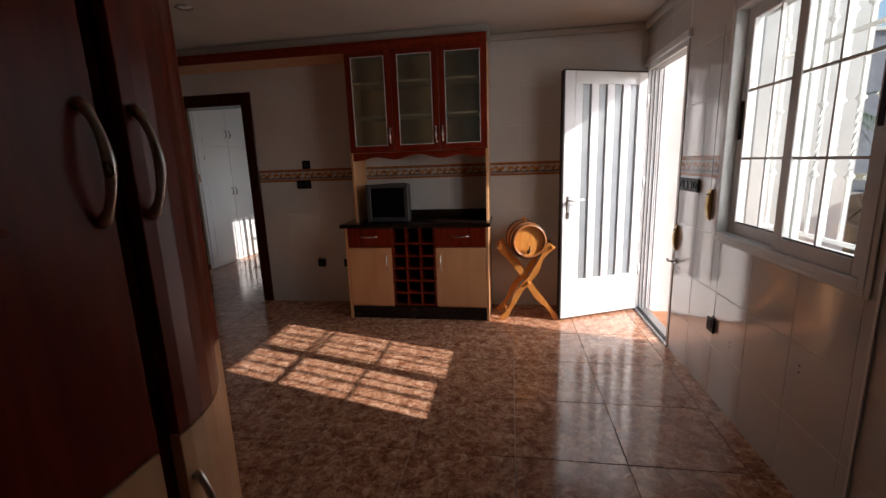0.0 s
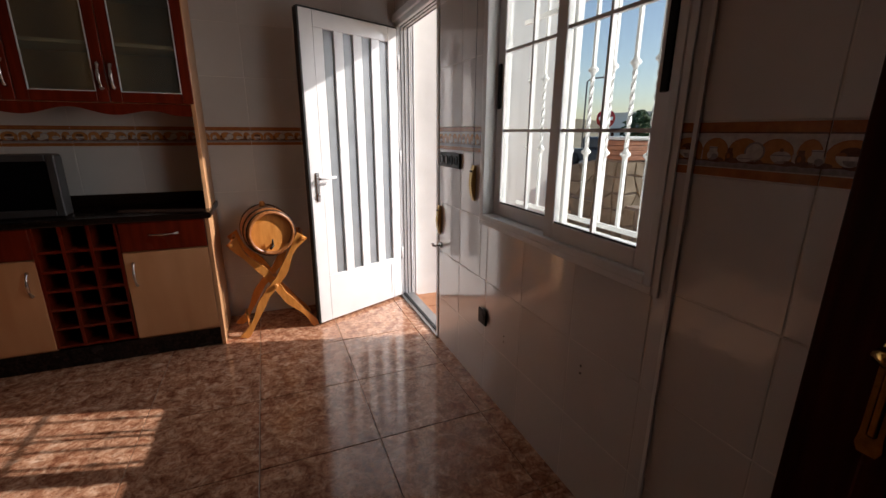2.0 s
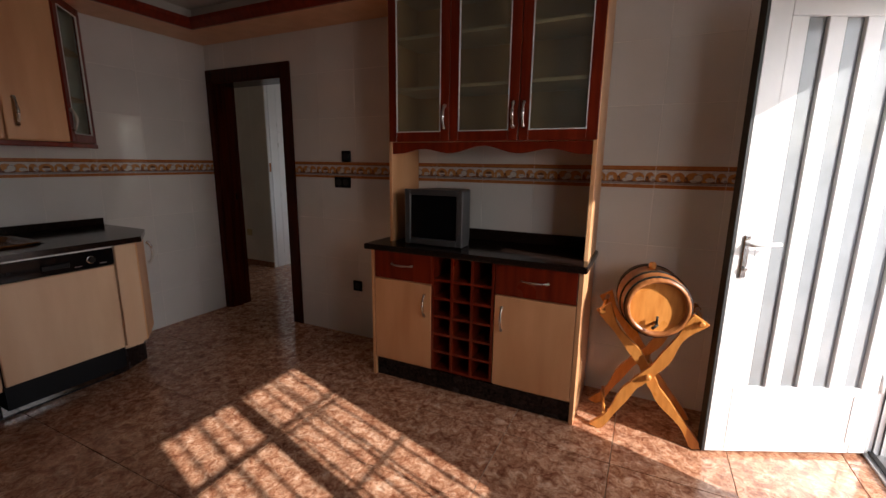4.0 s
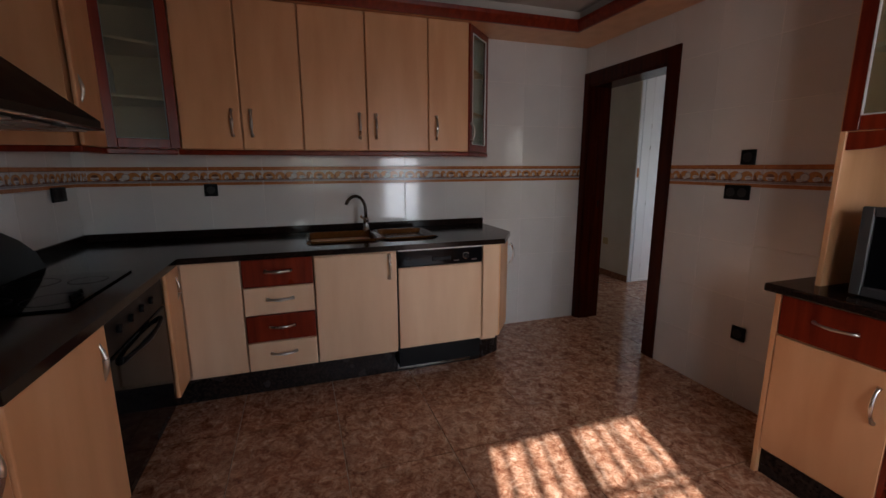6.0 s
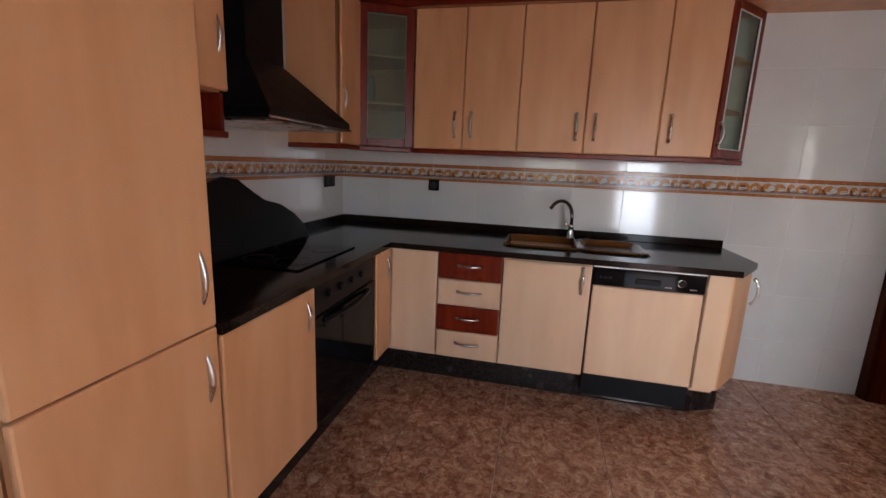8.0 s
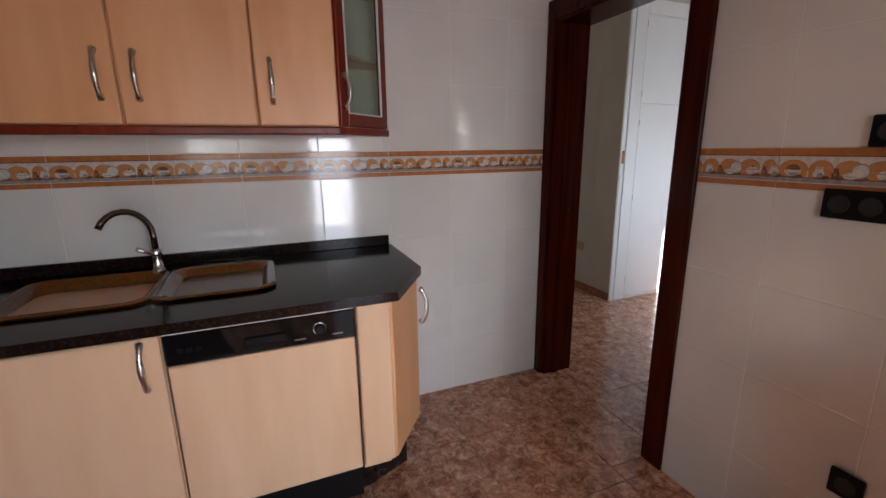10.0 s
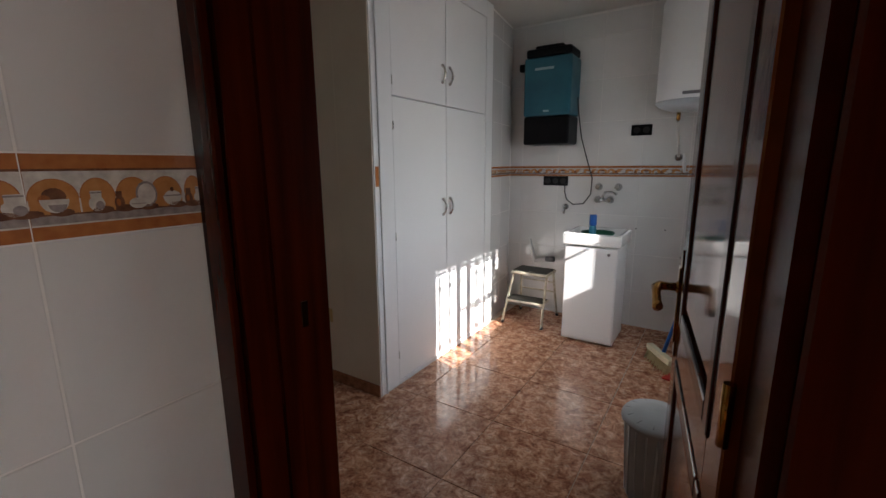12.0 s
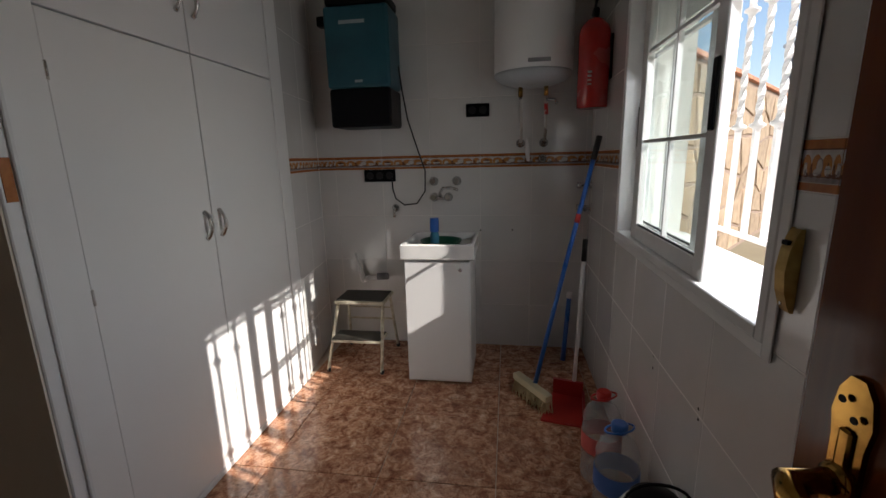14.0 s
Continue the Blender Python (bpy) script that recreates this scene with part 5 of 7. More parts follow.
part("corner_bead", box(bmnew(), CX + 0.004, CX + 0.014, 5.975, 5.99, 0, ZU - 0.002, 0.003), ALU, c)
solid("wall_closet_end", box(bmnew(), -4.689, CX - 0.003, 5.9305, 5.9362, 0.0, ZU - 0.002), PAINT, "smooth unseen cream painted wall end beside the closet", "wall")
for y0, y1, hy in ((6.112, 6.688, 6.642), (6.692, 7.273, 6.734)):
    for z0, z1, hz in ((0.032, 1.787, 1.112), (1.793, 2.498, 1.99)):
        part("closet_door", box(bmnew(), CX - 0.028, CX, y0 + 0.001, y1 - 0.001, z0, z1, 0.002), WHITE, c)
        bow_handle("handle", c, (CX, hy, hz - 0.055), (CX, hy, hz + 0.055), E_, 0.0072, bulge=0.028)
for z in (0.18, 0.95, 1.6, 1.85, 2.4):
    part("hinge", tube(bmnew(), [(CX + 0.003, 6.111, z), (CX + 0.003, 6.111, z + 0.05)], 0.005), NICKEL, c)
solid("tile_fragment", box(bmnew(), CX - 0.012, CX + 0.006, 5.945, 5.972, U0 - 0.01, U1 + 0.01), OCHRE, "cut end of the decorated tile band", "tile")
BASE = material("skirting_tile", (0.22, 0.085, 0.04), (0.40, 0.18, 0.095), 0.2, scale=(26, 26, 26), detail=8)
solid("baseboard", box(bmnew(), BATH_D[1] + 0.09, CX - 0.001, 5.918, 5.929, 0, 0.075, 0.003), BASE, "brown ceramic skirting", "baseboard")

# ---- laundry sink ----
s = thing("laundry_sink", (-3.7, 7.65, 0), "white laundry sink on a narrow cupboard", "sink")
part("cupboard", box(bmnew(), -3.895, -3.505, 7.50, 7.88, 0.012, 0.785), WHITE, s)
part("cupboard_door", box(bmnew(), -3.89, -3.51, 7.478, 7.498, 0.03, 0.775, 0.003), WHITE, s)
part("knob", lathe(bmnew(), [(0.008, 0), (0.008, 0.012), (0.013, 0.018), (0.010, 0.024)], 12, pose(-3.56, 7.478, 0.735, 90)), CHROME, s)
bm = bowl(bmnew(), -3.885, -3.505, 7.495, 7.87, 0.88, 0.66, 0.03, 0.05)
box(bm, -3.912, -3.482, 7.468, 7.485, 0.79, 0.876, 0.004)
box(bm, -3.912, -3.482, 7.88, 7.90, 0.79, 0.876, 0.004)
box(bm, -3.912, -3.895, 7.485, 7.88, 0.79, 0.876, 0.003)
box(bm, -3.499, -3.482, 7.485, 7.88, 0.79, 0.876, 0.003)
part("basin", bm, PORCELAIN, s, "white porcelain basin")
gb = tagged(new("green_basin", finish("green_basin", lathe(bmnew(), [(0.09, 0), (0.12, 0.13), (0.128, 0.135), (0.128, 0.142), (0.118, 0.14), (0.088, 0.008)], 24, Matrix.Translation((-3.70, 7.68, 0.728))), plain("green_plastic", (0.01, 0.10, 0.05), 0.35))), "dark green plastic bowl in the laundry sink", "bowl")
sb = thing("spray_bottle", (-3.74, 7.68, 0.75), "blue cleaning bottle standing in the bowl", "bottle")
BLUEP = plain("blue_plastic", (0.02, 0.12, 0.45), 0.3)
part("body", lathe(bmnew(), [(0.026, 0), (0.028, 0.01), (0.028, 0.15), (0.018, 0.18)], 16, Matrix.Translation((-3.74, 7.68, 0.75))), plain("teal_label", (0.03, 0.20, 0.30), 0.35), sb)
part("cap", lathe(bmnew(), [(0.027, 0.17), (0.028, 0.18), (0.028, 0.25), (0.024, 0.255)], 16, Matrix.Translation((-3.74, 7.68, 0.75))), BLUEP, sb, "bright blue cap")
for o in (s, gb, sb):
    moved(o, 0.121, -0.078)
lt = thing("wall_mixer_tap", (-3.74, UB, 1.15), "chrome two-handle wall tap above the laundry sink", "tap")
for x, z in ((-3.84, 1.21), (-3.68, 1.21), (-3.84, 1.10), (-3.74, 1.10)):
    part("rose", lathe(bmnew(), [(0.032, 0), (0.028, 0.012), (0.018, 0.02), (0.016, 0.04), (0.022, 0.045), (0.018, 0.06)], 16, pose(x, UB - 0.009, z, 90)), CHROME, lt)
part("pipe", tube(bmnew(), [(-3.85, UB - 0.05, 1.10), (-3.73, UB - 0.05, 1.10)], 0.013), CHROME, lt)
part("spout", tube(bmnew(), [(-3.79, UB - 0.05, 1.10), (-3.79, UB - 0.08, 1.14), (-3.76, UB - 0.13, 1.17), (-3.70, UB - 0.17, 1.175), (-3.655, UB - 0.19, 1.16)], 0.010), CHROME, lt)
moved(lt, 0.158, 0, -0.005)
va_ = thing("stop_valve", (-4.13, UB, 1.0), "small chrome stop valve on the tiles", "valve")
part("rose", lathe(bmnew(), [(0.028, 0), (0.02, 0.012), (0.012, 0.015), (0.012, 0.05)], 14, pose(-4.13, UB - 0.009, 1.02, 90)), CHROME, va_)
part("outlet", tube(bmnew(), [(-4.13, UB - 0.05, 1.02), (-4.13, UB - 0.055, 0.96)], 0.010), CHROME, va_)

moved(va_, 0.165, 0)

# ---- teal wall unit with its cable ----
w = thing("wall_water_unit", (-4.28, 7.9, 1.57), "teal and black wall-mounted appliance over the tiles", "appliance")
TEAL = material("teal_shell", (0.012, 0.085, 0.12), (0.02, 0.115, 0.155), 0.35, scale=(6, 6, 6))
part("body", box(bmnew(), -4.48, -4.075, 7.765, 8.04, 1.80, 2.27, 0.02, 3), TEAL, w)
part("lower_body", box(bmnew(), -4.475, -4.08, 7.77, 8.04, 1.565, 1.798, 0.018, 3), BLACK, w, "black lower shell")
part("cap", prism(bmnew(), [(-4.47, 7.775), (-4.085, 7.775), (-4.085, 8.04), (-4.47, 8.04)], 2.272, 2.34, 0.018), BLACK, w, "black cap")
part("cap_vent", box(bmnew(), -4.40, -4.16, 7.80, 8.0, 2.34, 2.365, 0.01), BLACK, w)
part("bracket", box(bmnew(), -4.58, -4.482, 7.90, 7.96, 2.20, 2.26, 0.006), BLACK, w)
part("marking", box(bmnew(), -4.38, -4.22, 7.7625, 7.7648, 2.165, 2.185), plain("pale_print", (0.35, 0.42, 0.44), 0.5), w, "pale printed bar")
part("marking", box(bmnew(), -4.30, -4.25, 7.7625, 7.7648, 1.83, 1.845), bpy.data.materials["pale_print"], w, "pale printed bar")
part("cable", tube(bmnew(), [(-4.07, 7.96, 1.95), (-4.055, 7.97, 1.80), (-4.03, 7.99, 1.62), (-3.97, 8.0, 1.42), (-3.925, 8.01, 1.28), (-3.93, 8.01, 1.14), (-3.99, 8.01, 1.055), (-4.08, 8.01, 1.045), (-4.14, 8.01, 1.09), (-4.16, 8.01, 1.16), (-4.165, 8.03, 1.225)], 0.005), RUBBER, w, "black power cable")

moved(w, 0.19, -0.045)

# ---- water heater ----
wh = thing("water_heater", (-3.22, 7.81, 1.8), "white cylindrical electric water heater on the wall", "water heater")
HM = Matrix.Translation((-3.22, 7.81, 0))
part("tank", lathe(bmnew(), [(0.222, 1.85), (0.225, 1.86), (0.225, 2.52), (0.20, 2.57), (0.08, 2.60)], 40, HM), WHITE, wh)
part("bottom_cap", lathe(bmnew(), [(0.05, 1.79), (0.13, 1.80), (0.20, 1.825), (0.226, 1.85), (0.226, 1.862)], 40, HM), plain("grey_cap", (0.42, 0.44, 0.47), 0.35), wh, "grey domed bottom cap")
part("marking", box(bmnew(), -3.26, -3.14, 7.578, 7.5835, 1.885, 1.905), GREYP, wh, "grey printed bar")
for x, tip in ((-3.29, "cold"), (-3.14, "hot")):
    part("connector", tube(bmnew(), [(x, 7.83, 1.80), (x, 7.83, 1.74)], 0.014), BRASS, wh)
    bm = bmnew()
    pts = [(x, 7.83, 1.74), (x + 0.005, 7.86, 1.66), (x + 0.012, 7.94, 1.56), (x + 0.012, 8.00, 1.49), (x + 0.01, 8.04, 1.475)]
    tube(bm, pts, 0.010)
    part("braided_hose", bm, NICKEL, wh, "braided steel hose")
    part("wall_rose", lathe(bmnew(), [(0.03, 0), (0.026, 0.01), (0.016, 0.014), (0.016, 0.035)], 14, pose(x + 0.01, 8.051, 1.475, 90)), CHROME, wh)
part("red_band", tube(bmnew(), [(-3.138, 7.845, 1.70), (-3.132, 7.87, 1.64)], 0.0115), plain("red_plastic", (0.45, 0.02, 0.015), 0.35), wh)
part("safety_valve", tube(bmnew(), [(-3.14, 7.83, 1.72), (-3.09, 7.82, 1.715), (-3.075, 7.82, 1.69)], 0.010), CHROME, wh)
part("power_plug", tube(bmnew(), [(-3.24, 7.99, 1.50), (-3.235, 8.01, 1.42), (-3.23, 8.03, 1.36)], 0.012, 8, [0.006, 0.016, 0.010]), WHITE, wh)
moved(wh, 0.187, -0.05, -0.03)
sv = thing("stop_valve", (-3.17, UB, 1.37), "chrome stop valve set in the tile band", "valve")
part("rose", lathe(bmnew(), [(0.03, 0), (0.024, 0.012), (0.013, 0.015), (0.013, 0.05), (0.022, 0.052), (0.018, 0.07)], 14, pose(-2.947, UB - 0.011, 1.344, 90)), CHROME, sv)

# ---- fire extinguisher ----
fe = thing("fire_extinguisher", (-2.92, 7.54, 1.68), "red fire extinguisher hung on the tiled wall", "fire extinguisher")
REDP = plain("red_paint", (0.40, 0.012, 0.010), 0.25, clear=0.3)
FM = Matrix.Translation((-2.915, 7.58, 0))
part("cylinder", lathe(bmnew(), [(0.070, 1.655), (0.080, 1.66), (0.080, 2.03), (0.072, 2.06), (0.045, 2.09), (0.022, 2.105)], 28, FM), REDP, fe)
part("valve_head", box(bmnew(), -2.93, -2.90, 7.555, 7.605, 2.105, 2.15, 0.006), BLACK, fe)
part("squeeze_lever", tube(bmnew(), [(-2.915, 7.60, 2.15), (-2.92, 7.54, 2.175), (-2.925, 7.49, 2.17)], 0.008), BLACK, fe)
part("hose", tube(bmnew(), [(-2.92, 7.62, 2.13), (-2.90, 7.68, 2.12), (-2.89, 7.69, 2.02), (-2.89, 7.68, 1.80)], 0.010), BLACK, fe, "black discharge hose")
for z in (1.765, 1.785, 1.805, 1.825):
    part("marking", box(bmnew(), -2.955, -2.915, 7.503, 7.5075, z, z + 0.010), BANDWHITE, fe, "pale printed bar")
part("bracket", box(bmnew(), -2.836, -2.825, 7.55, 7.61, 1.80, 2.02), BLACK, fe)
moved(fe, 0.184, -0.03, -0.05)

# ---- step stool ----
sl = thing("step_stool", (-4.16, 7.75, 0), "worn cream metal two-step stool with dark treads", "step stool")
CREAM = material("chipped_cream_paint", (0.45, 0.40, 0.28), (0.66, 0.62, 0.50), 0.45, scale=(30, 30, 30), stain=(0.16, 0.09, 0.04, 0.5), stain_scale=20)
TREAD = plain("dark_tread", (0.06, 0.055, 0.045), 0.7, bump=0.3)
for x, xt in ((-4.335, -4.25), (-3.972, -3.955)):
    part("front_leg", tube(bmnew(), [(x, 7.49, 0.0), (x, 7.49, 0.02), (xt, 7.535, 0.475)], 0.011), CREAM, sl)
    part("back_leg", tube(bmnew(), [(x, 7.915, 0.0), (xt, 7.70, 0.475)], 0.010), CREAM, sl)
    for y in (7.49, 7.915):
        part("rubber_foot", tube(bmnew(), [(x, y, 0.0), (x + 0.004, y + (0.003 if y < 7.7 else -0.012), 0.026)], 0.0135), RUBBER, sl)
part("seat_frame", box(bmnew(), -4.268, -3.938, 7.50, 7.735, 0.462, 0.486, 0.006), CREAM, sl)
part("seat_tread", box(bmnew(), -4.258, -3.948, 7.51, 7.725, 0.4865, 0.492, 0.002), TREAD, sl)
part("step_frame", box(bmnew(), -4.295, -3.958, 7.46, 7.62, 0.218, 0.236, 0.005), CREAM, sl)
part("step_tread", box(bmnew(), -4.288, -3.965, 7.465, 7.615, 0.2365, 0.242, 0.002), TREAD, sl)
part("brace", tube(bmnew(), [(-4.295, 7.80, 0.26), (-3.968, 7.80, 0.26)], 0.007), CREAM, sl)
part("brace", tube(bmnew(), [(-4.275, 7.755, 0.36), (-3.963, 7.755, 0.36)], 0.005), CREAM, sl)
pp = thing("waste_pipe", (-4.35, UB, 0.55), "white plastic waste pipe with grey coupling at the wall", "pipe")
part("pipe", tube(bmnew(), [(-4.44, UB - 0.05, 0.76), (-4.42, UB - 0.06, 0.70), (-4.40, UB - 0.06, 0.60), (-4.38, UB - 0.06, 0.54)], 0.016, 10, [0.008, 0.008, 0.02, 0.02]), WHITE, pp)
part("elbow", tube(bmnew(), [(-4.385, UB - 0.06, 0.56), (-4.33, UB - 0.06, 0.575), (-4.27, UB - 0.05, 0.58)], 0.018), WHITE, pp)
part("coupling", tube(bmnew(), [(-4.28, UB - 0.05, 0.58), (-4.20, UB - 0.05, 0.585)], 0.026), GREYP, pp, "dark grey coupling")
moved(pp, 0.165, 0, -0.06)
for zz in (1.17, 1.03):
    mv = thing("washer_tap", (UE, 7.85, zz), "chrome washing machine tap on the tiled wall", "tap", "washing machine taps")
    part("rose", lathe(bmnew(), [(0.03, 0), (0.022, 0.012), (0.013, 0.015), (0.013, 0.06), (0.020, 0.062), (0.020, 0.09)], 14, pose(UE - 0.009, 7.90, zz, 0, -90)), CHROME, mv)
    part("outlet", tube(bmnew(), [(UE - 0.05, 7.90, zz), (UE - 0.055, 7.84, zz - 0.01)], 0.012), CHROME, mv)

# ---- broom, dustpan and tools ----
br = thing("broom", (-3.16, 7.35, 0), "blue-handled broom leaning on the tiled wall", "broom")
part("handle", tube(bmnew(), [(-3.135, 7.37, 0.09), (-3.0, 7.43, 0.70), (-2.845, 7.50, 1.37)], 0.0125), BLUEP, br, "blue metal handle")
part("grip", tube(bmnew(), [(-2.853, 7.496, 1.335), (-2.825, 7.509, 1.455)], 0.015), RUBBER, br)
part("joint", tube(bmnew(), [(-2.928, 7.4625, 1.01), (-2.918, 7.467, 1.055)], 0.0145), bpy.data.materials["red_plastic"], br, "red joint")
bm = bmnew()
prism(bm, [(-3.255, 7.475), (-3.215, 7.505), (-3.045, 7.255), (-3.085, 7.225)], 0.075, 0.115, 0.008)
part("head_block", bm, plain("cream_plastic", (0.62, 0.55, 0.36), 0.4), br, "cream broom head")
bm = bmnew()
rnd = random.Random(4)
for i in range(170):
    t_, s_ = rnd.random(), rnd.random()
    x = -3.25 + 0.17 * t_ + 0.035 * s_
    y = 7.475 - 0.25 * t_ + 0.028 * s_
    dx, dy = (rnd.random() - 0.6) * 0.05, (rnd.random() - 0.6) * 0.05
    tube(bm, [(x, y, 0.08), (x + dx, y + dy, 0.003)], 0.0028, 4)
part("bristles", bm, plain("bristle", (0.62, 0.52, 0.30), 0.7), br, "splayed cream bristles")
br.children[-1]["kind"] = "stuff"
moved(br, 0.118, -0.09)
dp = thing("dustpan", (-2.98, 7.38, 0), "red dustpan with a long white handle", "dustpan")
bm = bmnew()
prism(bm, [(-3.11, 7.22), (-2.90, 7.18), (-2.86, 7.46), (-3.02, 7.50)], 0.002, 0.012)
prism(bm, [(-3.02, 7.49), (-2.86, 7.45), (-2.858, 7.47), (-3.018, 7.51)], 0.012, 0.10)
prism(bm, [(-2.90, 7.18), (-2.888, 7.18), (-2.85, 7.46), (-2.862, 7.46)], 0.012, 0.05)
part("pan", bm, bpy.data.materials["red_plastic"], dp)
part("handle", tube(bmnew(), [(-2.905, 7.48, 0.08), (-2.88, 7.50, 0.80)], 0.011), WHITE, dp, "white stick")
part("grip", tube(bmnew(), [(-2.88, 7.50, 0.80), (-2.876, 7.503, 0.92)], 0.014), RUBBER, dp)
moved(dp, 0.115, -0.13)
mo = thing("mop_stick", (-2.9, 7.9, 0), "short blue stick with white cap in the corner", "stick")
part("stick", tube(bmnew(), [(-2.915, 7.90, 0.0), (-2.88, 7.97, 0.42)], 0.016), BLUEP, mo)
part("cap", tube(bmnew(), [(-2.88, 7.97, 0.42), (-2.877, 7.975, 0.46)], 0.018), WHITE, mo)

moved(mo, 0.12, -0.10)

# ---- bottles, bucket and bin ----
PET = clear_pane("clear_plastic", (0.95, 0.97, 0.98))
pn, pl_ = PET.node_tree.nodes, PET.node_tree.links
# Pale diffuse share stands in for whitish reflections on the plastic.
pd, pm = pn.new("ShaderNodeBsdfDiffuse"), pn.new("ShaderNodeMixShader")
pd.inputs[0].default_value, pm.inputs[0].default_value = (0.75, 0.80, 0.83, 1), 0.22
pl_.new(pn["Mix Shader"].outputs[0], pm.inputs[1])
pl_.new(pd.outputs[0], pm.inputs[2])
pl_.new(pm.outputs[0], pn["Material Output"].inputs[0])


def water_bottle(x, y, cap, label, text):
    b = thing("water_bottle", (x, y, 0), label, "bottle", "large water bottles")
    m = Matrix.Translation((x, y, 0)) @ Matrix.Diagonal((1.06, 1.06, 1.15, 1))
    sh = [(0.06, 0.002), (0.074, 0.012)]
    for k in range(7):
        sh += [(0.076, 0.03 + 0.03 * k), (0.072, 0.045 + 0.03 * k)]
    sh += [(0.074, 0.25), (0.060, 0.285), (0.030, 0.315), (0.024, 0.33)]
    o = part("body", lathe(bmnew(), sh, 24, m), PET, b)
    part("label_band", lathe(bmnew(), [(0.0765, 0.13), (0.0770, 0.131), (0.0770, 0.195), (0.0765, 0.196)], 24, m, caps=False), text, b, "printed paper band")
    part("cap", lathe(bmnew(), [(0.027, 0.326), (0.028, 0.33), (0.028, 0.352), (0.022, 0.356)], 18, m), cap, b, "plastic screw cap")
    part("carry_ring", tube(bmnew(), [(x + 0.05 * math.cos(a), y + 0.03 * math.sin(a), 0.385 + 0.012 * math.cos(a)) for a in [k * math.pi / 8 for k in range(17)]], 0.004, 6), cap, b)
    return b


REDL = plain("red_label", (0.62, 0.12, 0.11), 0.5)
BLUEL = plain("blue_label", (0.07, 0.17, 0.50), 0.5)
water_bottle(-2.775, 6.72, bpy.data.materials["red_plastic"], "clear plastic water bottle with a red cap", REDL)
water_bottle(-2.765, 6.505, BLUEP, "clear plastic water bottle with a blue cap", BLUEL)
bu = thing("bucket", (-2.885, 6.34, 0), "white plastic bucket with black lid and wire handle", "bucket")
m = Matrix.Translation((-2.885, 6.34, 0))
part("body", lathe(bmnew(), [(0.085, 0), (0.09, 0.01), (0.104, 0.31), (0.106, 0.32), (0.09, 0.345), (0.07, 0.355)], 28, m), PORCELAIN, bu)
part("lid", lathe(bmnew(), [(0.074, 0.345), (0.074, 0.376), (0.068, 0.382), (0.03, 0.384)], 24, m), BLACK, bu, "black lid")
part("handle", tube(bmnew(), [(-2.885 + 0.10 * math.cos(a), 6.34 - 0.02, 0.30 + 0.15 * math.sin(a) ** 0.5) for a in [0.02 + k * (math.pi - 0.04) / 12 for k in range(13)]], 0.005, 6), BLACK, bu, "black wire handle")
bi = thing("waste_bin", (-2.99, 6.0, 0), "grey plastic bin with ribbed sides and round lid", "bin")
m = Matrix.Translation((-2.99, 6.0, 0))
GB = plain("bin_grey", (0.40, 0.42, 0.42), 0.4)
part("body", lathe(bmnew(), [(0.095, 0), (0.10, 0.01), (0.122, 0.35), (0.128, 0.355)], 28, m), GB, bi)
for k in range(18):
    a = 2 * math.pi * k / 18
    part("rib", tube(bmnew(), [(-2.99 + 0.101 * math.cos(a), 6.0 + 0.101 * math.sin(a), 0.02), (-2.99 + 0.121 * math.cos(a), 6.0 + 0.121 * math.sin(a), 0.34)], 0.004, 5), GB, bi)
for k in range(12):
    a = 2 * math.pi * k / 12
    part("lid_rib", tube(bmnew(), [(-2.99 + 0.035 * math.cos(a), 6.0 + 0.035 * math.sin(a), 0.393), (-2.99 + 0.12 * math.cos(a), 6.0 + 0.12 * math.sin(a), 0.382)], 0.004, 5), GB, bi)
part("lid", lathe(bmnew(), [(0.136, 0.355), (0.137, 0.368), (0.128, 0.382), (0.06, 0.395), (0.02, 0.397)], 28, m), GB, bi, "domed grey lid")

moved(bu, 0.142, -0.16)
moved(bi, 0.07, -0.06)

# ---- bathroom glimpsed past the hall ----
solid("window_3", box(bmnew(), -7.30, -7.29, BATH_W[0], BATH_W[1], BATH_W[2], BATH_W[3]), frosted("bathroom_glass", (0.95, 0.95, 0.95), 0.25, 1.0), "small frosted bathroom window", "window").visible_shadow = False
ss = thing("shower_screen", (-7.0, 6.9, 0), "clear shower screen with an arched bright metal edge", "shower screen")
edge_ = [(-7.15, 6.92, 2.15)] + [(-7.15, 6.92 + 0.20 * math.sin(radians(a)), 1.75 + 0.40 * math.cos(radians(a))) for a in range(10, 91, 10)] + [(-7.15, 7.13, 1.3), (-7.15, 7.14, 0.55)]
part("edge_rail", tube(bmnew(), edge_, 0.012, 8), CHROME, ss, "polished metal edge rail")
part("rail_foot", tube(bmnew(), [(-7.15, 7.14, 0.0), (-7.15, 7.14, 0.55)], 0.016, 8), CHROME, ss)
tl = thing("toilet", (-6.3, 7.2, 0), "white toilet in the unlit bathroom", "toilet")
part("bowl", lathe(bmnew(), [(0.12, 0), (0.11, 0.12), (0.18, 0.36), (0.19, 0.40), (0.15, 0.41)], 24, Matrix.Translation((-6.0, 7.0, 0))), PORCELAIN, tl)
part("cistern", box(bmnew(), -6.2, -5.8, 7.25, 7.45, 0.38, 0.78, 0.02, 2), PORCELAIN, tl)
part("seat", lathe(bmnew(), [(0.19, 0.412), (0.195, 0.42), (0.19, 0.435), (0.10, 0.437)], 24, Matrix.Translation((-6.0, 7.0, 0))), PORCELAIN, tl)

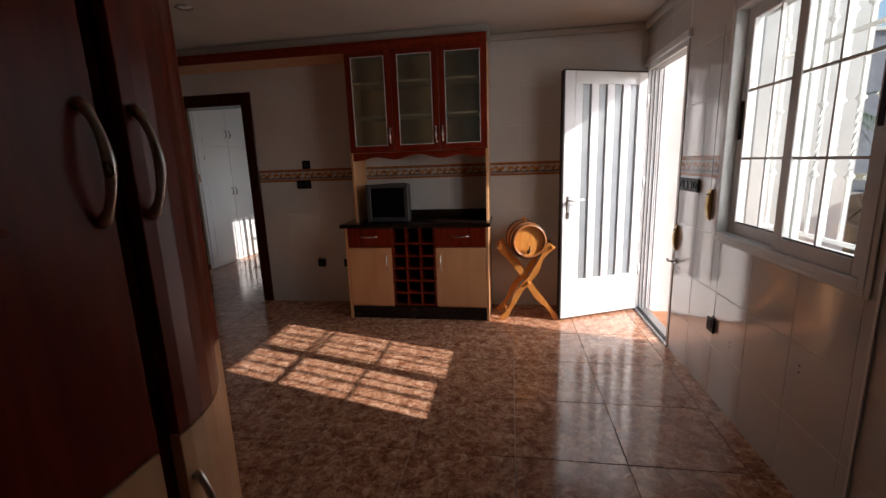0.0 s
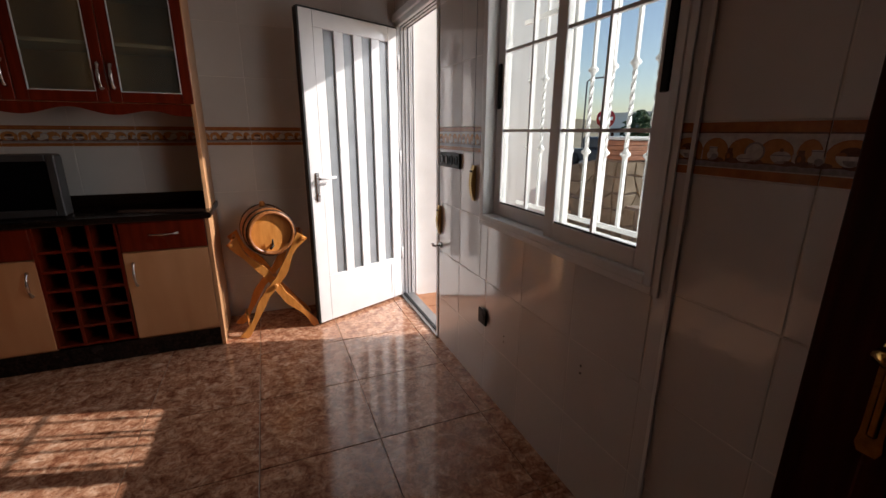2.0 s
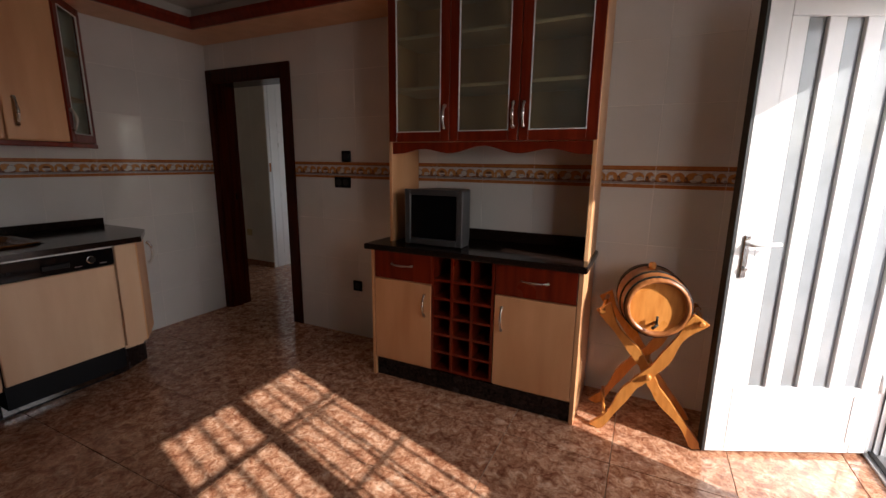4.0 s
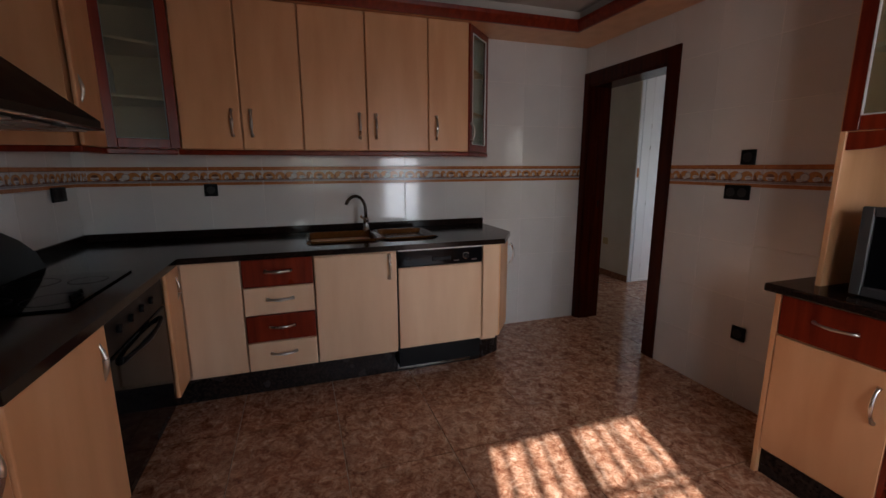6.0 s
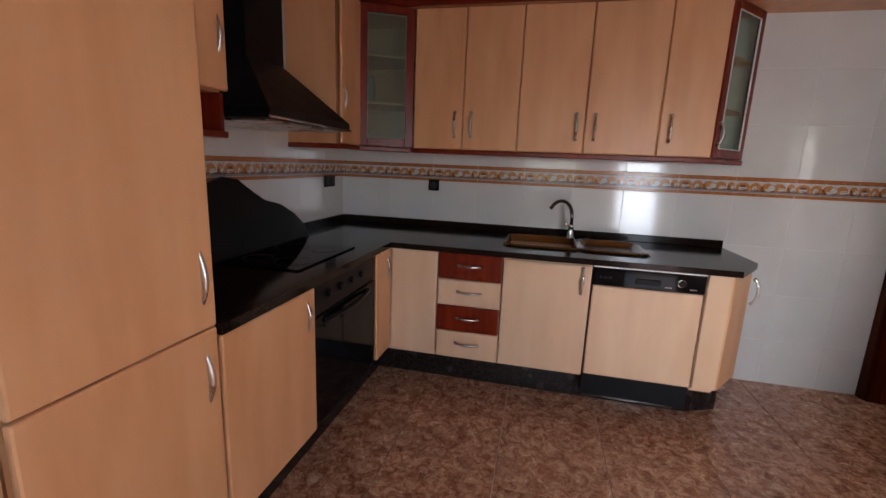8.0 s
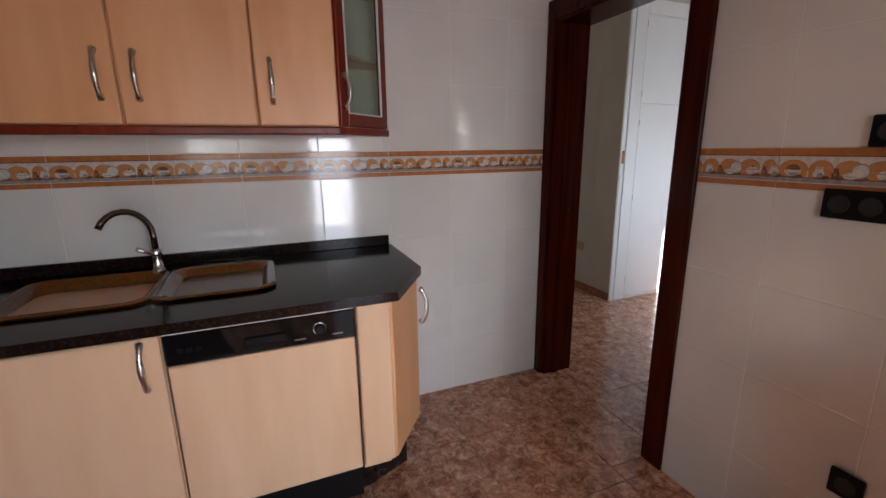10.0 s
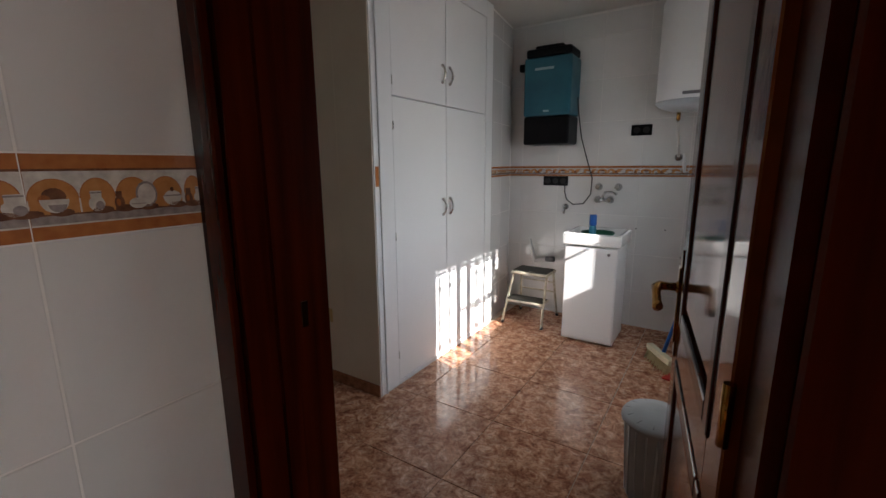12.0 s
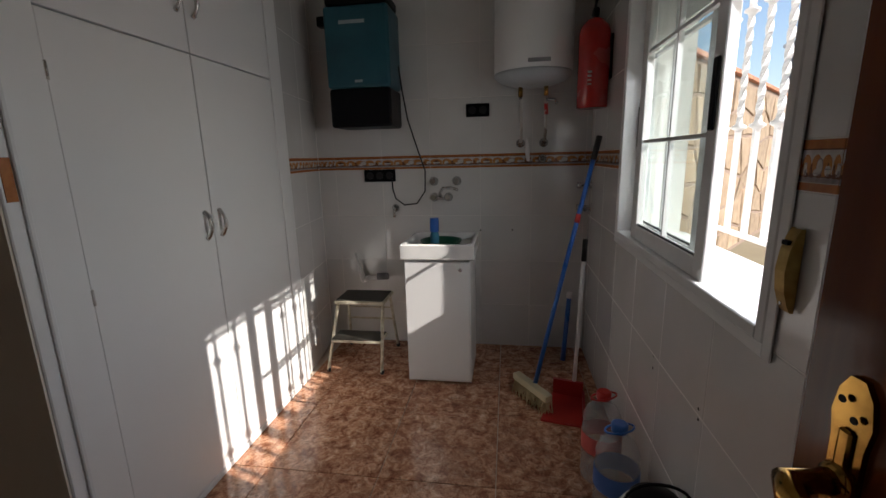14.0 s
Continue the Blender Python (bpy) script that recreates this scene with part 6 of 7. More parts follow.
for x, y, z in ((XE, 2.23, 0.56), (XE, 2.23, 0.53), (XE, 2.78, 0.42), (XE, 2.78, 0.39), (UE, 6.59, 0.635), (UE, 6.585, 0.59), (UE, 6.215, 0.66), (UE, 6.21, 0.63)):
    tagged(new("screw_hole", finish("screw_hole", lathe(bmnew(), [(0.005, 0), (0.0045, 0.001)], 8, pose(x - 0.0062, y, z, 0, -90)), RUBBER)), "dark plugged screw hole in the tiles", "screw hole", "wall screw holes")
for x, z in ((-3.36, 0.86), (-3.14, 0.863)):
    tagged(new("screw_hole", finish("screw_hole", lathe(bmnew(), [(0.006, 0), (0.005, 0.001)], 8, pose(x, UB - 0.0062, z, 90)), RUBBER)), "dark plugged screw hole in the tiles", "screw hole", "wall screw holes")

# ---- outdoors ----
GROUND = material("dry_ground", (0.22, 0.17, 0.11), (0.34, 0.28, 0.19), 0.9, scale=(0.6, 0.6, 0.6), stain=(0.10, 0.13, 0.05, 0.5), stain_scale=0.15, bump=0.3, bump_scale=8)
TERRA = material("terracotta", (0.36, 0.15, 0.07), (0.50, 0.24, 0.12), 0.55, scale=(8, 8, 8), per_piece=0.08)
RENDERW = material("white_render", (0.72, 0.71, 0.68), (0.82, 0.81, 0.78), 0.85, scale=(4, 4, 4), bump=0.3, bump_scale=90)
ASPHALT = material("asphalt", (0.10, 0.10, 0.10), (0.15, 0.15, 0.15), 0.85, scale=(5, 5, 5), bump=0.2)
solid("ground", box(bmnew(), -1500, 1500, -1500, 1500, -0.6, -0.20), GROUND, "dry open ground reaching the horizon", "ground")
te = solid("terrace", box(bmnew(), XE + 0.135, 4.6, -3.0, 9.2, -0.21, -0.055), GROUT, "terracotta tiled terrace", "terrace")
# Unseen patio kept pale so sunlight bounces into the utility window.
solid("terrace_patio", box(bmnew(), UE + 0.285, XE + 0.134, YN + 0.205, 9.2, -0.21, -0.055), GROUT, "pale bare patio slab, out of view", "terrace")
solid("door_step", box(bmnew(), XE + 0.10, XE + 0.1335, DOOR_E[0], DOOR_E[1], -0.1, -0.01), TERRA, "terracotta door sill step", "step")
solid("wall_terrace", box(bmnew(), XE + 0.134, 1.575, 4.60, 4.86, -0.2, 3.0), RENDERW, "sunlit white rendered terrace pier", "wall")
solid("wall_porch", box(bmnew(), 2.78, 3.86, 6.0, 6.25, -0.2, 3.2), RENDERW, "sunlit white rendered porch wall", "wall")
solid("wall_patio", box(bmnew(), UE + 0.284, -2.14, 8.30, 8.5, -0.2, 2.9), RENDERW, "sunlit white rendered patio wall", "wall")
solid("road", box(bmnew(), 12, 18, -60, 90, -0.21, -0.185), ASPHALT, "grey asphalt street", "road")
solid("pavement", box(bmnew(), 9.5, 12, -60, 90, -0.21, -0.06), plain("paving", (0.40, 0.36, 0.32), 0.8), "pale paved street edge", "pavement")

STONES = [material("flagstone", (0.25, 0.18, 0.115), (0.37, 0.28, 0.19), 0.8, scale=(6, 6, 6), per_piece=0.22, bump=0.4, bump_scale=25)]
MORTAR = plain("mortar", (0.27, 0.20, 0.155), 0.9, bump=0.3)
BRICK = material("coping_brick", (0.38, 0.15, 0.08), (0.50, 0.22, 0.12), 0.7, scale=(14, 14, 14), per_piece=0.15, bump=0.3)


def stone_face(parent, origin, along, up_h, n_u, n_v, out, seed, h_end=None):
    """Irregular flagstones: a jittered grid of polygons set proud of the mortar."""
    r = random.Random(seed)
    o, a, w = Vector(origin), Vector(along), Vector(out)
    L = a.length
    a.normalize()
    cell = L / n_u
    P = {}
    for i in range(n_u + 1):
        hh = up_h if h_end is None else up_h + (h_end - up_h) * i / n_u
        for j in range(n_v + 1):
            ju = 0 if i in (0, n_u) else (r.random() - 0.5) * 0.62 * cell
            jv = 0 if j in (0, n_v) else (r.random() - 0.5) * 0.6 * hh / n_v
            P[i, j] = (cell * i + ju + (0.5 * cell if (j % 2 and 0 < i < n_u) else 0) * 0.5, hh * j / n_v + jv)
    for i in range(n_u):
        for j in range(n_v):
            q = [P[i, j], P[i + 1, j], P[i + 1, j + 1], P[i, j + 1]]
            c = (sum(p[0] for p in q) / 4, sum(p[1] for p in q) / 4)
            pts = []
            for k in range(4):
                p, p2 = q[k], q[(k + 1) % 4]
                mid = ((p[0] + p2[0]) / 2, (p[1] + p2[1]) / 2)
                pts += [p, (mid[0] + (mid[0] - c[0]) * -0.06, mid[1] + (mid[1] - c[1]) * -0.06)]
            bm = bmnew()
            f = 0.93
            lo = [bm.verts.new(o + a * (c[0] + (p[0] - c[0]) * f) + Vector((0, 0, c[1] + (p[1] - c[1]) * f))) for p in pts]
            hi = [bm.verts.new(o + a * (c[0] + (p[0] - c[0]) * f * 0.93) + Vector((0, 0, c[1] + (p[1] - c[1]) * f * 0.93)) + w * (0.016 + 0.012 * r.random())) for p in pts]
            bm.faces.new(hi)
            for k in range(len(pts)):
                bm.faces.new((lo[k], lo[(k + 1) % len(pts)], hi[(k + 1) % len(pts)], hi[k]))
            bmesh.ops.recalc_face_normals(bm, faces=bm.faces)
            part("stone", bm, STONES[0], parent)


# boundary wall seen from the utility window
ga, gd = Vector((-1.95, 9.28, 0)), Vector((1.95, 2.55, 0)).normalized()
gn = Vector((gd.y, -gd.x, 0))
GW = Matrix.Translation(ga) @ Matrix((gd, -gn, Vector((0, 0, 1)))).transposed().to_4x4()
bm = box(bmnew(), 0, 8.4, 0, 0.25, -0.2, 2.35)
bm.transform(GW)
pw = solid("garden_wall", bm, MORTAR, "ochre flagstone boundary wall with brick coping", "garden wall", "")
stone_face(pw, ga + gn * 0.002 + Vector((0, 0, -0.15)), gd * 8.3, 2.45, 12, 6, gn, 5)
for k in range(32):
    bm = box(bmnew(), 0.26 * k, 0.26 * k + 0.25, -0.06, 0.31, 2.352, 2.41, 0.006)
    bm.transform(GW)
    part("coping_brick", bm, BRICK, pw)
# low wall and pillars at the street side
SX = 4.68
lw = solid("street_wall", prism(bmnew(), [(SX, -2.0), (SX + 0.2, -2.0), (SX + 0.2, 9.98), (SX, 9.98)], -0.2, 0.42), MORTAR, "low ochre flagstone street wall", "garden wall", "")
stone_face(lw, (SX - 0.002, 9.9, -0.18), (0, -11.8, 0), 0.58, 26, 2, (-1, 0, 0), 8)
rw = thing("ramp_wall", (SX + 0.1, 7.0, 0.42), "sloping ochre stone wall beside the pillar", "garden wall")
bm = bmnew()
v = [bm.verts.new(c) for c in ((SX + 0.03, 5.9, 0.42), (SX + 0.17, 5.9, 0.42), (SX + 0.17, 8.6, 0.42), (SX + 0.03, 8.6, 0.42), (SX + 0.03, 5.9, 1.08), (SX + 0.17, 5.9, 1.08), (SX + 0.17, 8.6, 0.5), (SX + 0.03, 8.6, 0.5))]
for q in ((0, 3, 2, 1), (4, 5, 6, 7), (0, 1, 5, 4), (1, 2, 6, 5), (2, 3, 7, 6), (3, 0, 4, 7)):
    bm.faces.new([v[k] for k in q])
part("core", bm, MORTAR, rw)
stone_face(rw, (SX + 0.028, 8.58, 0.43), (0, -2.66, 0), 0.07, 9, 2, (-1, 0, 0), 21, 0.63)
for yy in (5.72, 9.4, 1.8):
    p = thing("stone_pillar", (SX + 0.1, yy, 0), "ochre flagstone gate pillar with brick cap", "pillar", "street pillars")
    part("shaft", box(bmnew(), SX - 0.06, SX + 0.26, yy - 0.16, yy + 0.16, -0.2, 1.03), MORTAR, p)
    stone_face(p, (SX - 0.062, yy + 0.16, -0.15), (0, -0.32, 0), 1.17, 2, 5, (-1, 0, 0), int(yy * 10))
    stone_face(p, (SX - 0.06, yy - 0.162, -0.15), (0.32, 0, 0), 1.17, 2, 5, (0, -1, 0), int(yy * 10) + 1)
    for k in range(4):
        part("cap_brick", box(bmnew(), SX - 0.09, SX + 0.29, yy - 0.19, yy + 0.19, 1.035 + 0.065 * k, 1.095 + 0.065 * k, 0.006), BRICK, p)
    part("cap_stone", prism(bmnew(), [(SX - 0.11, yy - 0.21), (SX + 0.31, yy - 0.21), (SX + 0.31, yy + 0.21), (SX - 0.11, yy + 0.21)], 1.297, 1.345, 0.015), RENDERW, p)
fn = thing("street_fence", (SX + 1.5, 4, -0.2), "white metal street fence beyond the wall", "fence")
WI = bpy.data.materials["white_iron"]
for z in (0.12, 0.62):
    part("rail", box(bmnew(), SX + 1.49, SX + 1.51, -1.9, 16, z, z + 0.04), WI, fn)
me = finish("post", box(bmnew(), SX + 1.492, SX + 1.508, -0.008, 0.008, -0.2, 0.62), WI)
for k in range(90):
    o = part("post", me, None, fn)
    o.matrix_parent_inverse = fn.matrix_basis.inverted()
    o.location = (0, -1.85 + 0.2 * k, 0)


# trees, street lamp, sign and distant houses
LEAF = material("leaves", (0.03, 0.07, 0.02), (0.09, 0.15, 0.05), 0.6, scale=(4, 4, 4))
BARK = material("bark", (0.10, 0.07, 0.045), (0.22, 0.16, 0.10), 0.9, scale=(10, 10, 3), bump=0.5, bump_scale=20)


def bush_tree(x, y, h, spread, seed, label):
    r = random.Random(seed)
    t = thing("tree", (x, y, -0.2), label, "tree", "street trees")
    part("trunk", tube(bmnew(), [(x, y, -0.2), (x + 0.05, y, h * 0.3), (x, y + 0.05, h * 0.6)], 0.12, 8, [0.14, 0.10, 0.05]), BARK, t)
    bm = bmnew()
    for _ in range(1400):
        a, q, z = r.random() * 6.283, r.random() ** 0.5, r.random()
        rad = spread * math.sin(math.pi * (0.12 + 0.85 * z)) * (0.7 + 0.5 * noise.noise((math.cos(a) * 2 + seed, math.sin(a) * 2, z * 4)))
        c = Vector((x + rad * q * math.cos(a), y + rad * q * math.sin(a), h * (0.35 + 0.65 * z)))
        u = Vector((r.gauss(0, 1), r.gauss(0, 1), r.gauss(0, 1))).normalized() * 0.13
        v = u.orthogonal().normalized() * 0.06
        bm.faces.new([bm.verts.new(c + k) for k in (-u, v, u, -v)])
    part("crown", bm, LEAF, t)["kind"] = "stuff"


def palm(x, y, h, seed):
    r = random.Random(seed)
    t = thing("palm_tree", (x, y, -0.2), "palm tree with a full crown of fronds", "palm tree")
    part("trunk", tube(bmnew(), [(x, y, -0.2), (x + 0.1, y, h * 0.5), (x, y, h)], 0.2, 10, [0.28, 0.2, 0.22]), BARK, t)
    for k in range(64):
        a, el = r.random() * 6.283, radians(-65 + 135 * r.random())
        L = 1.2 + 0.45 * r.random()
        bm = bmnew()
        d = Vector((math.cos(a), math.sin(a), 0))
        s = Vector((-d.y, d.x, 0))
        P = []
        for i in range(9):
            q = i / 8
            P.append(Vector((x, y, h)) + d * L * q * math.cos(el) + Vector((0, 0, L * q * math.sin(el) - 0.55 * q * q)))
        for i in range(8):
            for sg in (-1, 1):
                w = 0.30 * math.sin(math.pi * (0.15 + 0.8 * i / 8))
                for e in (0.0, 0.5):
                    b0 = P[i].lerp(P[i + 1], e)
                    b1 = P[i].lerp(P[i + 1], e + 0.3)
                    bm.faces.new([bm.verts.new(c) for c in (b0, b1, b1 + s * sg * w + (P[i + 1] - P[i]) * 0.8 - Vector((0, 0, 0.12)))])
        part("frond", bm, LEAF, t)


palm(13.75, 21.6, 3.0, 3)
bush_tree(18.4, 18.6, 2.5, 1.3, 5, "rounded dark green street tree")
bush_tree(21.5, 20.0, 2.8, 1.5, 6, "rounded dark green street tree")
bush_tree(24, 19, 2.3, 1.6, 9, "low dark green street tree")
sl_ = thing("street_lamp", (22.6, 28, 0), "slim grey street lamp", "street lamp")
part("pole", tube(bmnew(), [(22.6, 28, -0.2), (22.6, 28, 5.0), (22.8, 27.8, 5.2), (23.3, 27.3, 5.25)], 0.06), GREYP, sl_)
part("lantern", box(bmnew(), 23.2, 23.8, 27.1, 27.4, 5.2, 5.3, 0.03), GREYP, sl_)
sg = thing("no_entry_sign", (10.9, 12.9, 0), "round red no-entry sign on a post", "road sign")
part("post", tube(bmnew(), [(10.9, 12.9, -0.2), (10.9, 12.9, 2.15)], 0.03), GREYP, sg)
SM = look((10.86, 12.86, 1.85), (0, 1, 1.5))
part("disc", lathe(bmnew(), [(0.30, -0.01), (0.30, 0.01), (0.05, 0.011)], 28, SM @ pose(0, 0, -0.02, 180)), bpy.data.materials["red_paint"], sg)
bm = box(bmnew(), -0.22, 0.22, -0.05, 0.05, 0.0, 0.006)
bm.transform(SM @ pose(0, 0, -0.036, 180))
part("bar", bm, WHITE, sg, "white bar")


def house(x, y, w, d, h, seed, label, render_coat):
    r = random.Random(seed)
    b = thing("house", (x, y, -0.2), label, "house", "street houses")
    part("wall", box(bmnew(), x, x + d, y, y + w, -0.2, h), render_coat, b)
    part("roof", box(bmnew(), x - 0.15, x + d + 0.15, y - 0.15, y + w + 0.15, h, h + 0.25), RENDERW, b)
    for k in range(int(w // 3)):
        for z in [0.9 + 3 * q for q in range(int(h // 3))]:
            wd = part("window", box(bmnew(), x - 0.03, x + 0.03, y + 1 + 3 * k, y + 2.1 + 3 * k, z, z + 1.2), BLACKGLOSS, b, "dark window")
            part("frame", box(bmnew(), x - 0.05, x - 0.03, y + 0.95 + 3 * k, y + 2.15 + 3 * k, z - 0.08, z), ALU, wd)
    part("door", box(bmnew(), x - 0.04, x + 0.02, y + w - 1.2, y + w - 0.3, -0.2, 1.95), DOORWOOD, b)


# House coat greyed to stand for its shaded side.
SHADECOAT = material("shaded_render", (0.26, 0.26, 0.30), (0.34, 0.34, 0.38), 0.9, scale=(2, 2, 2), bump=0.1, bump_scale=40)
house(17.0, 33, 9, 7, 8.6, 1, "rendered two-storey house across the street, greyed as shade", SHADECOAT)
house(28, 52, 10, 9, 6.4, 2, "white rendered house further down the street", RENDERW)
house(70, 62, 14, 10, 5.2, 3, "white low house beyond the trees", RENDERW)
cr = thing("parked_car", (15.4, 17, -0.18), "dark parked car at the street", "car")
bm = prism(bmnew(), [(0, 0), (4.1, 0), (4.1, 1.65), (0, 1.65)], 0.25, 0.8, 0.08)
prism(bm, [(0.9, 0.1), (3.3, 0.1), (3.0, 1.55), (1.1, 1.55)], 0.8, 1.38, 0.12)
bm.transform(Matrix.Translation((16.2, 15.5, -0.18)) @ Matrix.Rotation(radians(90), 4, "Z"))
part("body", bm, plain("car_paint", (0.05, 0.06, 0.08), 0.2), cr)
for dx in (0.75, 3.3):
    part("wheel", lathe(bmnew(), [(0.3, -0.1), (0.31, 0), (0.3, 0.1), (0.15, 0.11)], 20, Matrix.Translation((14.55, 15.5 + dx, 0.12)) @ pose(0, 0, 0, 0, -90)), RUBBER, cr)
mt = new("distant_hills", finish("distant_hills", bmnew(), GROUND))
bm = bmnew()
pr = None
for i in range(80):
    a = radians(-40 + 160 * i / 79)
    hgt = 22 + 26 * (noise.noise((i * 0.13, 3.1, 0)) + 0.4) + 5 * noise.noise((i * 0.6, 7, 0))
    lo, hi = bm.verts.new((900 * math.cos(a), 900 * math.sin(a), -1)), bm.verts.new((980 * math.cos(a), 980 * math.sin(a), max(hgt, 4)))
    if pr:
        bm.faces.new((pr[0], lo, hi, pr[1]))
    pr = (lo, hi)
bm.to_mesh(mt.data)
bm.free()
tagged(mt, "low hazy hills on the horizon", "hills", kind="structure")
mt.name = "backdrop"

# ---- floor tiles, wall tiles and the decorated band ----
def slab_mesh(name, w, d, t, mat, ch):
    """A thin tile lying in x, y with chamfered top edges, its face at z = t."""
    bm = bmnew()
    lo = [bm.verts.new((x * w / 2, y * d / 2, 0)) for x, y in ((-1, -1), (1, -1), (1, 1), (-1, 1))]
    md = [bm.verts.new((x * w / 2, y * d / 2, t - ch * 0.7)) for x, y in ((-1, -1), (1, -1), (1, 1), (-1, 1))]
    hi = [bm.verts.new((x * (w / 2 - ch), y * (d / 2 - ch), t)) for x, y in ((-1, -1), (1, -1), (1, 1), (-1, 1))]
    bm.faces.new(hi)
    for a, b in ((lo, md), (md, hi)):
        for k in range(4):
            bm.faces.new((a[k], a[(k + 1) % 4], b[(k + 1) % 4], b[k]))
    return finish(name, bm, mat)


CACHE = {}


def slab(name, w, d, t, mat):
    key = (name, round(w, 3), round(d, 3), t, mat.name)
    if key not in CACHE:
        CACHE[key] = slab_mesh(name, w, d, t, mat, 0.0019 if name == "wall_tile" else 0.0012)
    return CACHE[key]


def lay(parent, rect, m, name, mat, t=0.006, gap=0.0016):
    """One tile for rect (u0, u1, v0, v1) in the plane of the pose m."""
    w, d = rect[1] - rect[0] - gap, rect[3] - rect[2] - gap
    if w < 0.012 or d < 0.012:
        return
    o = new(name, slab(name, w, d, t, mat))
    o.parent = parent
    o.matrix_basis = m @ Matrix.Translation(((rect[0] + rect[1]) / 2, (rect[2] + rect[3]) / 2, 0))


def grid(a, b, start, pitch):
    out = [a]
    k = math.ceil((a - start) / pitch)
    while start + k * pitch < b - 1e-4:
        if start + k * pitch > a + 1e-4:
            out.append(start + k * pitch)
        k += 1
    return out + [b]


FM_ = Matrix.Translation((0, 0, -0.006))
gx, gy = grid(XW, XE, 0.0, 0.527), grid(-3.4, YN + 0.10, 2.275, 0.527)
for x0, x1 in zip(gx, gx[1:]):
    for y0, y1 in zip(gy, gy[1:]):
        for r in minus((x0, x1, y0, y1), [(XW, DOOR_U[0], YN, 9), (DOOR_U[1], XE, YN, 9), (XW, -1.5, -2, YS)]):
            lay(floor, r, FM_, "floor_tile", FLOOR, gap=0.0042)
gx, gy = grid(-6.6, UE, -3.215, 0.515), grid(YN + 0.10, UB, 6.60, 0.527)
for x0, x1 in zip(gx, gx[1:]):
    for y0, y1 in zip(gy, gy[1:]):
        for r in minus((x0, x1, y0, y1), [(-9, CX, 5.93, 9), (XW - 0.2 - 3, DOOR_U[0], 0, HS), (DOOR_U[1], 2, 0, HS)]):
            lay(floor, r, FM_, "floor_tile", FLOOR, gap=0.0042)
gx = grid(-7.2, -4.7, -5.5, 0.4)
for x0, x1 in zip(gx, gx[1:]):
    lay(floor, (x0, x1, 5.93, 8.2), FM_, "floor_tile", FLOOR, gap=0.0042)


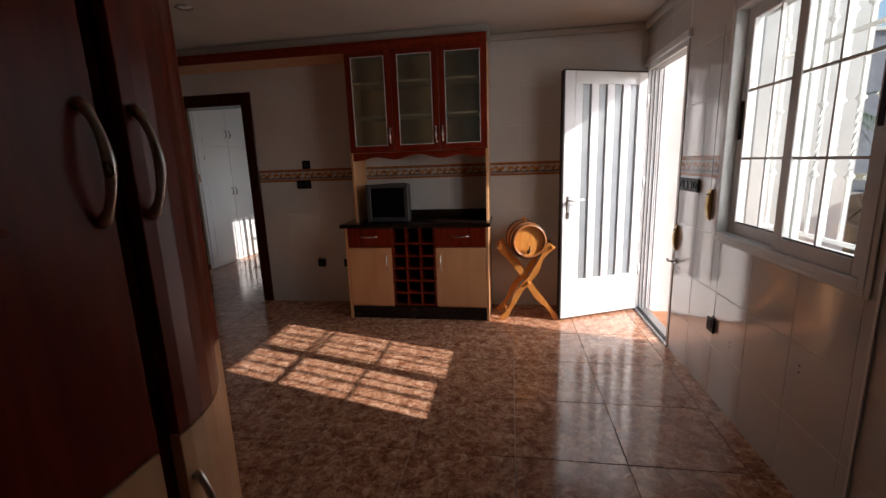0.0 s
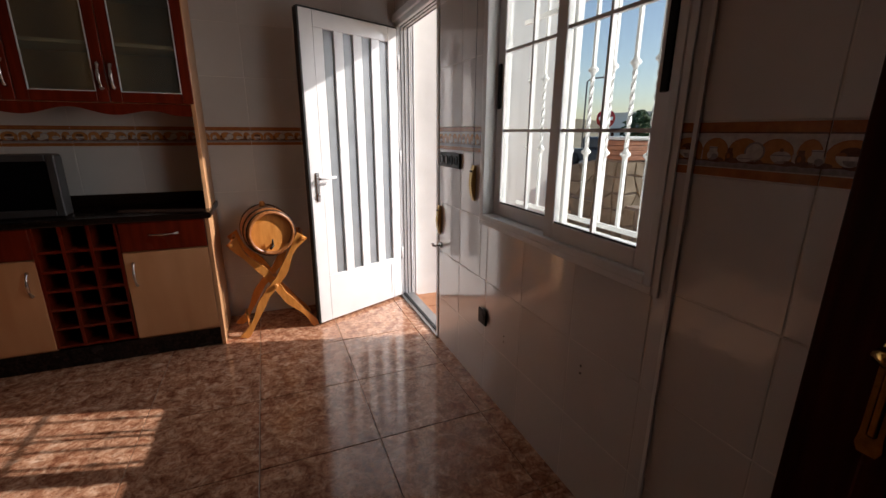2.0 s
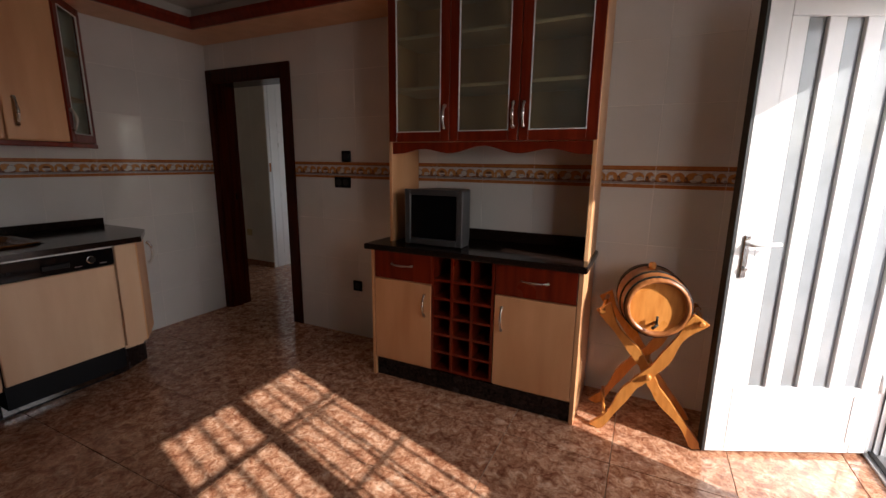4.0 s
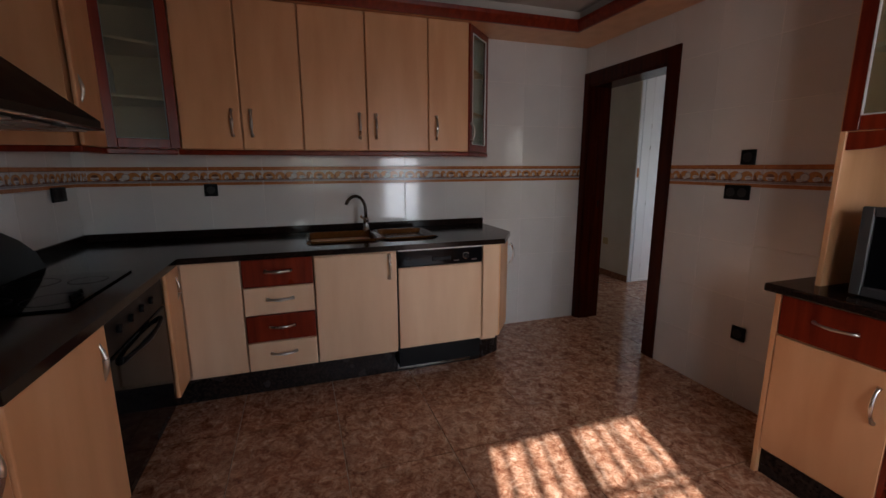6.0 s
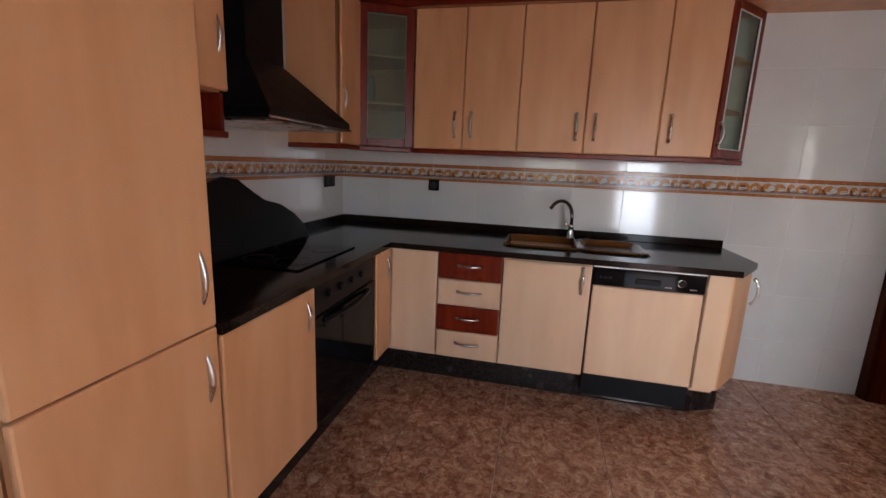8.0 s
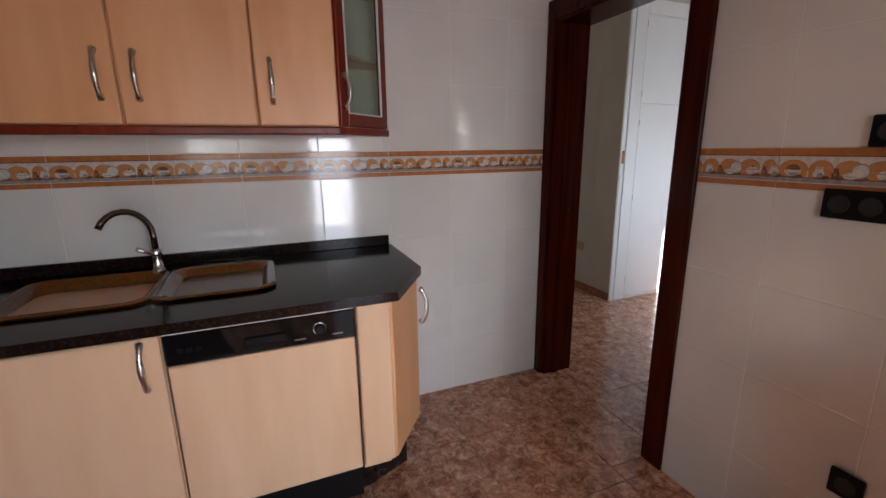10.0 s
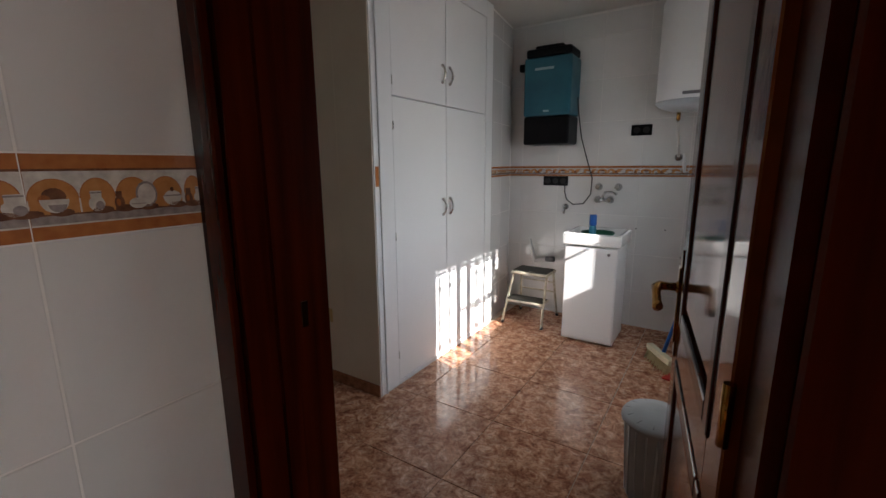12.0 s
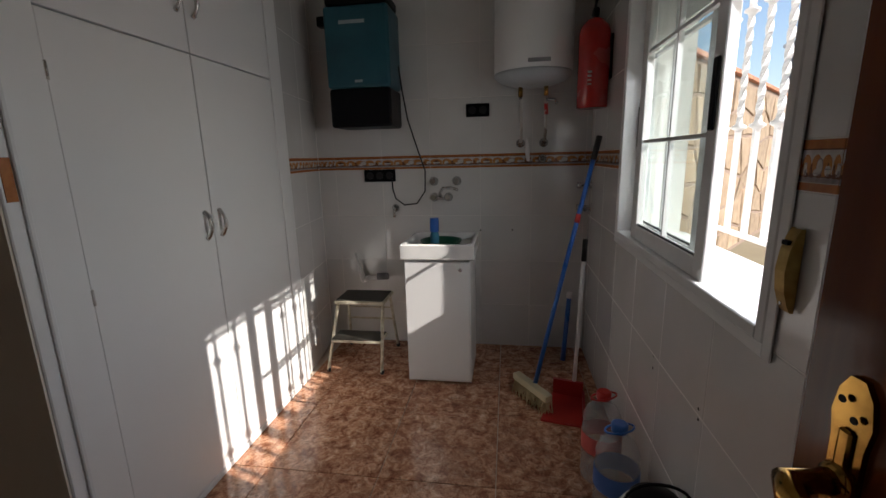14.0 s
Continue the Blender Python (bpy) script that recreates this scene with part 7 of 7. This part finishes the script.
def band_mesh():
    """One decorated band tile, 1 wide: rails, scalloped white edge, dishes on an orange ground. Lies in x, y; y from 0 to 1."""
    W, H = 0.345, B1 - B0
    bm = bmnew()

    def poly(pts, z, k):
        f = bm.faces.new([bm.verts.new((x, y, z)) for x, y in pts])
        f.material_index = k
        f.normal_update()
        if f.normal.z < 0:
            f.normal_flip()

    def rect(x0, x1, y0, y1, z, k):
        poly([(x0, y0), (x1, y0), (x1, y1), (x0, y1)], z, k)

    def ell(cx, cy, rx, ry, z, k, a0=0, a1=360, n=14):
        poly([(cx + rx * math.cos(radians(a0 + (a1 - a0) * i / n)), cy + ry * math.sin(radians(a0 + (a1 - a0) * i / n))) for i in range(n + (0 if a1 - a0 == 360 else 1))], z, k)

    t = 0.0072
    hw = W / 2 - 0.0012
    vs = [[bm.verts.new((x, y, z)) for x, y in ((-hw, 0.001), (hw, 0.001), (hw, H - 0.001), (-hw, H - 0.001))] for z in (0, t)]
    bm.faces.new(vs[1])
    for k in range(4):
        bm.faces.new((vs[0][k], vs[0][(k + 1) % 4], vs[1][(k + 1) % 4], vs[1][k]))
    z1, z2, z3, z4 = t + 0.0003, t + 0.0006, t + 0.0009, t + 0.0012
    rect(-hw, hw, H - 0.026, H - 0.0225, z1, 1)
    rect(-hw, hw, 0.021, 0.0235, z1, 2)
    rect(-hw, hw, 0.0235, H - 0.026, z1, 2)
    arches = [(-0.130, 0.040), (-0.056, 0.031), (0.012, 0.034), (0.082, 0.034), (0.146, 0.022)]
    for cx, r in arches:
        ell(cx, 0.060, r, H - 0.038 - 0.060, z2, 4, 0, 180)
        rect(max(cx - r, -hw), min(cx + r, hw), 0.036, 0.060, z2, 4)
        ell(cx, 0.060, r + 0.0015, H - 0.0365 - 0.060, z2 - 0.00015, 0, 0, 180)
    rect(-hw, hw, 0.0235, 0.037, z2, 3)
    rect(-hw, hw, 0.0360, 0.0385, z3, 1)
    for cx, kind in ((-0.130, 0), (-0.060, 1), (-0.018, 2), (0.030, 3), (0.094, 4), (0.132, 2), (0.160, 1)):
        ell(cx + 0.010, 0.040, 0.020, 0.006, z3, 1)
        if kind == 0:
            ell(cx, 0.064, 0.020, 0.013, z3, 1); ell(cx - 0.016, 0.060, 0.010, 0.007, z3, 0); ell(cx, 0.060, 0.024, 0.020, z4, 2, 180, 360); ell(cx + 0.004, 0.052, 0.015, 0.011, z4 + 0.0002, 3, 180, 360)
        elif kind == 1:
            ell(cx, 0.050, 0.015, 0.012, z3, 2); rect(cx - 0.010, cx + 0.010, 0.056, 0.070, z3, 2); rect(cx - 0.011, cx + 0.011, 0.066, 0.0685, z4, 3); ell(cx + 0.005, 0.047, 0.008, 0.007, z4, 3)
        elif kind == 2:
            ell(cx, 0.049, 0.010, 0.012, z3, 1); rect(cx - 0.006, cx + 0.006, 0.056, 0.068, z3, 1); ell(cx - 0.002, 0.050, 0.004, 0.006, z4, 0)
        elif kind == 3:
            ell(cx + 0.008, 0.061, 0.023, 0.022, z3, 3); ell(cx + 0.008, 0.061, 0.019, 0.018, z4, 2); ell(cx - 0.012, 0.047, 0.018, 0.009, z4 + 0.0002, 2); rect(cx - 0.026, cx + 0.004, 0.045, 0.0465, z4 + 0.0004, 3)
        else:
            ell(cx, 0.055, 0.021, 0.016, z3, 2, 180, 360); ell(cx, 0.056, 0.018, 0.009, z3, 2, 0, 180); rect(cx - 0.020, cx + 0.020, 0.055, 0.0575, z4, 3); ell(cx, 0.067, 0.004, 0.004, z4, 1)
    return finish("band_tile", bm, [OCHRE, BANDDARK, BANDWHITE, BANDGREY, BANDPALE])


BAND = band_mesh()


def tiled(wall_ob, m, u0, u1, start, holes=(), z1=2.49, pitch=0.345, b0=B0, b1=B1):
    """Tiles a wall face. m: pose of the face, x along the wall, y up, z out of it."""
    below = [0.0, 0.315, 0.64, 0.965, b0]
    above = [b1, 1.75, 2.09, 2.43, max(z1, 2.44)]
    us = grid(u0, u1, start, pitch)
    bm = bmnew()
    for r in minus((u0, u1, 0.0, z1), holes):
        box(bm, r[0], r[1], r[2], r[3], 0.0002, 0.0048)
    g_ = new("grout", finish("grout", bm, GROUT))
    g_.parent, g_.matrix_basis = wall_ob, m
    for a, b in zip(us, us[1:]):
        for rows in (below, above):
            for c, d in zip(rows, rows[1:]):
                for r in minus((a, b, c, min(d, z1)), holes):
                    lay(wall_ob, r, m, "wall_tile", TILE, gap=0.0032)
        for r in minus((a, b, b0, b1), holes):
            if r[3] - r[2] > 0.08 and r[1] - r[0] > 0.02:
                o = new("band_tile", BAND)
                o.parent = wall_ob
                o.matrix_basis = m @ Matrix.Translation(((r[0] + r[1]) / 2, b0, 0)) @ Matrix.Diagonal(((r[1] - r[0]) / 0.345, (b1 - b0) / (B1 - B0), 1, 1))


def face(o, u, out):
    """Pose of a wall face at o, x along u, y up, z towards out."""
    u, out = Vector(u), Vector(out)
    return Matrix.Translation(o) @ Matrix((u, Vector((0, 0, 1)), out)).transposed().to_4x4()


# north: u = x; west: u = y with z out along +x needs x along -y to stay right-handed where up is y
tiled(WALLS["wall_north"], face((0, YN, 0), (1, 0, 0), (0, -1, 0)), XW, XE, -2.345, [(DOOR_U[0] - 0.001, DOOR_U[1] + 0.001, -1, DOOR_U[3] + 0.001), (-1.47, -0.21, 0, 0.9)])
tiled(WALLS["wall_east"], face((XE, 0, 0), (0, -1, 0), (-1, 0, 0)), -(YN - 0.009), 0.9, -2.305, [(-DOOR_E[1], -DOOR_E[0], -1, DOOR_E[3]), (-WIN_E[1], -WIN_E[0], WIN_E[2], WIN_E[3])], pitch=0.339)
tiled(WALLS["wall_west"], face((XW, 0, 0), (0, 1, 0), (1, 0, 0)), YS, YN - 0.009, 3.63, [(YS, 3.6, 0, 0.9), (YS, 3.6, UZ0, 2.6)])
tiled(WALLS["wall_south"], face((0, YS, 0), (-1, 0, 0), (0, 1, 0)), 1.50, -(XW + 0.009), 1.6, [(0, 9, 0, 0.9)])
tiled(WALLS["wall_utility_back"], face((0, UB, 0), (1, 0, 0), (0, -1, 0)), -4.54, UE, -4.05, z1=2.6, b0=U0, b1=U1)
tiled(WALLS["wall_utility_east"], face((UE, 0, 0), (0, -1, 0), (-1, 0, 0)), -(UB - 0.009), -HS, -5.84, [(-WIN_U[1], -WIN_U[0], WIN_U[2], WIN_U[3])], z1=2.6, b0=U0, b1=U1)
v = (Vector((-4.52, UB, 0)) - Vector((CX - 0.02, 7.39, 0))).normalized()
tiled(bpy.data.objects["wall_utility_return"], face((CX - 0.02, 7.39, 0), v, (v.y, -v.x, 0)), 0.0, 0.585, 0.3, z1=2.6, b0=U0, b1=U1)

# terrace paving
gx, gy = grid(XE + 0.135, 4.6, 1.6, 0.42), grid(2.0, 9.2, 2.2, 0.42)
TM = Matrix.Translation((0, 0, -0.055))
for x0, x1 in zip(gx, gx[1:]):
    for y0, y1 in zip(gy, gy[1:]):
        for r in minus((x0, x1, y0, y1), [(XE, 1.58, 4.59, 4.87), (2.77, 3.87, 5.99, 6.26)]):
            lay(te, r, TM, "paving_tile", TERRA, 0.008, 0.008)
